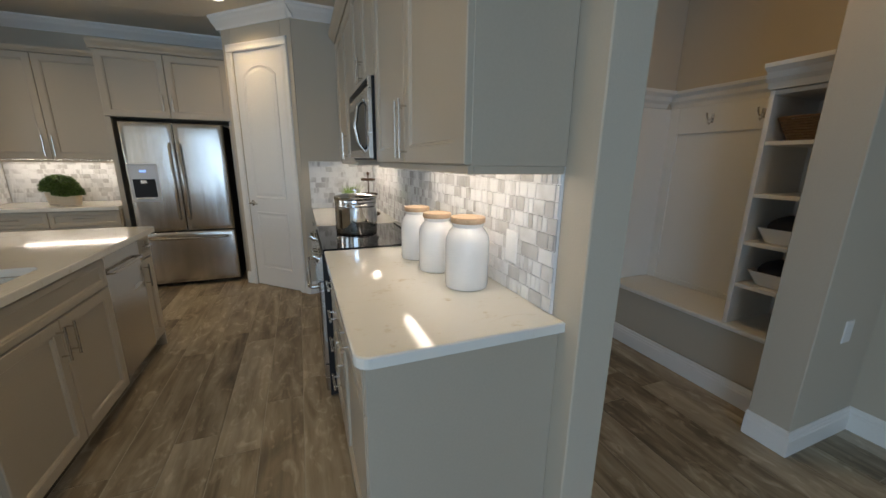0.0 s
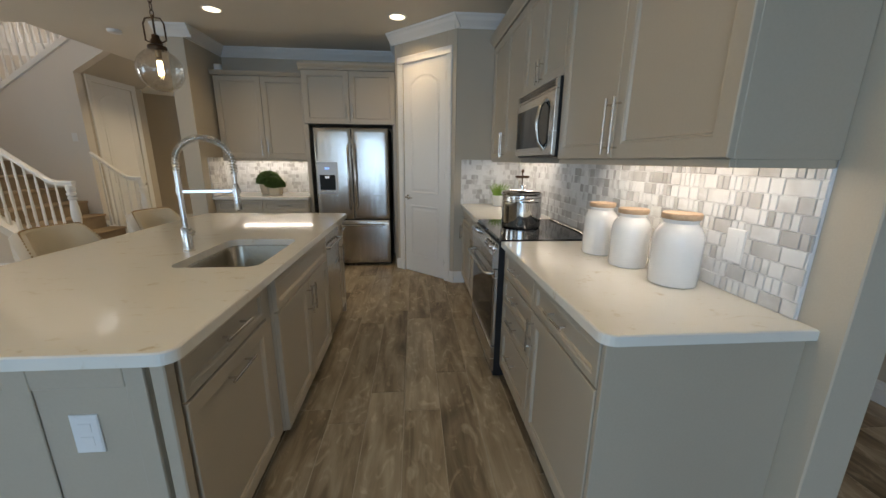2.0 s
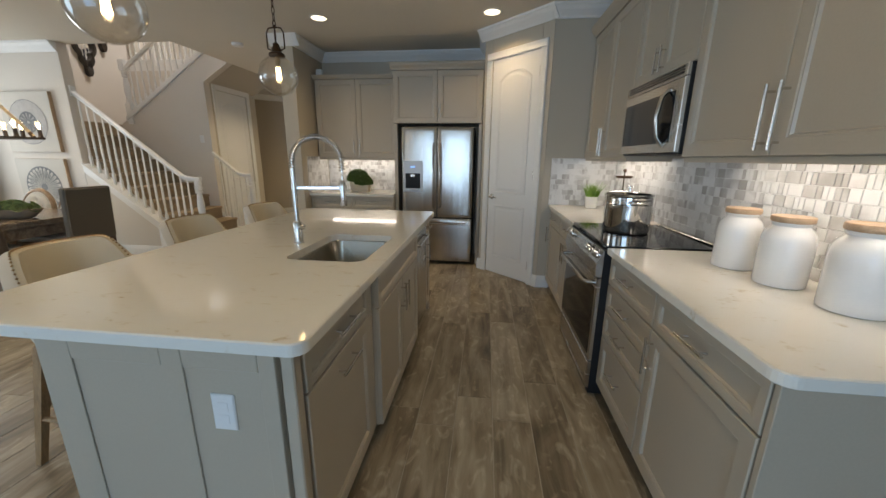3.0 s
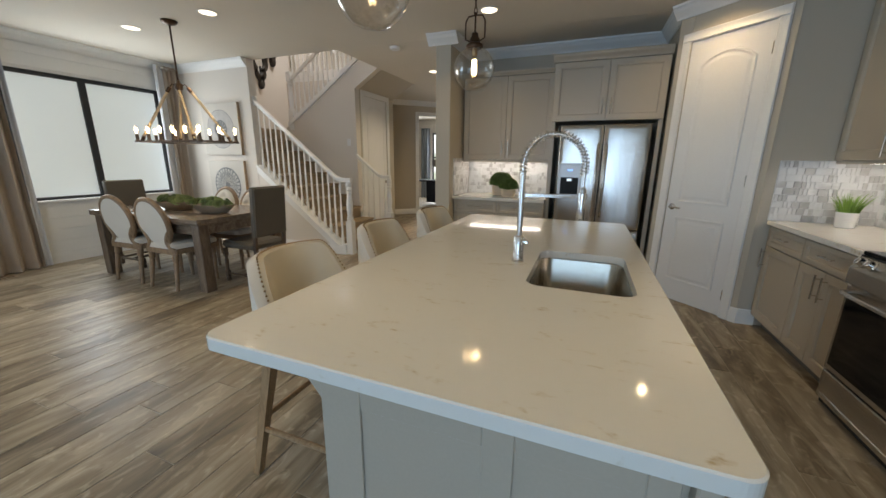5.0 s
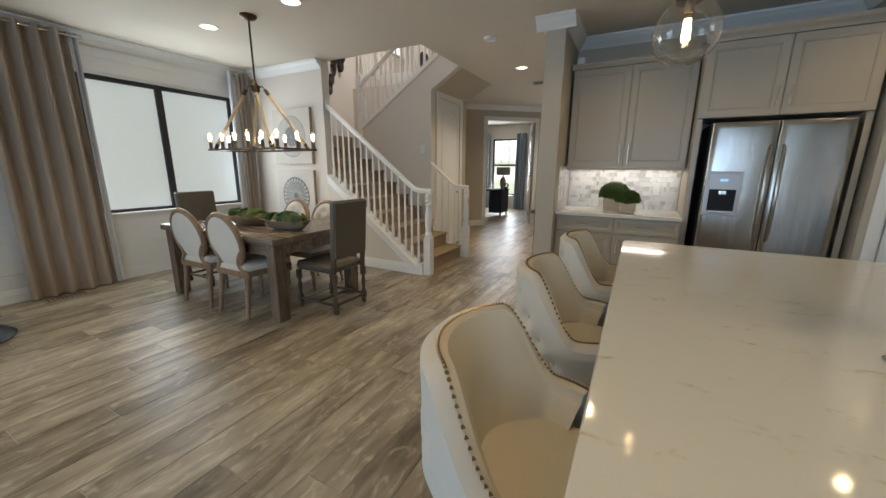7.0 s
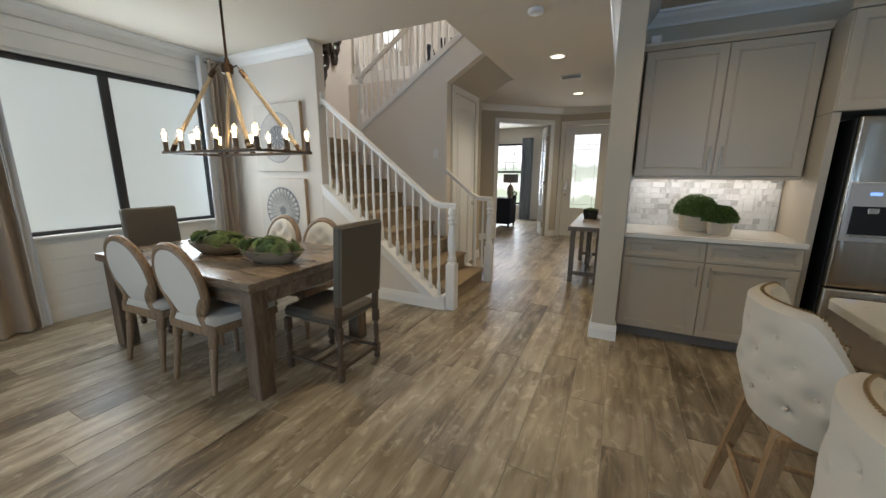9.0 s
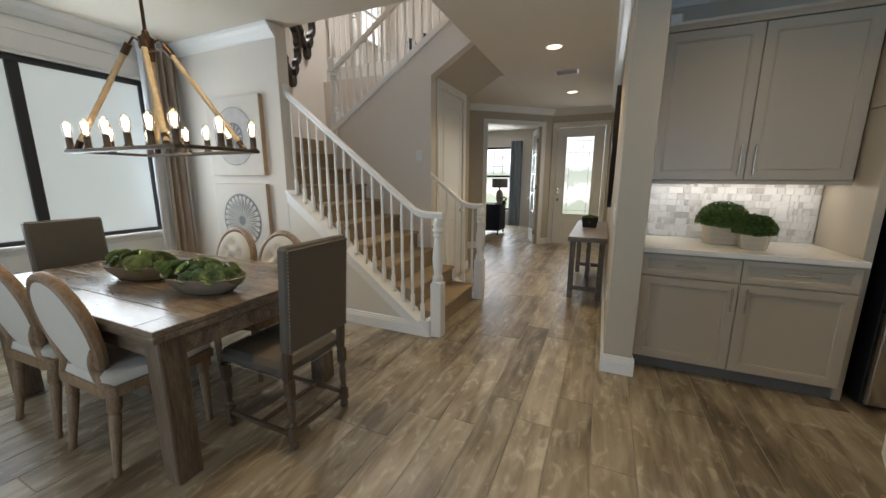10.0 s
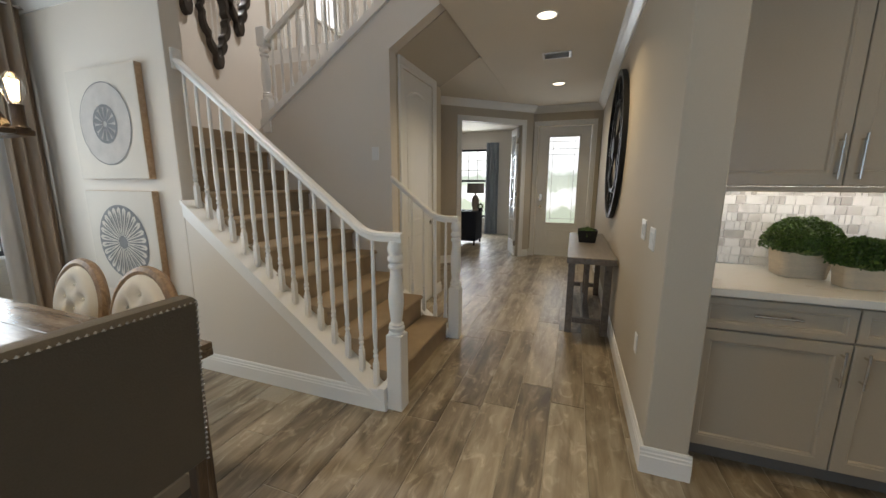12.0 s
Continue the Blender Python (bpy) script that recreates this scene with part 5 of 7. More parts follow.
part("case", box(B(), (-0.04, -0.03, 0), (0.04, 0.03, 0.08), 0.01), M["plastic_white"], t)

# boxwood planters
for x, y, r, h, w, seed in ((-2.352, 5.04, 0.150, 0.128, 0.215, 3), (-2.212, 4.86, 0.112, 0.098, 0.168, 4)):
    t = thing("planter", (x, y, CT + 0.0005), 0, "clipped boxwood ball in a whitewashed planter", "plant", "planters on the alcove counter")
    bm = B()
    rings(bm, [[(px, py, z) for px, py in rrect(-w / 2 * k, -w / 2 * k * 0.8, w / 2 * k, w / 2 * k * 0.8, 0.03)] for k, z in ((0.86, 0), (0.88, 0.003), (1.0, h), (0.94, h), (0.90, h - 0.02))])
    part("box", bm, M["planter"], t, "tapered whitewashed box")
    part("foliage", leafy_ball(B(), (0, 0, h + r * 0.20), r, 4600, 0.0145, 0.90, seed, -0.16), M["leaf"], t, "dense small green leaves")
    core = B()
    lathe(core, [(r * 0.6, h - 0.01), (r * 0.84, h + r * 0.1), (r * 0.78, h + r * 0.46), (r * 0.5, h + r * 0.78), (0.01, h + r * 0.90)], n=20)
    part("inner_foliage", core, M["leaf"], t, "", True)

# pendants over the island
for px, py in ((-2.03, 2.627), (-2.03, 1.44)):
    t = thing("pendant_lamp", (px, py, 1.918), 0, "bronze pendant lamp with clear glass globe and lit bulb", "pendant lamp", "pendants over the island")
    gp = []
    for i in range(23):
        a = math.pi * (1 - 0.885 * i / 22)
        gp.append((max(0.003, 0.129 * math.sin(a)), 0.129 * math.cos(a)))
    g = part("globe", lathe(B(), gp, n=36, caps=False), M["bulb_glass"], t, "clear glass globe", True)
    g.visible_shadow = False
    bm = B()
    lathe(bm, [(0.050, 0.119), (0.054, 0.130), (0.050, 0.142), (0.034, 0.150), (0.030, 0.175), (0.022, 0.185), (0.020, 0.205), (0.010, 0.210)], n=24)
    part("cap", bm, M["bronze"], t, "aged bronze cap", True)
    bm = B()
    for s in (-1, 1):
        tube(bm, [(0.03 * s, 0, 0.16), (0.062 * s, 0, 0.175), (0.062 * s, 0, 0.27), (0.045 * s, 0, 0.30), (0, 0, 0.305)], 0.005, 8)
    tube(bm, [(0, 0, 0.20), (0, 0, 0.32)], 0.006, 8)
    part("bracket", bm, M["bronze"], t)
    bm = B()
    for i in range(12):
        z = 0.325 + i * 0.042
        m = pose(0, 0, z, 0, 0, 90 * (i % 2))
        ringp = [m @ Vector((0.010 * math.cos(2 * math.pi * k / 12), 0, 0.026 * math.sin(2 * math.pi * k / 12))) for k in range(13)]
        tube(bm, ringp, 0.0028, 5, False)
    part("chain", bm, M["bronze"], t)
    part("canopy", lathe(B(), [(0.012, 0.790), (0.055, 0.812), (0.062, 0.830), (0.062, 0.8365)], n=24), M["bronze"], t, "", True)
    part("socket", lathe(B(), [(0.016, 0.075), (0.018, 0.08), (0.018, 0.127)], n=16), M["brass"], t, "", True)
    bu = part("bulb", lathe(B(), [(0.004, -0.045), (0.018, -0.03), (0.022, 0.0), (0.018, 0.05), (0.014, 0.075)], n=18), M["bulb_glass"], t, "", True)
    bu.visible_shadow = False
    bm = B()
    for k in range(6):
        a = 2 * math.pi * k / 6
        tube(bm, [(0.014 * math.cos(a), 0.014 * math.sin(a), -0.025), (0.011 * math.cos(a + 0.6), 0.011 * math.sin(a + 0.6), 0.055)], 0.0042, 5)
    part("filament", bm, M["filament"], bu, "glowing filament")

# recessed ceiling lights, the unseen mudroom addition and y 0.6 pair included
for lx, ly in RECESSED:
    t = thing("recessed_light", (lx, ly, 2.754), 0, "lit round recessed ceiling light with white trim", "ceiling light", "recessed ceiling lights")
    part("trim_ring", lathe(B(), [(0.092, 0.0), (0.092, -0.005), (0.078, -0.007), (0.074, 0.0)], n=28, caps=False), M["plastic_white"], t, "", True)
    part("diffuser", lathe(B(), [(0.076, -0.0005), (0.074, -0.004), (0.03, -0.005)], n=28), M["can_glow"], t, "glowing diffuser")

# ---- stair ----
RISE, RUN, X1 = 0.187, 0.246, -4.455
st = thing("staircase", (0, 0, 0), 0, "carpeted stair flight with white skirts and landing", "staircase", kind="structure")
for i in range(9):
    x0, x1 = X1 - RUN * (i + 1), X1 - RUN * i
    bm = B()
    y0, y1 = 4.60, (5.605 if x1 > -5.0 else 5.657)
    z1 = RISE * (i + 1)
    prof = [(x0 - 0.002, max(0.0, z1 - 0.36)), (x1 - 0.02, max(0.0, z1 - 0.36)), (x1 - 0.02, z1 - 0.035), (x1 - 0.004, z1 - 0.032), (x1 + 0.004, z1 - 0.018), (x1 - 0.003, z1 - 0.004), (x1 - 0.015, z1), (x0 - 0.002, z1)]
    prism(bm, prof, "y", y0, y1)
    part("step", bm, M["carpet"], st, "tan carpeted step")
part("landing", box(B(), (-7.583, 4.602, 1.60), (-6.672, 6.84, 1.87), 0.004), M["carpet"], st, "carpeted landing")
for i in range(8):
    x0 = -6.46 + 0.288 * i
    bm = B()
    z1 = 1.87 + RISE * (i + 1)
    if z1 < 3.1:
        box(bm, (x0, 5.784, z1 - 0.22), (x0 + 0.29, 6.838, z1), 0.01)
        part("step", bm, M["carpet"], st, "tan carpeted step")


def slope_bar(bm, x0, z0, x1, z1, y0, y1, h):
    """A sloping bar: h is its upright thickness below the line."""
    return prism(bm, [(x0, z0 - h), (x1, z1 - h), (x1, z1), (x0, z0)], "y", y0, y1)


def hand_rail(bm, pts, y, w=0.032, h=0.055):
    """A moulded rail through points (x, z of its top)."""
    sec = [(-0.6, -1), (0.6, -1), (0.75, -0.6), (1, -0.35), (0.9, -0.08), (0.5, 0), (-0.5, 0), (-0.9, -0.08), (-1, -0.35), (-0.75, -0.6)]
    return rings(bm, [[(x, y + a * w, z + b * h) for a, b in sec] for x, z in pts])


def baluster_mesh(h, name="baluster"):
    bm = B()
    s = 0.0155
    box(bm, (-s, -s, 0), (s, s, 0.165 * h), 0.002)
    b = 0.165 * h
    k = h - b
    prof = [(0.014, 0), (0.016, 0.02), (0.010, 0.035), (0.0165, 0.05), (0.0165, 0.06), (0.011, 0.075), (0.0165, 0.09), (0.0165, 0.10), (0.011, 0.115), (0.012, 0.14), (0.0155, 0.24), (0.0145, 0.45), (0.0115, 0.68), (0.010, 0.72), (0.014, 0.735), (0.010, 0.75), (0.0125, 0.78), (0.0105, 0.90), (0.009, 1.0)]
    lathe(bm, [(r, b + z * k) for r, z in prof], n=10)
    me = mesh_of(name, bm, M["trim"], True)
    return me


def newel(parent, at, base, top, w=0.05, label="turned white newel post"):
    ob = part("newel_post", box(B(), (-w, -w, 0), (w, w, base), 0.006), M["trim"], parent, label)
    ob.location = at
    k = top - base
    prof = [(0.048, 0), (0.050, 0.012), (0.040, 0.03), (0.048, 0.05), (0.048, 0.075), (0.038, 0.09), (0.045, 0.105), (0.034, 0.13), (0.036, 0.17), (0.044, 0.30), (0.046, 0.40), (0.041, 0.52), (0.032, 0.66), (0.030, 0.70), (0.043, 0.72), (0.043, 0.75), (0.030, 0.77), (0.046, 0.80), (0.046, 0.83), (0.034, 0.86), (0.044, 0.90), (0.044, 0.94), (0.034, 1.0)]
    part("turning", lathe(B(), [(r, base + z * k) for r, z in prof], n=18), M["trim"], ob, "", True)
    return ob


def cap1(x):
    return 0.20 + 0.775 * (-4.669 - x)


def rail1(x):
    return 1.126 + 0.770 * (-4.629 - x)


bl = thing("stair_railing", (0, 0, 0), 0, "white wooden stair railing with turned balusters", "railing", kind="structure")
bm = slope_bar(B(), -6.035, cap1(-6.035), -4.46, cap1(-4.46), 4.452, 4.622, 0.028)
part("cap", bm, M["trim"], bl)
part("stringer", slope_bar(B(), -6.032, cap1(-6.032) - 0.029, -4.46, cap1(-4.46) - 0.029, 4.462, 4.612, 0.085), M["trim"], bl)
part("plinth", box(B(), (-4.515, 4.455, 0), (-4.466, 4.615, 0.15), 0.003), M["trim"], bl)
pts = [(-6.02, rail1(-6.02)), (-4.70, rail1(-4.70)), (-4.63, 1.128), (-4.58, 1.108), (-4.53, 1.100), (-4.40, 1.100), (-4.365, 1.098)]
part("handrail", hand_rail(B(), pts, 4.535), M["trim"], bl, "", True)
nw = newel(bl, (-4.415, 4.535, 0), 0.49, 1.05)
bal = {}
for i in range(15):
    x = -5.965 + 0.1 * i
    z0 = cap1(x) - 0.002
    top = min(max(rail1(x), 1.10), 3) - 0.045
    key = round(top - z0, 2)
    if key not in bal:
        bal[key] = baluster_mesh(key)
    ob = new("baluster", bal[key])
    ob.parent, ob.location = bl, (x, 4.535, z0)
# wall rosette and trim on the wall end
part("rosette", box(B(), (-6.03, 4.50, 2.12), (-6.005, 4.57, 2.25), 0.006), M["trim"], bl)

b2 = thing("stair_railing", (0, 0, 0), 0, "short white stair railing beside the closet", "railing", kind="structure")
part("cap", slope_bar(B(), -5.018, cap1(-5.018) - 0.02, -4.46, cap1(-4.46) - 0.02, 5.607, 5.713, 0.028), M["trim"], b2)
part("stringer", prism(B(), [(-5.017, 0), (-4.50, 0), (-4.50, 0.018), (-5.017, cap1(-5.017) - 0.0495)], "y", 5.61, 5.71), M["trim"], b2)
pts = [(-5.018, 1.445), (-4.70, 1.19), (-4.63, 1.135), (-4.57, 1.108), (-4.52, 1.100), (-4.385, 1.100)]
part("handrail", hand_rail(B(), pts, 5.66), M["trim"], b2, "", True)
newel(b2, (-4.405, 5.655, 0), 0.47, 1.05)
for x in (-4.93, -4.82, -4.71, -4.60, -4.50):
    z0 = cap1(x) - 0.022
    top = np.interp(x, [p[0] for p in pts], [p[1] for p in pts]) - 0.045
    key = round(float(top - z0), 2)
    if key not in bal:
        bal[key] = baluster_mesh(key)
    ob = new("baluster", bal[key])
    ob.parent, ob.location = b2, (x, 5.66, z0)


def cap2(x):
    return 2.02 + 0.65 * (x + 6.42)


b3 = thing("stair_railing", (0, 0, 0), 0, "white railing on the upper stair flight", "railing", kind="structure")
part("cap", slope_bar(B(), -6.46, cap2(-6.46), -4.535, cap2(-4.535), 5.630, 5.75, 0.075), M["trim"], b3)
part("fascia", box(B(), (-4.538, 4.592, 2.757), (-4.515, 5.655, 3.06), 0.002), M["trim"], b3)
part("handrail", hand_rail(B(), [(-6.37, 2.75), (-4.60, 2.75 + 0.645 * 1.77)], 5.69), M["trim"], b3, "", True)
nu = newel(b3, (-6.40, 5.69, 1.87), 0.32, 0.88)
part("top_block", box(B(), (-0.05, -0.05, 0.81), (0.05, 0.05, 0.98), 0.01), M["trim"], nu)
key = 0.66
bal["up"] = baluster_mesh(0.68)
for i in range(16):
    x = -6.30 + 0.105 * i
    ob = new("baluster", bal["up"])
    ob.parent, ob.location = b3, (x, 5.69, cap2(x) - 0.005)
b4 = thing("balcony_railing", (0, 0, 0), 0, "white balcony railing of the upper storey", "railing", kind="structure")
part("curb", box(B(), (-7.58, 6.93, 2.95), (-4.60, 7.00, 3.16), 0.004), M["trim"], b4)
part("handrail", hand_rail(B(), [(-7.58, 4.02), (-4.60, 4.02)], 6.965), M["trim"], b4, "", True)
bal["top"] = baluster_mesh(0.82)
for i in range(28):
    ob = new("baluster", bal["top"])
    ob.parent, ob.location = b4, (-7.50 + 0.105 * i, 6.965, 3.158)
newel(b4, (-7.0, 6.965, 3.062), 0.40, 0.96)

# upper window frame and an armchair
uw = setting("window_2", box(B(), (-7.60, 7.98, 3.96), (-7.55, 8.82, 4.0), 0.004), M["trim"], "bright upper storey window with white frame", "window")
bm = B()
for lo, hi in [((8.0, 4.0), (8.05, 5.1)), ((8.75, 4.0), (8.8, 5.1)), ((8.05, 4.0), (8.75, 4.05)), ((8.05, 5.05), (8.75, 5.1)), ((8.05, 4.53), (8.75, 4.57))]:
    box(bm, (-7.70, *lo), (-7.65, *hi), 0.003)
part("window_frame", bm, M["trim"], uw)
ac = thing("armchair", (-6.05, 8.1, 3.06), 20, "dark upholstered armchair on the upper storey", "chair")
part("seat", box(B(), (-0.36, -0.36, 0.12), (0.36, 0.36, 0.44), 0.05), M["navy"], ac)
part("backrest", box(B(), (-0.36, 0.26, 0.442), (0.36, 0.42, 0.95), 0.05), M["navy"], ac)
for s in (-1, 1):
    part("armrest", box(B(), (s * 0.44 - 0.07, -0.36, 0.12), (s * 0.44 + 0.07, 0.40, 0.64), 0.04), M["navy"], ac)
    for y in (-0.3, 0.3):
        part("leg", box(B(), (s * 0.36 - 0.025, y - 0.025, 0), (s * 0.36 + 0.025, y + 0.025, 0.12), 0.004), M["dark_wood"], ac)

# interlocking scalloped mirrors by the landing
def ogee(k, wide=0.52, tall=0.88):
    """A tall lobed outline: steps and bows from the pointed foot to the pointed head, k its size."""
    half = [(0.0, -0.70), (0.075, -0.66), (0.095, -0.585), (0.085, -0.53), (0.165, -0.47), (0.215, -0.40), (0.205, -0.33), (0.300, -0.26), (0.345, -0.15), (0.325, -0.06), (0.385, 0.0)]
    right = half + [(y, -z) for y, z in half[-2::-1]]
    pts = right + [(-y, z) for y, z in right[-2:0:-1]]
    out, m = [], len(pts)
    for i in range(m):
        p0, p1, p2, p3 = (Vector(pts[(i + d) % m]) for d in (-1, 0, 1, 2))
        for t in (0, 0.25, 0.5, 0.75):
            out.append(0.5 * (2 * p1 + (p2 - p0) * t + (2 * p0 - 5 * p1 + 4 * p2 - p3) * t * t + (3 * p1 - p0 - 3 * p2 + p3) * t ** 3) * k)
    return [(p.x * wide, p.y * tall) for p in out]


for my, mz in ((6.14, 3.325), (6.475, 3.80), (5.81, 3.785)):
    wm = thing("wall_mirror", (-7.583, my, mz), 0, "tall narrow mirror with thick dark scalloped frame", "mirror", "mirrors on the landing wall")
    rings(bm := B(), [[(x, y, z) for y, z in ogee(k)] for x, k in ((0.0, 1.0), (0.070, 1.0), (0.080, 0.97), (0.078, 0.80), (0.060, 0.76), (0.010, 0.76))], True, False)
    part("frame", bm, M["dark_frame"], wm, "dark brown scalloped frame")
    rings(bm := B(), [[(x, y, z) for y, z in ogee(0.765)] for x in (0.010, 0.016)])
    part("glass", bm, M["mirror"], wm)

# ---- dining ----
TX0, TX1, TY0, TY1, TZ = -6.56, -4.77, 2.565, 3.655, 0.762
tb = thing("dining_table", ((TX0 + TX1) / 2, (TY0 + TY1) / 2, 0), 0, "weathered brown wooden dining table with square legs", "table")
hx, hy = (TX1 - TX0) / 2, (TY1 - TY0) / 2
top = part("tabletop", box(B(), (-hx, -hy, 0.705), (hx, hy, 0.735), 0.003), M["table_wood"], tb)
for s in (-1, 1):
    part("breadboard_end", box(B(), (s * hx - (0.14 if s > 0 else 0), -hy, 0.7352), (s * hx + (0.14 if s < 0 else 0), hy, TZ), 0.004), M["table_wood"], top)
pw = 2 * hy / 6
for i in range(6):
    part("plank", box(B(), (-hx + 0.142, -hy + pw * i + 0.001, 0.7352), (hx - 0.142, -hy + pw * (i + 1) - 0.001, TZ - 0.001), 0.003), M["table_wood"], top)
for s in (-1, 1):
    part("apron", box(B(), (-hx + 0.14, s * (hy - 0.06) - 0.012, 0.60), (hx - 0.14, s * (hy - 0.06) + 0.012, 0.7045), 0.002), M["table_wood"], tb)
    part("apron", box(B(), (s * (hx - 0.06) - 0.012, -hy + 0.14, 0.60), (s * (hx - 0.06) + 0.012, hy - 0.14, 0.7045), 0.002), M["table_wood"], tb)
    for q in (-1, 1):
        part("leg", box(B(), (s * (hx - 0.085) - 0.055, q * (hy - 0.085) - 0.055, 0), (s * (hx - 0.085) + 0.055, q * (hy - 0.085) + 0.055, 0.7045), 0.006), M["table_leg"], tb)


def ellipse_pts(a, b, n=32):
    return [(a * math.cos(2 * math.pi * i / n), b * math.sin(2 * math.pi * i / n)) for i in range(n)]


def turned_leg(at, h, top_r=0.029, mat="chair_wood", parent=None, lean=(0, 0)):
    bm = B()
    prof = [(0.017, 0), (0.019, 0.01), (0.016, 0.03), (0.026, h - 0.10), (0.021, h - 0.085), (top_r, h - 0.07), (top_r, h)]
    loops = []
    n = 12
    for r, z in prof:
        k = 1 - z / h
        loops.append([(at[0] + lean[0] * k + r * math.cos(2 * math.pi * i / n), at[1] + lean[1] * k + r * math.sin(2 * math.pi * i / n), z) for i in range(n)])
    rings(bm, loops)
    return part("leg", bm, M[mat], parent, "", True)


def oval_chair(at, rz, tufted, label):
    """Local: faces +y, back at -y."""
    t = thing("dining_chair", at, rz, label, "chair", "oval-back chairs at the table")
    # seat
    bm = B()
    out = [(-0.25, 0.24), (-0.27, 0.10), (-0.235, -0.20), (-0.20, -0.235), (0.20, -0.235), (0.235, -0.20), (0.27, 0.10), (0.25, 0.24), (0.15, 0.265), (-0.15, 0.265)][::-1]
    rings(bm, [[(x * k, y * k, z) for x, y in out] for k, z in ((0.96, 0.385), (1.0, 0.39), (1.0, 0.435), (0.98, 0.44))])
    part("seat_frame", bm, M["chair_wood"], t, "carved oak seat rail")
    bm = B()
    rings(bm, [[(x * k, y * k, z) for x, y in out] for k, z in ((0.95, 0.441), (0.97, 0.455), (0.95, 0.49), (0.86, 0.507), (0.5, 0.515))])
    part("seat", bm, M["white_linen"], t, "ivory linen seat cushion", True)
    for x in (-0.205, 0.205):
        turned_leg((x, 0.20), 0.386, parent=t)
        turned_leg((x * 0.92, -0.19), 0.386, parent=t, lean=(0.02 * (1 if x > 0 else -1), -0.05))
    # oval back, tilted
    tilt = pose(0, -0.235, 0.705, 10, 0, 0)
    a, b = 0.222, 0.245
    bm = B()
    n = 40
    loops = []
    for k in range(9):
        ph = 2 * math.pi * k / 8
        rr, d = 0.027 * math.cos(ph), 0.026 * math.sin(ph)
        loops.append([tilt @ Vector(((a + rr) * math.cos(2 * math.pi * i / n), d, (b + rr) * math.sin(2 * math.pi * i / n))) for i in range(n)])
    rings(bm, loops, False, False)
    bmesh.ops.remove_doubles(bm, verts=bm.verts, dist=1e-5)
    back = part("back_frame", bm, M["chair_wood"], t, "oval oak back frame", True)
    bm = B()
    loops = [[tilt @ Vector((x * k, -0.020 - d, z * k)) for x, z in ellipse_pts(a - 0.012, b - 0.012)] for k, d in ((1.0, -0.004), (1.0, 0.0), (0.9, 0.004), (0.5, 0.007))]
    rings(bm, loops)
    part("back_panel", bm, M["white_linen"], t, "ivory linen back panel", True)
    # cushion on the seat side, dimpled where tufted
    bm = B()
    rows = []
    m, nr = 32, 9
    dim = [(0.0, 0.0), (-0.085, 0.06), (0.085, 0.06), (0.0, 0.13), (-0.085, -0.075), (0.085, -0.075), (0.0, -0.14)]
    for j in range(nr + 1):
        k = 1 - j / (nr + 0.6)
        lp = []
        for i in range(m):
            ang = 2 * math.pi * i / m
            x, z = (a - 0.014) * k * math.cos(ang), (b - 0.014) * k * math.sin(ang)
            d = 0.018 + 0.034 * math.sqrt(max(0, 1 - k ** 4))
            if tufted:
                for px, pz in dim:
                    d -= 0.036 * math.exp(-((x - px) ** 2 + (z - pz) ** 2) / 0.0012)
            lp.append(tilt @ Vector((x, d, z)))
        rows.append(lp)
    rings(bm, rows, False, True)
    part("backrest", bm, M["white_linen"], t, "button-tufted ivory cushion" if tufted else "ivory linen cushion", True)
    if tufted:
        bm = B()
        for px, pz in dim:
            bmesh.ops.create_icosphere(bm, subdivisions=1, radius=0.009, matrix=tilt @ Matrix.Translation((px, 0.03, pz)))
        part("button", bm, M["white_linen"], t)
    for s in (-1, 1):
        bm = B()
        tube(bm, [(s * 0.205, -0.195, 0.395), (s * 0.185, -0.205, 0.440), (s * 0.152, -0.210, 0.478), (s * 0.138, -0.214, 0.512), (s * 0.146, -0.219, 0.548), (s * 0.172, -0.226, 0.590), (s * 0.200, -0.231, 0.630)], [0.031, 0.031, 0.030, 0.028, 0.027, 0.024, 0.018], 12)
        part("back_support", bm, M["chair_wood"], t, "", True)
    return t


for x, y, rz in ((-5.345, 2.755, 0), (-5.945, 2.755, 2)):
    oval_chair((x, y, 0), rz, False, "oval-back oak dining chair with ivory linen")
for x, y, rz in ((-5.42, 3.56, 180), (-5.95, 3.56, 178)):
    oval_chair((x, y, 0), rz, True, "oval-back oak chair with button-tufted ivory back")


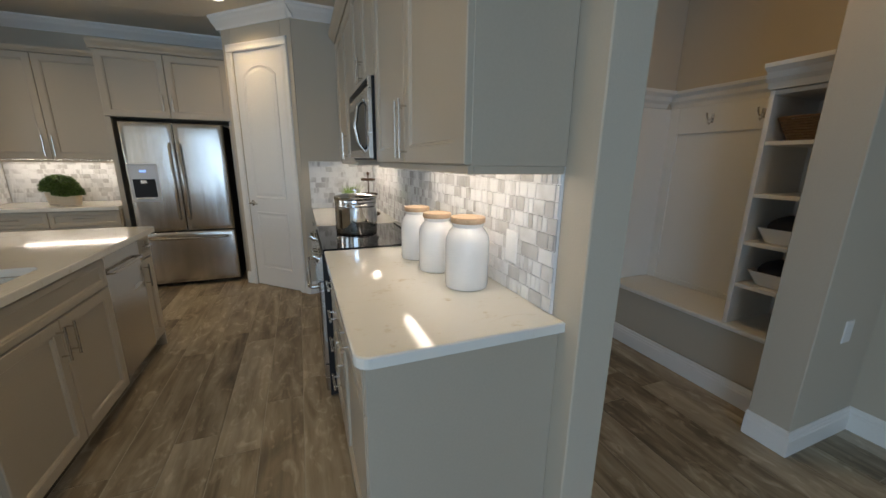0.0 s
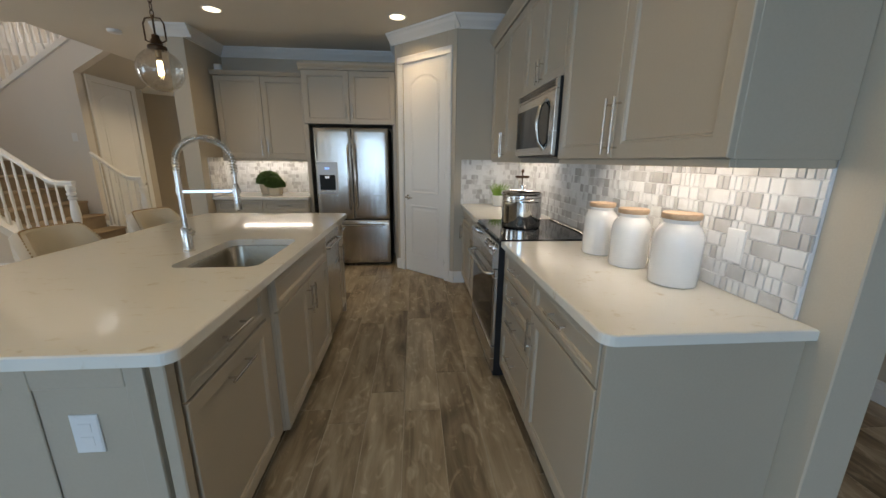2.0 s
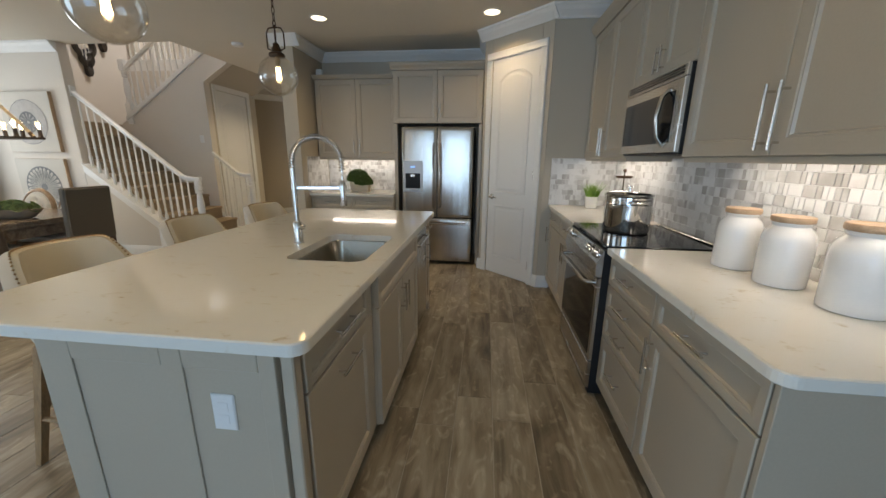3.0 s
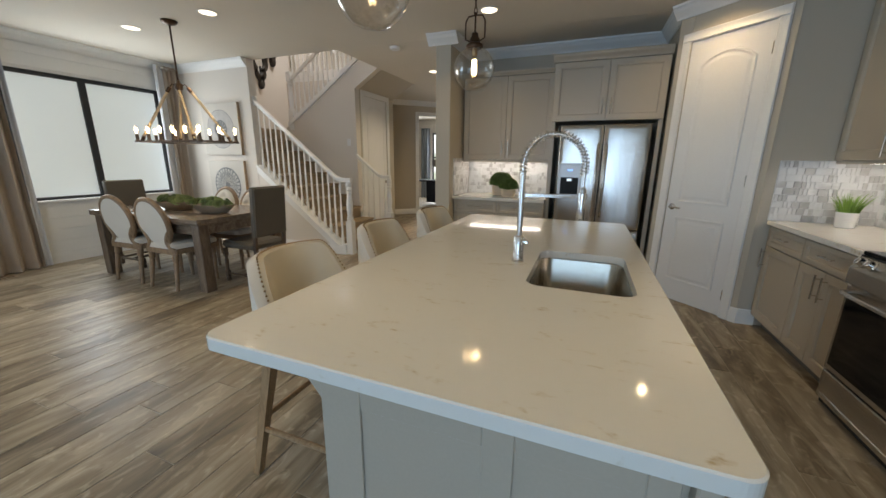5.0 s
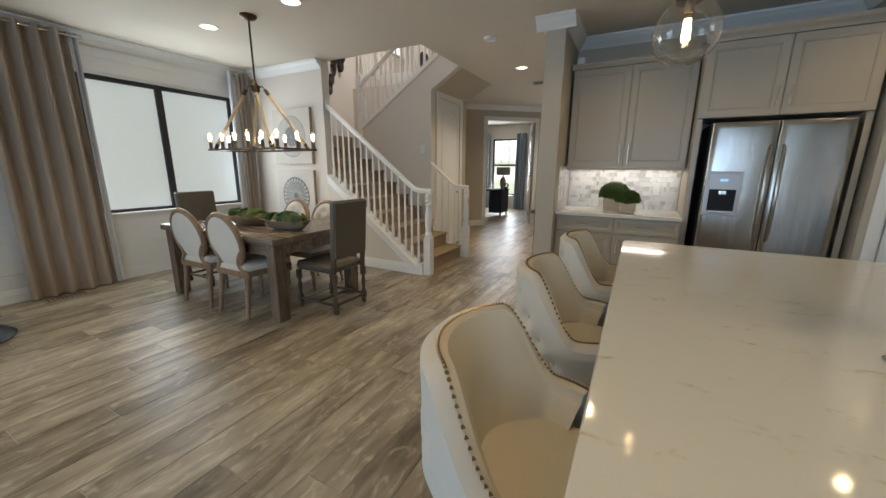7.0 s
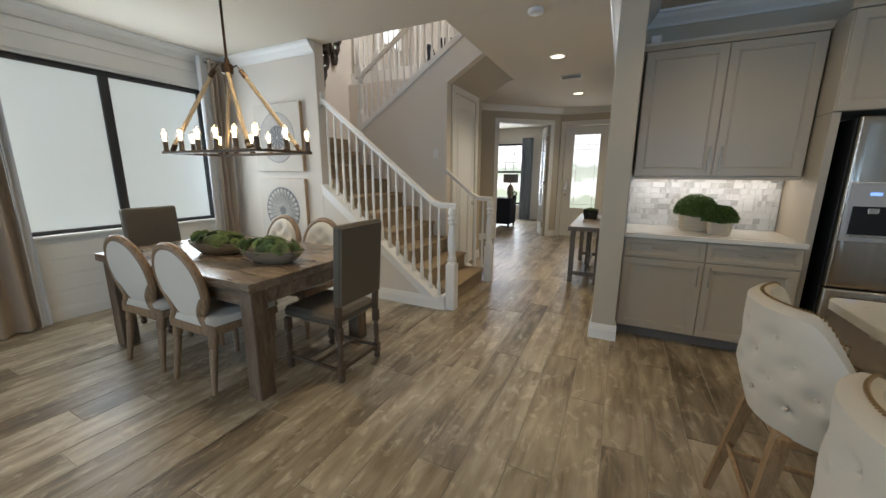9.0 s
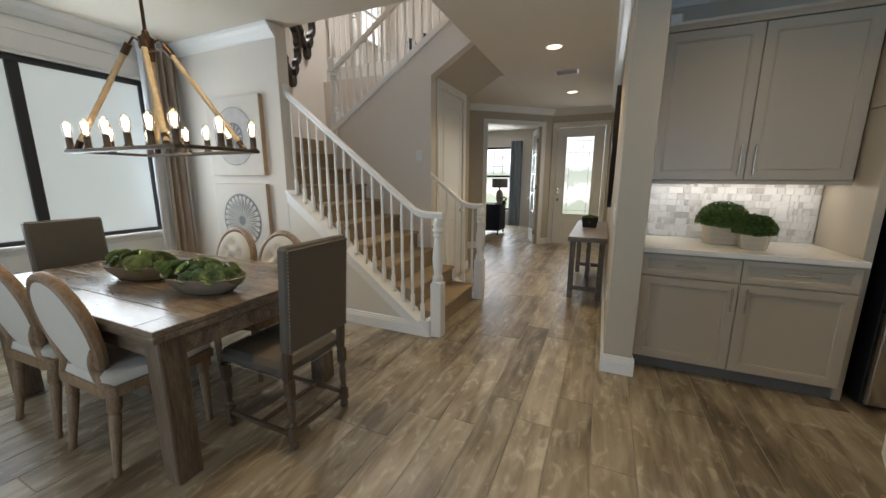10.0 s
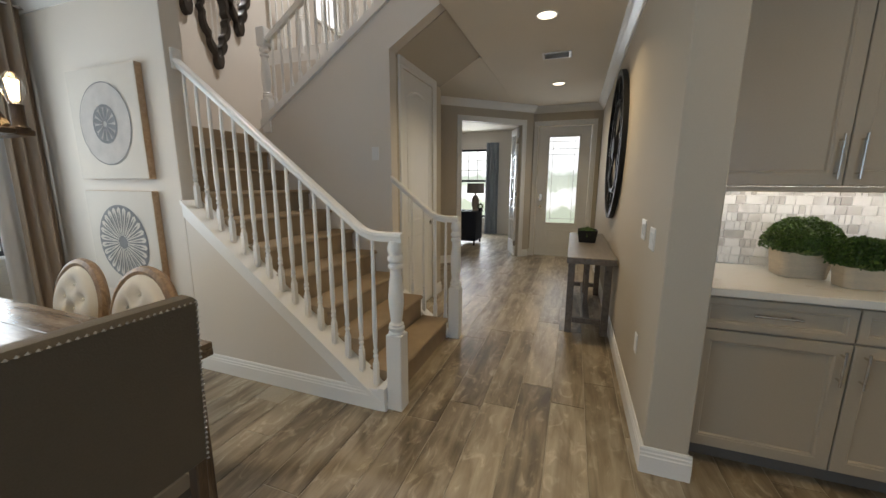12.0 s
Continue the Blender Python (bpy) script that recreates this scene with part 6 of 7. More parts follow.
def host_chair(at, rz):
    """Upright upholstered chair; local: faces +y."""
    t = thing("host_chair", at, rz, "taupe leather upright chair with nailhead trim", "chair", "upright chairs at the table ends")
    w = 0.217
    part("seat", box(B(), (-w, -0.205, 0.388), (w, 0.27, 0.470), 0.026), M["grey_cloth"], t)
    m = pose(0, -0.225, 0.50, 4, 0, 0)
    part("backrest", box(B(), (-w, -0.033, 0.035), (w, 0.033, 0.565), 0.014, m), M["grey_cloth"], t, "tall taupe leather back")
    for s in (-1, 1):
        part("back_post", box(B(), (s * 0.196 - 0.018, -0.020, -0.115), (s * 0.196 + 0.018, 0.020, 0.040), 0.004, m), M["dark_wood"], t, "dark oak back post")
    bm = B()
    nails = []
    for s in (-1, 1):
        for i in range(29):
            nails.append((m @ Vector((s * (w - 0.011), -0.0335, 0.045 + 0.0178 * i))))
    for i in range(28):
        nails.append(m @ Vector((-w + 0.013 + (2 * w - 0.026) / 27 * i, -0.0335, 0.552)))
    for s in (-1, 1):
        for i in range(26):
            nails.append(Vector((s * (w + 0.0005), -0.20 + 0.0178 * i, 0.396)))
    for i in range(28):
        nails.append(Vector((-w + 0.013 + (2 * w - 0.026) / 27 * i, -0.2055, 0.398)))
    for p in nails:
        vs = [bm.verts.new(p + 0.0055 * Vector(d)) for d in ((1, 0, 0), (-1, 0, 0), (0, 1, 0), (0, -1, 0), (0, 0, 1), (0, 0, -1))]
        for i in (0, 1):
            for j in (2, 3):
                for k in (4, 5):
                    bm.faces.new((vs[i], vs[j], vs[k]))
    part("nailhead_trim", bm, M["nickel"], t, "row of pale metal nailheads", True, "stuff")

    def block_leg(x, y, h):
        bm = B()
        box(bm, (x - 0.021, y - 0.021, 0.05), (x + 0.021, y + 0.021, 0.125), 0.004)
        box(bm, (x - 0.021, y - 0.021, h - 0.09), (x + 0.021, y + 0.021, h), 0.004)
        lathe(bm, [(0.016, 0.125), (0.021, 0.14), (0.014, 0.155), (0.020, 0.20), (0.021, 0.24), (0.014, h - 0.11), (0.020, h - 0.10), (0.016, h - 0.09)], (x, y, 0), 12)
        lathe(bm, [(0.014, 0), (0.024, 0.012), (0.024, 0.035), (0.014, 0.05)], (x, y, 0), 12)
        part("leg", bm, M["dark_wood"], t, "turned dark oak leg")
    for s in (-1, 1):
        block_leg(s * 0.205, 0.235, 0.384)
        block_leg(s * 0.196, -0.225, 0.387)
        part("stretcher", tube(B(), [(s * 0.205, -0.204, 0.09), (s * 0.205, 0.214, 0.09)], 0.014, 10), M["dark_wood"], t)
    part("stretcher", tube(B(), [(-0.203, 0.0, 0.09), (0.203, 0.0, 0.09)], 0.014, 10), M["dark_wood"], t)
    part("stretcher", tube(B(), [(-0.184, -0.225, 0.09), (0.184, -0.225, 0.09)], 0.014, 10), M["dark_wood"], t)
    return t


host_chair((-4.735, 3.178, 0), 90)
host_chair((-6.60, 3.11, 0), -90)

# bowls of succulents
for bx, by, rz, seed in ((-5.74, 3.03, 12, 1), (-5.13, 3.02, 8, 2)):
    t = thing("succulent_bowl", (bx, by, TZ + 0.001), rz, "long grey wooden bowl full of green succulents", "plant", "bowls on the dining table")
    bm = B()
    lathe(bm, [(0.13, 0), (0.15, 0.006), (0.205, 0.055), (0.232, 0.092), (0.226, 0.094), (0.20, 0.07)], n=36, sx=1.12, sy=0.62)
    part("bowl", bm, M["bowl"], t, "", True)
    rnd = random.Random(seed)
    for k in range(58):
        bm = B()
        a, q = rnd.uniform(0, 2 * math.pi), math.sqrt(rnd.uniform(0, 1))
        c = Vector((0.235 * q * math.cos(a), 0.125 * q * math.sin(a), 0.098 + 0.040 * (1 - q * q) + rnd.uniform(-0.014, 0.016)))
        nrm = (Vector((c.x * 1.6, c.y * 2.2, 0.22))).normalized()
        ux = nrm.orthogonal().normalized()
        uy = nrm.cross(ux)
        R = rnd.uniform(0.028, 0.052)
        c0 = bm.verts.new(c)
        for ringi, (rr, tilt_up, cnt) in enumerate(((1.0, 0.25, 8), (0.68, 0.65, 6), (0.38, 1.1, 4))):
            for i in range(cnt):
                an = 2 * math.pi * (i + 0.5 * ringi) / cnt + rnd.uniform(-0.15, 0.15)
                d = (math.cos(an) * ux + math.sin(an) * uy)
                sd2 = (-math.sin(an) * ux + math.cos(an) * uy)
                tip = c + (d + nrm * tilt_up).normalized() * R * rr
                mid = c + (d * 0.62 + nrm * (tilt_up * 0.5)) * R * rr
                w2 = R * rr * 0.46
                vs = [c0] + [bm.verts.new(p) for p in (mid - sd2 * w2 + nrm * 0.004, tip - d * R * 0.1 - sd2 * w2 * 0.6, tip, tip - d * R * 0.1 + sd2 * w2 * 0.6, mid + sd2 * w2 + nrm * 0.004)]
                mv = bm.verts.new(mid - nrm * 0.004)
                for u, v in ((0, 1), (1, 2), (2, 3), (3, 4), (4, 5), (5, 0)):
                    bm.faces.new((vs[u], vs[v], mv))
        part("rosette", bm, M["succulent"], t)

# chandelier
ch = thing("chandelier", (-5.565, 3.137, 1.515), 0, "rectangular bronze chandelier with rope arms and lit bulbs", "chandelier")
LX, LY = 0.53, 0.21
bm = B()
for s in (-1, 1):
    box(bm, (-LX, s * LY - 0.025, 0), (LX, s * LY + 0.025, 0.018), 0.003)
    box(bm, (s * LX - 0.025, -LY + 0.026, 0.0005), (s * LX + 0.025, LY - 0.026, 0.0175), 0.003)
part("frame", bm, M["dark_wood"], ch, "dark flat rectangular frame")
HUB = Vector((0, 0, 0.60))
part("stem", tube(B(), [(0, 0, 0.62), (0, 0, 1.21)], 0.009, 10), M["bronze"], ch)
part("canopy", lathe(B(), [(0.02, 1.195), (0.06, 1.21), (0.075, 1.226), (0.075, 1.239)], n=24), M["bronze"], ch, "", True)
part("hub", lathe(B(), [(0.02, 0.555), (0.038, 0.565), (0.038, 0.62), (0.02, 0.635), (0.014, 0.66)], n=16), M["bronze"], ch, "", True)
for s in (-1, 1):
    for q in (-1, 1):
        a = Vector((s * 0.065, q * 0.055, 0.585))
        b = Vector((s * (LX - 0.10), q * LY, 0.03))
        part("hook", tube(B(), [HUB + Vector((s * 0.02, q * 0.02, 0.0)), HUB + Vector((s * 0.045, q * 0.04, 0.02)), a], 0.006, 8), M["bronze"], ch)
        arm = part("rope_arm", tube(B(), [a.lerp(b, k / 30) for k in range(0, 31)], [0.0145 + 0.0018 * math.sin(k * 2.6) for k in range(31)], 10), M["rope"], ch, "jute rope arm", True)
        part("ferrule", tube(B(), [a.lerp(b, 0.0), a.lerp(b, 0.09)], 0.0185, 12), M["bronze"], arm)
        part("ferrule", tube(B(), [a.lerp(b, 0.93), b + Vector((0, 0, -0.012))], 0.0175, 12), M["bronze"], arm)
cup_me = mesh_of("candle_cup", lathe(B(), [(0.022, 0.018), (0.024, 0.022), (0.017, 0.03), (0.0165, 0.085), (0.019, 0.088)], n=14), M["dark_wood"], True)
bulb_me = mesh_of("bulb", lathe(B(), [(0.013, 0.088), (0.015, 0.097), (0.024, 0.122), (0.0255, 0.140), (0.020, 0.165), (0.008, 0.182), (0.002, 0.184)], n=16), M["bulb_glass"], True)
bm = B()
for k in range(6):
    a = 2 * math.pi * k / 6
    tube(bm, [(0.006 * math.cos(a), 0.006 * math.sin(a), 0.102), (0.012 * math.cos(a + 0.3), 0.012 * math.sin(a + 0.3), 0.160)], 0.0042, 5)
fil_me = mesh_of("filament", bm, M["filament"])
spots = [(-LX + 0.02 + i * (2 * LX - 0.04) / 5, s * LY) for s in (-1, 1) for i in range(6)] + [(s * LX, 0) for s in (-1, 1)]
for x, y in spots:
    c = new("candle_cup", cup_me)
    c.parent, c.location = ch, (x, y, 0)
    b = new("bulb", bulb_me)
    b.parent, b.visible_shadow = c, False
    f = new("filament", fil_me)
    f.parent = c


# curtains
def curtain(y0, y1, folds, amp, x, mat, z0=0.012, z1=2.70, flare=1.1, ph=0.0):
    bm = B()
    n, m = folds * 12, 10
    rows_f, rows_b = [], []
    for j in range(m + 1):
        k = j / m
        z = z1 + (z0 - z1) * k
        f = 1 + (flare - 1) * k
        yc = (y0 + y1) / 2
        lpf, lpb = [], []
        for i in range(n + 1):
            u = i / n
            y = yc + (u - 0.5) * (y1 - y0) * f
            xx = x + amp * (1 - 0.25 * k) * math.sin(2 * math.pi * folds * u + ph + 0.5 * k * math.sin(5 * u)) + 0.012 * math.sin(9 * u + 3 * k)
            lpf.append((xx, y, z))
            lpb.append((xx - 0.004, y, z))
        rows_f.append(lpf + lpb[::-1])
    rings(bm, rows_f)
    return bm


cu = thing("curtain", (0, 0, 0), 0, "floor-length taupe curtain with pale edge on rod", "curtain", "dining curtains")
part("panel", curtain(1.76, 2.43, 5, 0.058, -7.475, None, flare=1.08), M["curtain"], cu, "taupe fabric", True)
part("sheer_edge", curtain(2.445, 2.50, 1, 0.03, -7.485, None, flare=1.3, ph=1.0), M["sheer"], cu, "pale sheer edge", True)
cu2 = thing("curtain", (0, 0, 0), 0, "gathered taupe curtain with pale edge beside the pictures", "curtain", "dining curtains")
part("panel", curtain(4.215, 4.43, 3, 0.045, -7.49, None, flare=1.05), M["curtain"], cu2, "taupe fabric", True)
part("sheer_edge", curtain(4.10, 4.215, 1, 0.03, -7.495, None, flare=1.2), M["sheer"], cu2, "pale sheer edge", True)
for y0, y1, s in ((1.60, 2.49, 1), (4.24, 4.455, -1)):
    t = thing("curtain_rod", (-7.475, (y0 + y1) / 2, 2.665), 0, "short satin metal curtain rod with ball finial", "curtain rod")
    h = (y1 - y0) / 2
    part("rod", tube(B(), [(0, -h, 0), (0, h, 0)], 0.0125, 12), M["nickel"], t, "", True)
    e2 = h if s > 0 else -h
    bm = B()
    bmesh.ops.create_uvsphere(bm, u_segments=16, v_segments=10, radius=0.034, matrix=Matrix.Translation((0, e2 + s * 0.03, 0)))
    lathe(bm, [(0.018, -0.01), (0.018, 0.01)], (0, e2, 0), 12)
    part("finial", bm, M["nickel"], t, "", True)
    part("bracket", tube(B(), [(-0.108, e2 - s * 0.05, -0.01), (-0.02, e2 - s * 0.05, -0.014), (0, e2 - s * 0.05, -0.012)], 0.008, 8), M["nickel"], t)

# pictures
for zc, seed, label in ((1.785, 1, "pale canvas picture with faded circular motif"), (0.93, 2, "pale canvas picture with dark radial fan motif")):
    t = thing("picture", (-6.645, 4.468, zc), 0, label, "picture", "pictures on the dining wall")
    part("frame", box(B(), (-0.385, -0.045, -0.385), (0.385, 0, 0.385), 0.003), M["cork"], t, "pale wooden box edge")
    cv = part("canvas", box(B(), (-0.383, -0.0485, -0.383), (0.383, -0.0455, 0.383), 0.001), M["canvas"], t)
    bm = B()
    y = -0.0535
    if seed == 1:
        rings(bm, [[(r * math.cos(2 * math.pi * i / 48), y, r * math.sin(2 * math.pi * i / 48)) for i in range(48)] for r in (0.285, 0.278)], False, False)
        rings(bm, [[(r * math.cos(2 * math.pi * i / 48), y, r * math.sin(2 * math.pi * i / 48)) for i in range(48)] for r in (0.135, 0.115)], False, False)
        part("pale_disc", rings(B(), [[(r * math.cos(2 * math.pi * i / 48), -0.051, r * math.sin(2 * math.pi * i / 48)) for i in range(48)] for r in (0.278, 0.1)], False, True), M["ink_pale"], cv)
        n, r0, r1, w0, w1 = 12, 0.02, 0.118, 0.006, 0.020
    else:
        part("motif_disc", rings(B(), [[(r * math.cos(2 * math.pi * i / 60), -0.051, r * math.sin(2 * math.pi * i / 60)) for i in range(60)] for r in (0.282, 0.1)], False, True), M["ink"], cv, "grey painted disc")
        n, r0, r1, w0, w1 = 26, 0.05, 0.268, 0.003, 0.020
    if seed == 1:
        part("motif_ring", bm, M["ink"], cv, "grey painted ring")
    else:
        bm.free()
    for i in range(n):
        a = 2 * math.pi * (i + 0.5) / n
        c, s = math.cos(a), math.sin(a)
        bm = B()
        bm.faces.new([bm.verts.new((r * c - w * s, y, r * s + w * c)) for r, w in ((r0, -w0), (r1 * 0.93, -w1), (r1, 0), (r1 * 0.93, w1), (r0, w0))])
        part("petal", bm, M["ink" if seed == 1 else "canvas"], cv)
        if seed == 2:
            bm = B()
            bm.faces.new([bm.verts.new((r * c - w * s, y - 0.002, r * s + w * c)) for r, w in ((0.10, 0.0), (0.20, -0.007), (0.245, 0), (0.20, 0.007))])
            part("petal_core", bm, M["ink"], cv)

# ---- stools at the island ----
def bar_stool(at):
    """Tub-backed stool; local: faces +x, back to -x."""
    t = thing("bar_stool", at, 0, "cream linen tub-back bar stool with tufted outer back", "bar stool", "bar stools at the island")
    R, D = 0.268, 0.235
    sh = []
    n = 60
    span = radians(118)
    angs = [math.pi - span + 2 * span * i / n for i in range(n + 1)]

    def rim(a):
        k = abs(a - math.pi) / span
        u = min(1.0, max(0.0, (k - 0.40) / 0.40))
        return 0.965 - 0.215 * u * u * (3 - 2 * u)

    def ring_pt(a, r, z):
        return Vector((D * r / R * math.cos(a) * 1.05, r * math.sin(a), z))
    tufts = [(math.pi + da, z) for row, z in enumerate((0.88, 0.81, 0.74, 0.67)) for da in [radians(x) for x in ((-75, -45, -15, 15, 45, 75) if row % 2 else (-60, -30, 0, 30, 60))]
             if z < rim(math.pi + da) - 0.05]

    def outer(a, z):
        r = R - 0.055 * max(0, (0.72 - z) / 0.16) + 0.008
        for ta, tz in tufts:
            r -= 0.026 * math.exp(-(((a - ta) * R) ** 2 + (z - tz) ** 2) / 0.0006)
        return r
    bm = B()
    rows = []
    m = 26
    for j in range(m + 1):
        rows.append([ring_pt(a, outer(a, 0.57 + (rim(a) - 0.57) * j / m), 0.57 + (rim(a) - 0.57) * j / m) for a in angs])
    rows.append([ring_pt(a, R - 0.010, rim(a) + 0.016) for a in angs])
    rows.append([ring_pt(a, R - 0.030, rim(a) + 0.020) for a in angs])
    rings(bm, rows, False, False, False)
    back = part("outer_back", bm, M["stool_linen"], t, "button-tufted linen outer back", True)
    bm = B()
    rows = [[ring_pt(a, R - 0.030, rim(a) + 0.020) for a in angs], [ring_pt(a, R - 0.055, rim(a) + 0.012) for a in angs]]
    for j in range(m + 1):
        z = [rim(a) - 0.01 + (0.60 - rim(a)) * j / m for a in angs]
        rows.append([ring_pt(a, R - 0.062 - 0.10 * (j / m) ** 0.8, z[i]) for i, a in enumerate(angs)])
    rings(bm, rows, False, False, False)
    part("inner_back", bm, M["linen"], t, "smooth cream inner back", True)
    bm = B()
    for i in range(0, 97):
        a = math.pi - span + 2 * span * i / 96
        p = ring_pt(a, R - 0.032, rim(a) + 0.0205)
        vs = [bm.verts.new(p + 0.0062 * Vector(d)) for d in ((1, 0, 0), (-1, 0, 0), (0, 1, 0), (0, -1, 0), (0, 0, 1), (0, 0, -1))]
        for u in (0, 1):
            for v in (2, 3):
                for w in (4, 5):
                    bm.faces.new((vs[u], vs[v], vs[w]))
    part("nailhead_trim", bm, M["brass"], t, "row of dark brass nailheads", True, "stuff")
    bm = B()
    sp = [ring_pt(a, R - 0.07, 0) for a in angs] + [Vector((0.19, -0.17, 0)), Vector((0.235, -0.06, 0)), Vector((0.235, 0.06, 0)), Vector((0.19, 0.17, 0))]
    rings(bm, [[(p.x * k, p.y * k, z) for p in sp] for k, z in ((0.90, 0.575), (1.0, 0.585), (1.0, 0.655), (0.95, 0.675), (0.6, 0.685))])
    part("seat", bm, M["linen"], t, "", True)
    for ta, tz in tufts:
        bm = B()
        bmesh.ops.create_icosphere(bm, subdivisions=1, radius=0.009, matrix=Matrix.Translation(ring_pt(ta, R - 0.016, tz)))
        part("button", bm, M["stool_linen"], back)
    part("seat_base", box(B(), (-0.17, -0.18, 0.535), (0.18, 0.18, 0.574), 0.01), M["stool_wood"], t)
    feet = [(sx, sy) for sx in (-1, 1) for sy in (-1, 1)]
    for sx, sy in feet:
        bm = B()
        rings(bm, [[(sx * c + dx * w, sy * c2 + dy * w, z) for dx, dy in ((-1, -1), (1, -1), (1, 1), (-1, 1))] for c, c2, w, z in ((0.225, 0.225, 0.014, 0), (0.15, 0.155, 0.022, 0.56))])
        part("leg", bm, M["stool_wood"], t, "tapered oak leg")
    for s in (-1, 1):
        part("stretcher", tube(B(), [(-0.20, s * 0.20, 0.22), (0.20, s * 0.20, 0.22)], 0.012, 8), M["stool_wood"], t)
        part("stretcher", tube(B(), [(s * 0.19, -0.19, 0.27), (s * 0.19, 0.19, 0.27)], 0.012, 8), M["stool_wood"], t)
    return t


s1 = bar_stool((-2.300, 1.40, 0))
copy_thing(s1, pose(-2.295, 2.12, 0, 0, 0, 3))
copy_thing(s1, pose(-2.255, 2.84, 0, 0, 0, -2))

# ---- hall ----
cs = thing("console_table", (-3.285, 6.80, 0), 0, "narrow grey-brown wooden console table in the hall", "table")
part("tabletop", box(B(), (-0.20, -0.86, 0.70), (0.20, 0.86, 0.755), 0.004), M["grey_wood"], cs)
for s in (-1, 1):
    for q in (-1, 1):
        part("leg", box(B(), (q * 0.155 - 0.03, s * 0.66 - 0.03, 0), (q * 0.155 + 0.03, s * 0.66 + 0.03, 0.6995), 0.004), M["grey_wood"], cs)
    part("stretcher", box(B(), (-0.124, s * 0.66 - 0.02, 0.10), (0.124, s * 0.66 + 0.02, 0.15), 0.003), M["grey_wood"], cs)
part("stretcher", box(B(), (-0.03, -0.639, 0.105), (0.03, 0.639, 0.145), 0.003), M["grey_wood"], cs)
for s in (-1, 1):
    part("brace", box(B(), (-0.02, s * 0.22 - 0.02, 0.146), (0.02, s * 0.22 + 0.02, 0.6995), 0.003), M["grey_wood"], cs)
t = thing("box_planter", (-3.30, 6.90, 0.756), 0, "dark metal box planter with a dark moss ball", "plant")
bm = B()
rings(bm, [[(x * k, y * k, z) for x, y in ((-0.10, -0.10), (0.10, -0.10), (0.10, 0.10), (-0.10, 0.10))] for k, z in ((0.82, 0), (1.0, 0.13), (0.93, 0.13), (0.86, 0.10))])
part("box", bm, M["black"], t)
part("moss", leafy_ball(B(), (0, 0, 0.085), 0.090, 900, 0.014, 0.75, 8, -0.2), M["leaf"], t)
bm = B()
bmesh.ops.create_icosphere(bm, subdivisions=2, radius=0.070, matrix=Matrix.Translation((0, 0, 0.085)))
part("moss_core", bm, M["leaf"], t)

ck = thing("wall_clock", (-3.071, 6.93, 1.75), 0, "huge black open-work wall clock in the hall", "clock")


def ring_tube(r, w, d, x, n=72):
    bm = B()
    rings(bm, [[(x + dx, rr * math.cos(2 * math.pi * i / n), rr * math.sin(2 * math.pi * i / n)) for i in range(n)] for dx, rr in ((0, r), (-d, r), (-d, r - w), (0, r - w), (0, r))], False, False)
    return bm


part("outer_ring", ring_tube(0.73, 0.05, 0.045, -0.002), M["black"], ck)
part("inner_ring", ring_tube(0.46, 0.035, 0.03, -0.004), M["black"], ck)
part("hub", lathe(B(), [(0.12, 0), (0.12, 0.04), (0.02, 0.05)], n=24), M["black"], ck).matrix_basis = pose(-0.004, 0, 0, 0, -90, 0)
for i in range(12):
    a = math.pi * i / 6
    m = Matrix.Rotation(a, 4, "X")
    bm = B()
    for off in ((-0.02, 0.02) if i % 3 else (-0.035, 0.0, 0.035)):
        box(bm, (-0.03, off - 0.008, 0.465), (-0.008, off + 0.008, 0.675), 0.002, m)
    part("numeral", bm, M["black"], ck, "black bar numeral")
for a, ln in ((0.6, 0.40), (2.5, 0.28)):
    part("pointer", box(B(), (-0.05, -0.012, 0), (-0.042, 0.012, ln), 0.002, Matrix.Rotation(a, 4, "X")), M["black"], ck)
for i in range(4):
    part("spoke", box(B(), (-0.028, -0.008, 0.118), (-0.010, 0.008, 0.43), 0.002, Matrix.Rotation(math.pi / 4 + i * math.pi / 2, 4, "X")), M["black"], ck)

t = thing("ceiling_vent", (-3.735, 7.09, 2.7545), 0, "white slatted ceiling vent in the hall", "vent")
bm = B()
for lo, hi in (((-0.15, -0.10), (0.15, -0.075)), ((-0.15, 0.075), (0.15, 0.10)), ((-0.15, -0.075), (-0.125, 0.075)), ((0.125, -0.075), (0.15, 0.075))):
    box(bm, (*lo, -0.010), (*hi, 0), 0.002)
part("frame", bm, M["plastic_white"], t)
part("backing", box(B(), (-0.125, -0.075, -0.002), (0.125, 0.075, 0), 0.0005), M["kick"], t)
for i in range(6):
    part("slat", box(B(), (-0.125, -0.012, -0.001), (0.125, 0.012, 0.001), 0.0005, pose(0, -0.062 + 0.025 * i, -0.009, 35, 0, 0)), M["plastic_white"], t)
t = thing("smoke_detector", (-3.74, 4.73, 2.7545), 0, "round white smoke detector on the ceiling", "smoke detector")
part("case", lathe(B(), [(0.05, -0.034), (0.062, -0.028), (0.068, -0.012), (0.068, 0)], n=28), M["plastic_white"], t, "", True)

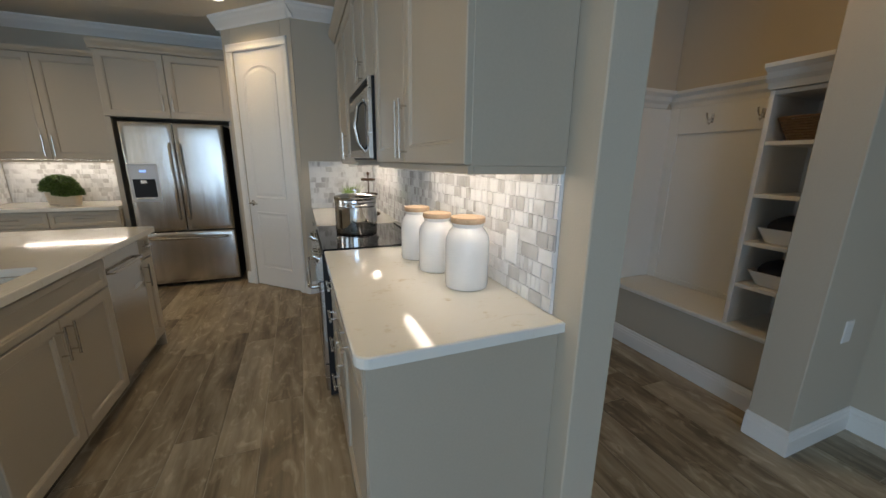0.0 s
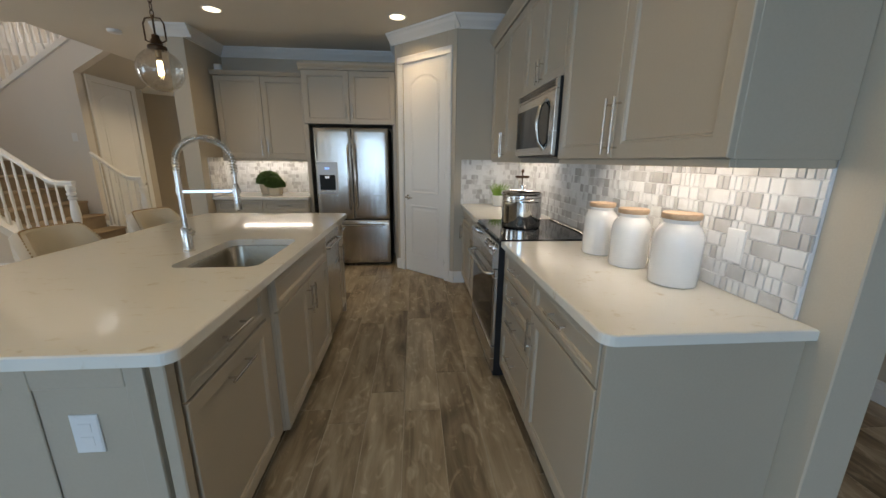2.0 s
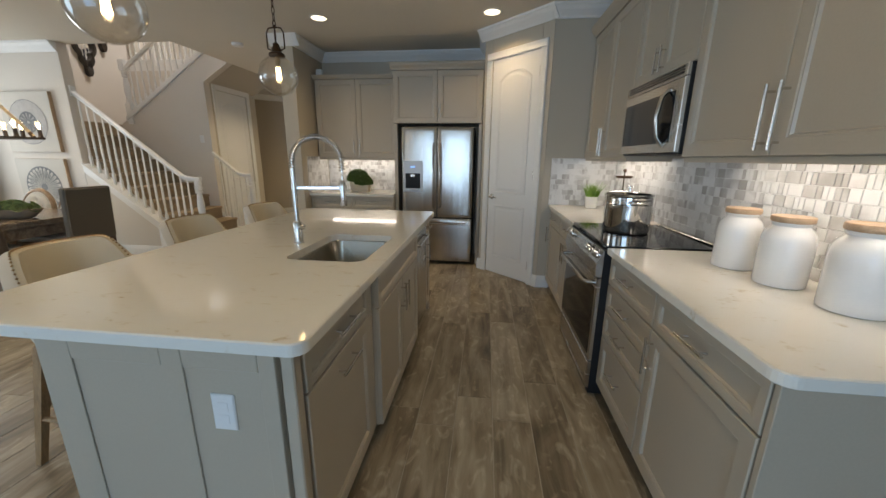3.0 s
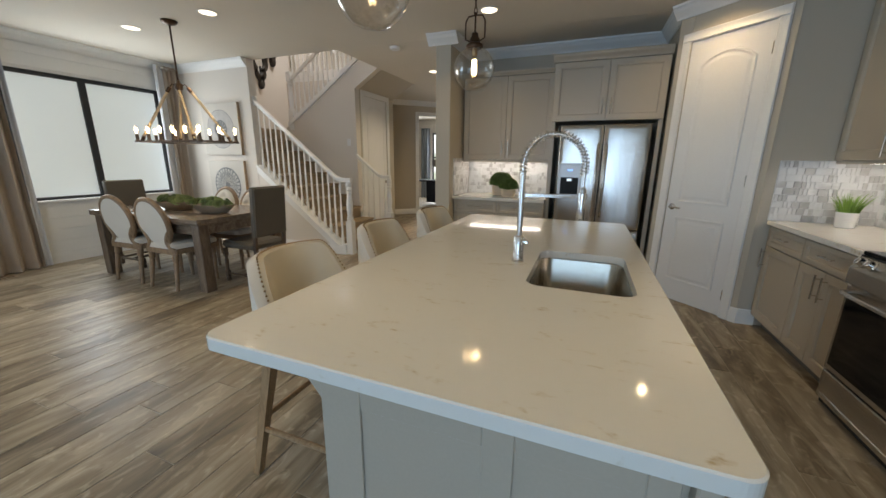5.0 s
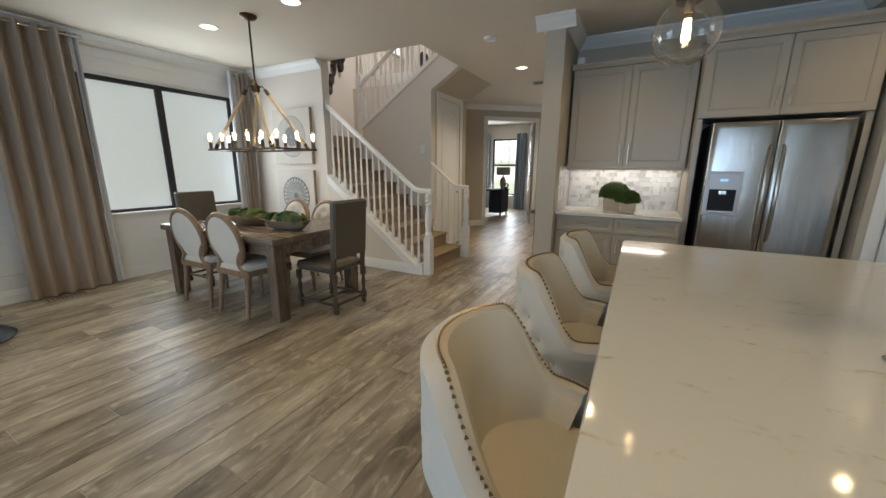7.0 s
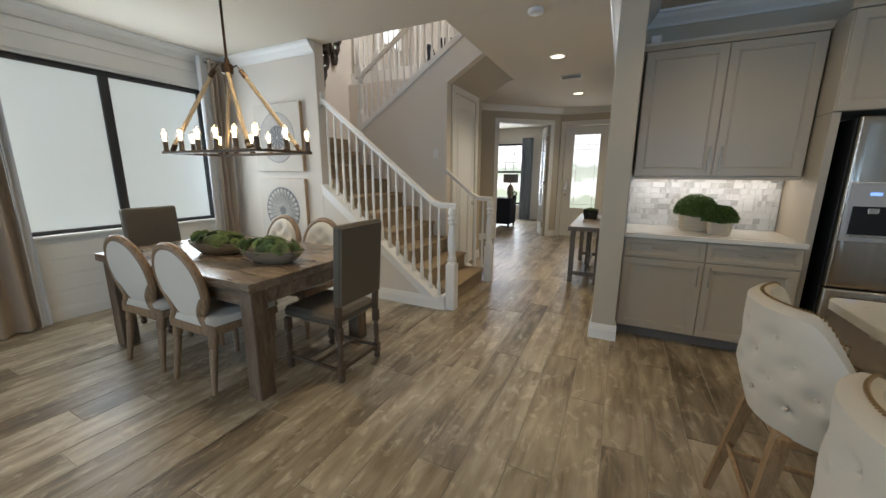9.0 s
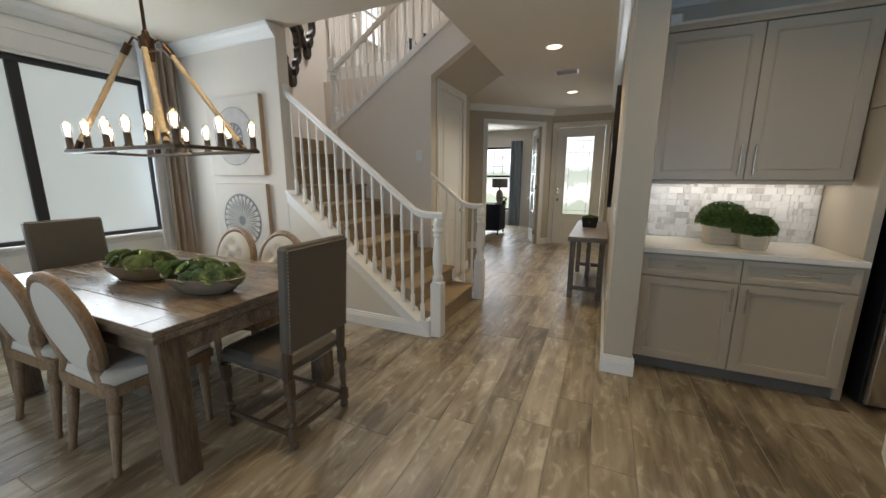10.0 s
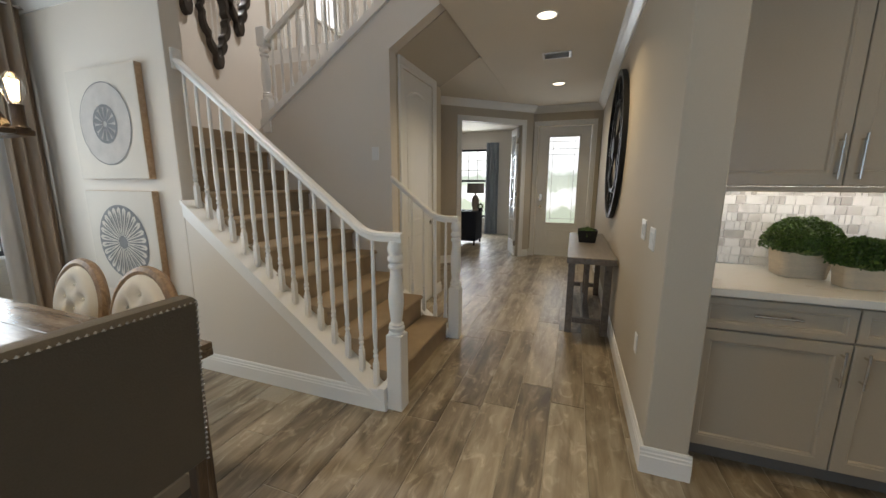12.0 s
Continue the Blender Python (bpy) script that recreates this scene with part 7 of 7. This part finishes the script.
# ---- study ----
w3 = setting("window_3", box(B(), (-6.63, 12.56, 0.42), (-5.69, 12.599, 0.45), 0.003), M["trim"], "bright study window with dark mid rail", "window")
bm = B()
for lo, hi in (((-6.60, 0.45), (-6.55, 2.30)), ((-5.77, 0.45), (-5.72, 2.30)), ((-6.55, 0.45), (-5.77, 0.50)), ((-6.55, 2.25), (-5.77, 2.30)), ((-6.55, 1.42), (-5.77, 1.48))):
    box(bm, (lo[0], 12.64, lo[1]), (hi[0], 12.70, hi[1]), 0.003)
part("window_frame", bm, M["dark_metal"], w3)
bm = B()
for x in (-6.29, -6.03):
    box(bm, (x - 0.008, 12.66, 1.48), (x + 0.008, 12.68, 2.25), 0.001)
for z in (1.74, 2.0):
    box(bm, (-6.55, 12.655, z - 0.008), (-5.77, 12.659, z + 0.008), 0.001)
part("muntin", bm, M["trim"], w3)
for x0, x1 in ((-5.74, -5.40), (-6.95, -6.62)):
    cu3 = thing("curtain", (0, 0, 0), 0, "long blue-grey study curtain beside the window", "curtain", "study curtains")
    bm = curtain(-(x1), -(x0), 3, 0.04, 12.45, None, 0.01, 2.45, 1.0)
    for v in bm.verts:
        v.co = Vector((-v.co.y, v.co.x, v.co.z))
    part("panel", bm, M["blue_curtain"], cu3, "", True)
t = thing("desk", (-6.12, 10.75, 0), 0, "dark navy writing desk with white top edge", "desk")
part("tabletop", box(B(), (-0.65, -0.33, 0.72), (0.65, 0.33, 0.76), 0.004), M["navy"], t)
for s in (-1, 1):
    part("pedestal", box(B(), (s * 0.45 - 0.19, -0.30, 0.10), (s * 0.45 + 0.19, 0.30, 0.7195), 0.004), M["navy"], t)
    for q in (-1, 1):
        part("leg", box(B(), (s * 0.60 - 0.018, q * 0.27 - 0.018, 0), (s * 0.60 + 0.018, q * 0.27 + 0.018, 0.0995), 0.003), M["black"], t)
t = thing("table_lamp", (-5.60, 10.85, 0.761), 0, "grey table lamp with taupe drum shade on desk", "table lamp")
part("base", lathe(B(), [(0.075, 0), (0.075, 0.02), (0.06, 0.03), (0.085, 0.12), (0.085, 0.26), (0.05, 0.33), (0.02, 0.35), (0.012, 0.45)], n=24), M["bowl"], t, "", True)
part("shade", lathe(B(), [(0.20, 0.40), (0.19, 0.62), (0.186, 0.62), (0.196, 0.40)], n=28, caps=False), M["shade"], t, "", True)
t = thing("small_plant", (-5.42, 10.62, 0.761), 0, "small dark potted plant on the desk", "plant")
part("pot", lathe(B(), [(0.04, 0), (0.055, 0.08), (0.05, 0.08)], n=16), M["black"], t, "", True)
part("foliage", leafy_ball(B(), (0, 0, 0.11), 0.05, 160, 0.03, 1.1, 9, -0.6), M["leaf"], t)

# ---- mudroom ----
hb = thing("hall_tree", (0, 0, 0), 0, "white built-in mudroom bench with cubby tower", "hall tree")
part("bench_base", box(B(), (2.355, 0.952, 0), (2.798, 2.148, 0.43), 0.003), M["wall"], hb, "painted bench base")
part("bench_seat", box(B(), (2.335, 0.952, 0.4305), (2.798, 2.148, 0.462), 0.006), M["mud_white"], hb)
bk = part("back_panel", box(B(), (2.778, 1.275, 0.4625), (2.798, 2.148, 1.81), 0.002), M["mud_white"], hb)
bm = B()
for lo, hi in (((1.275, 0.4625), (1.36, 1.81)), ((2.06, 0.4625), (2.148, 1.81)), ((1.36, 1.62), (2.06, 1.81)), ((1.36, 0.4625), (2.06, 0.50))):
    box(bm, (2.762, *lo), (2.7778, *hi), 0.003)
part("panel_frame", bm, M["mud_white"], bk)
part("side_panel", box(B(), (2.16, 2.132, 0.4625), (2.761, 2.148, 1.81), 0.002), M["mud_white"], hb)
LED = [(0, 0), (0.02, 0), (0.03, 0.03), (0.05, 0.05), (0.055, 0.08), (0.085, 0.10), (0.09, 0.12), (0, 0.12)]
bm = sweep_wall(B(), [(a, b + 1.811) for a, b in LED], (2.798, 1.275), (2.798, 2.148), (-1, 0))
part("ledge", bm, M["mud_white"], hb)
bm = sweep_wall(B(), [(a, b + 1.811) for a, b in LED], (2.16, 2.148), (2.70, 2.148), (0, -1))
part("ledge", bm, M["mud_white"], hb)
tw = part("tower_side", box(B(), (2.36, 1.250, 0.4625), (2.798, 1.274, 1.78), 0.002), M["mud_white"], hb)
part("tower_side", box(B(), (2.36, 0.952, 0.4625), (2.798, 0.976, 1.78), 0.002), M["mud_white"], hb)
part("tower_back", box(B(), (2.785, 0.9765, 0.4625), (2.798, 1.2495, 1.78), 0.001), M["mud_white"], hb)
for z in (0.70, 0.95, 1.22, 1.50, 1.756):
    part("shelf", box(B(), (2.362, 0.9765, z), (2.784, 1.2495, z + 0.022), 0.002), M["mud_white"], hb)
bm = sweep_wall(B(), [(a, b + 1.781) for a, b in LED], (2.36, 0.952), (2.36, 1.274), (-1, 0))
box(bm, (2.36, 0.952, 1.781), (2.798, 1.274, 1.90), 0.003)
part("tower_cornice", bm, M["mud_white"], hb)
for y in (1.50, 1.81):
    t = thing("coat_hook", (2.7615, y, 1.715), 0, "satin nickel double coat hook", "coat hook", "coat hooks on the mudroom panel")
    bm = B()
    box(bm, (-0.006, -0.012, -0.03), (0, 0.012, 0.03), 0.002)
    tube(bm, [(-0.005, 0, 0.0), (-0.04, 0, -0.015), (-0.06, 0, 0.01), (-0.065, 0, 0.035)], 0.006, 8)
    tube(bm, [(-0.005, 0, -0.02), (-0.03, 0, -0.04), (-0.04, 0, -0.025)], 0.005, 8)
    part("hook", bm, M["nickel"], t, "", True)
for z in (0.723, 0.973):
    t = thing("storage_bowl", (2.50, 1.11, z), 0, "white square bowl filled with dark blue cloth", "bowl", "bowls in the cubbies")
    bm = B()
    rings(bm, [[(x, y, zz) for x, y in rrect(-q, -q, q, q, 0.03)] for q, zz in ((0.075, 0), (0.08, 0.004), (0.115, 0.085), (0.108, 0.085), (0.09, 0.05))])
    part("bowl", bm, M["ceramic"], t)
    bm = B()
    bmesh.ops.create_icosphere(bm, subdivisions=3, radius=0.10, matrix=Matrix.Translation((0, 0, 0.07)) @ Matrix.Diagonal((1, 1, 0.85, 1)))
    for v in bm.verts:
        v.co *= 1 + 0.06 * noise.noise(v.co * 18)
    part("cloth", bm, M["navy"], t, "dark blue rolled cloth", True)
t = thing("wicker_basket", (2.52, 1.11, 1.523), 0, "brown wicker basket on the top cubby shelf", "basket")
bm = B()
for k in range(9):
    z = 0.008 + 0.013 * k
    q = 0.085 + 0.035 * k / 8
    ptsr = [(x * 1.35, y, z + 0.003 * math.sin(i * 2.2 + k * math.pi)) for i, (x, y) in enumerate(rrect(-q, -q, q, q, 0.05, 6))]
    ptsr.append(ptsr[0])
    tube(bm, ptsr, 0.0075, 6, False)
part("weave", bm, M["basket"], t, "", True)
part("bottom", box(B(), (-0.11, -0.08, 0), (0.11, 0.08, 0.008), 0.003), M["basket"], t)

# dark drum table and floor register of the living side
t = thing("side_table", (-6.66, 1.10, 0), 0, "black metal hourglass side table", "side table")
part("base", lathe(B(), [(0.34, 0), (0.345, 0.012), (0.25, 0.09), (0.17, 0.22), (0.20, 0.38), (0.27, 0.44)], n=32), M["black"], t, "", True)
part("tabletop", lathe(B(), [(0.29, 0.441), (0.30, 0.447), (0.30, 0.458), (0.29, 0.463)], n=32), M["black"], t, "", True)
t = thing("floor_vent", (-7.33, 1.95, 0.0005), 0, "brown slotted floor register near the curtain", "vent")
part("frame", box(B(), (-0.07, -0.17, 0), (0.07, 0.17, 0.006), 0.002), M["bowl"], t)
for i in range(9):
    part("slat", box(B(), (-0.055, -0.145 + 0.034 * i, 0.0062), (0.055, -0.125 + 0.034 * i, 0.009), 0.001), M["table_wood"], t)

# ---- wall tiles ----
def mosaic(x0, x1, z0, z1, seed):
    """Rows of mixed widths; returns (x, z, w, h) for each tile."""
    rnd = random.Random(seed)
    out = []
    rows_n = 9
    h = (z1 - z0) / rows_n
    for r in range(rows_n):
        x = x0 - rnd.uniform(0, 0.05)
        while x < x1:
            pick = rnd.random()
            ws = [rnd.choice((0.048, 0.062, 0.075))] if pick < 0.55 else [0.026] * rnd.choice((2, 3)) if pick < 0.9 else [0.10]
            for w in ws:
                a, b = max(x, x0), min(x + w, x1)
                if b - a > 0.008:
                    out.append((a, z0 + r * h, b - a, h))
                x += w
    return out


tile_cache = {}


def tile_mesh(w, h, material):
    key = (round(w, 3), round(h, 3), material.name)
    if key not in tile_cache:
        bm = nested(B(), w - 0.003, h - 0.003, [(0, 0), (0, 0.004), (0.0015, 0.0055)], None, 0.0015)
        tile_cache[key] = mesh_of("tile", bm, material)
    return tile_cache[key]


bs1 = setting("backsplash_range", box(B(), (0.7375, 0.884, 0.9145), (0.7445, 3.900, 1.384), 0.0005), M["tile_grout"], "mosaic backsplash of white and grey marble tiles", "backsplash")
bs2 = setting("backsplash_return", box(B(), (0.10, 3.8975, 0.9145), (0.737, 3.9045, 1.384), 0.0005), M["tile_grout"], "mosaic backsplash on the pantry return wall", "backsplash")
bs3 = setting("backsplash_alcove", box(B(), (-2.871, 5.2625, 0.9145), (-1.742, 5.2695, 1.367), 0.0005), M["tile_grout"], "mosaic backsplash behind the boxwood planters", "backsplash")

bs4 = setting("backsplash_alcove_side", box(B(), (-2.8845, 4.620, 0.9145), (-2.8775, 5.262, 1.384), 0.0005), M["tile_grout"], "mosaic backsplash on the side wall of the alcove", "backsplash")


def tiles(parent, x0, x1, z0, z1, seed, mat_of, near):
    rest = B()
    count = 0
    for a, z, w, h in mosaic(x0, x1, z0, z1, seed):
        if near(a) and count < 300:
            ob = new("tile", tile_mesh(w, h, M["tile"]))
            ob.parent, ob.matrix_basis = parent, mat_of(a + w / 2, z)
            count += 1
        else:
            nested(rest, w - 0.003, h - 0.003, [(0, 0), (0, 0.004), (0.0015, 0.0055)], mat_of(a + w / 2, z), 0.0015)
    part("tiles", rest, M["tile_far"], parent, "small marble mosaic tiles", False, "stuff")


tiles(bs1, -3.899, -0.885, 0.9155, 1.383, 11, lambda x, z: pose(0.7375, -x, z, 0, 0, -90), lambda x: x > -2.3)
tiles(bs2, 0.101, 0.736, 0.9155, 1.383, 12, lambda x, z: pose(x, 3.8975, z), lambda x: False)
tiles(bs3, -2.870, -1.743, 0.9155, 1.366, 13, lambda x, z: pose(x, 5.2625, z), lambda x: True)
tiles(bs4, 4.621, 5.255, 0.9155, 1.383, 14, lambda x, z: pose(-2.8775, x, z, 0, 0, 90), lambda x: True)

# ---- floor planks ----
PWID, PLEN = 0.203, 1.22
rnd = random.Random(21)
plank_cache = {}
rest = B()
count = 0
col = 0
x = -7.58
while x < 2.7:
    y = -5.0 - rnd.uniform(0, PLEN)
    while y < 12.55:
        y0, y1 = y, y + PLEN
        cx, cy = x + PWID / 2, (y0 + y1) / 2
        y += PLEN
        if cx > 0.7 and cy > 2.4 or (cx < -5.0 and 4.9 < cy < 6.3) or (cx > -2.8 and cy > 5.3):
            continue
        near = (-4.9 < cx < 0.3 and -0.2 < cy < 5.4) or (-4.6 < cx < -3.0 and cy < 7.5 and cy > 0)
        if near and count < 300:
            if "p" not in plank_cache:
                plank_cache["p"] = mesh_of("plank", box(B(), (-PWID / 2 + 0.0021, -PLEN / 2 + 0.0021, -0.003), (PWID / 2 - 0.0021, PLEN / 2 - 0.0021, 0.0), 0.0021), M["plank"])
            ob = new("plank", plank_cache["p"])
            ob.parent, ob.location = floor, (cx, cy, 0)
            count += 1
        else:
            box(rest, (x + 0.0021, y0 + 0.0021, -0.003), (x + PWID - 0.0021, y1 - 0.0021, 0.0), 0.0021)
    x += PWID
part("planks", rest, M["plank_far"], floor, "wood-look plank tiles", False, "stuff")
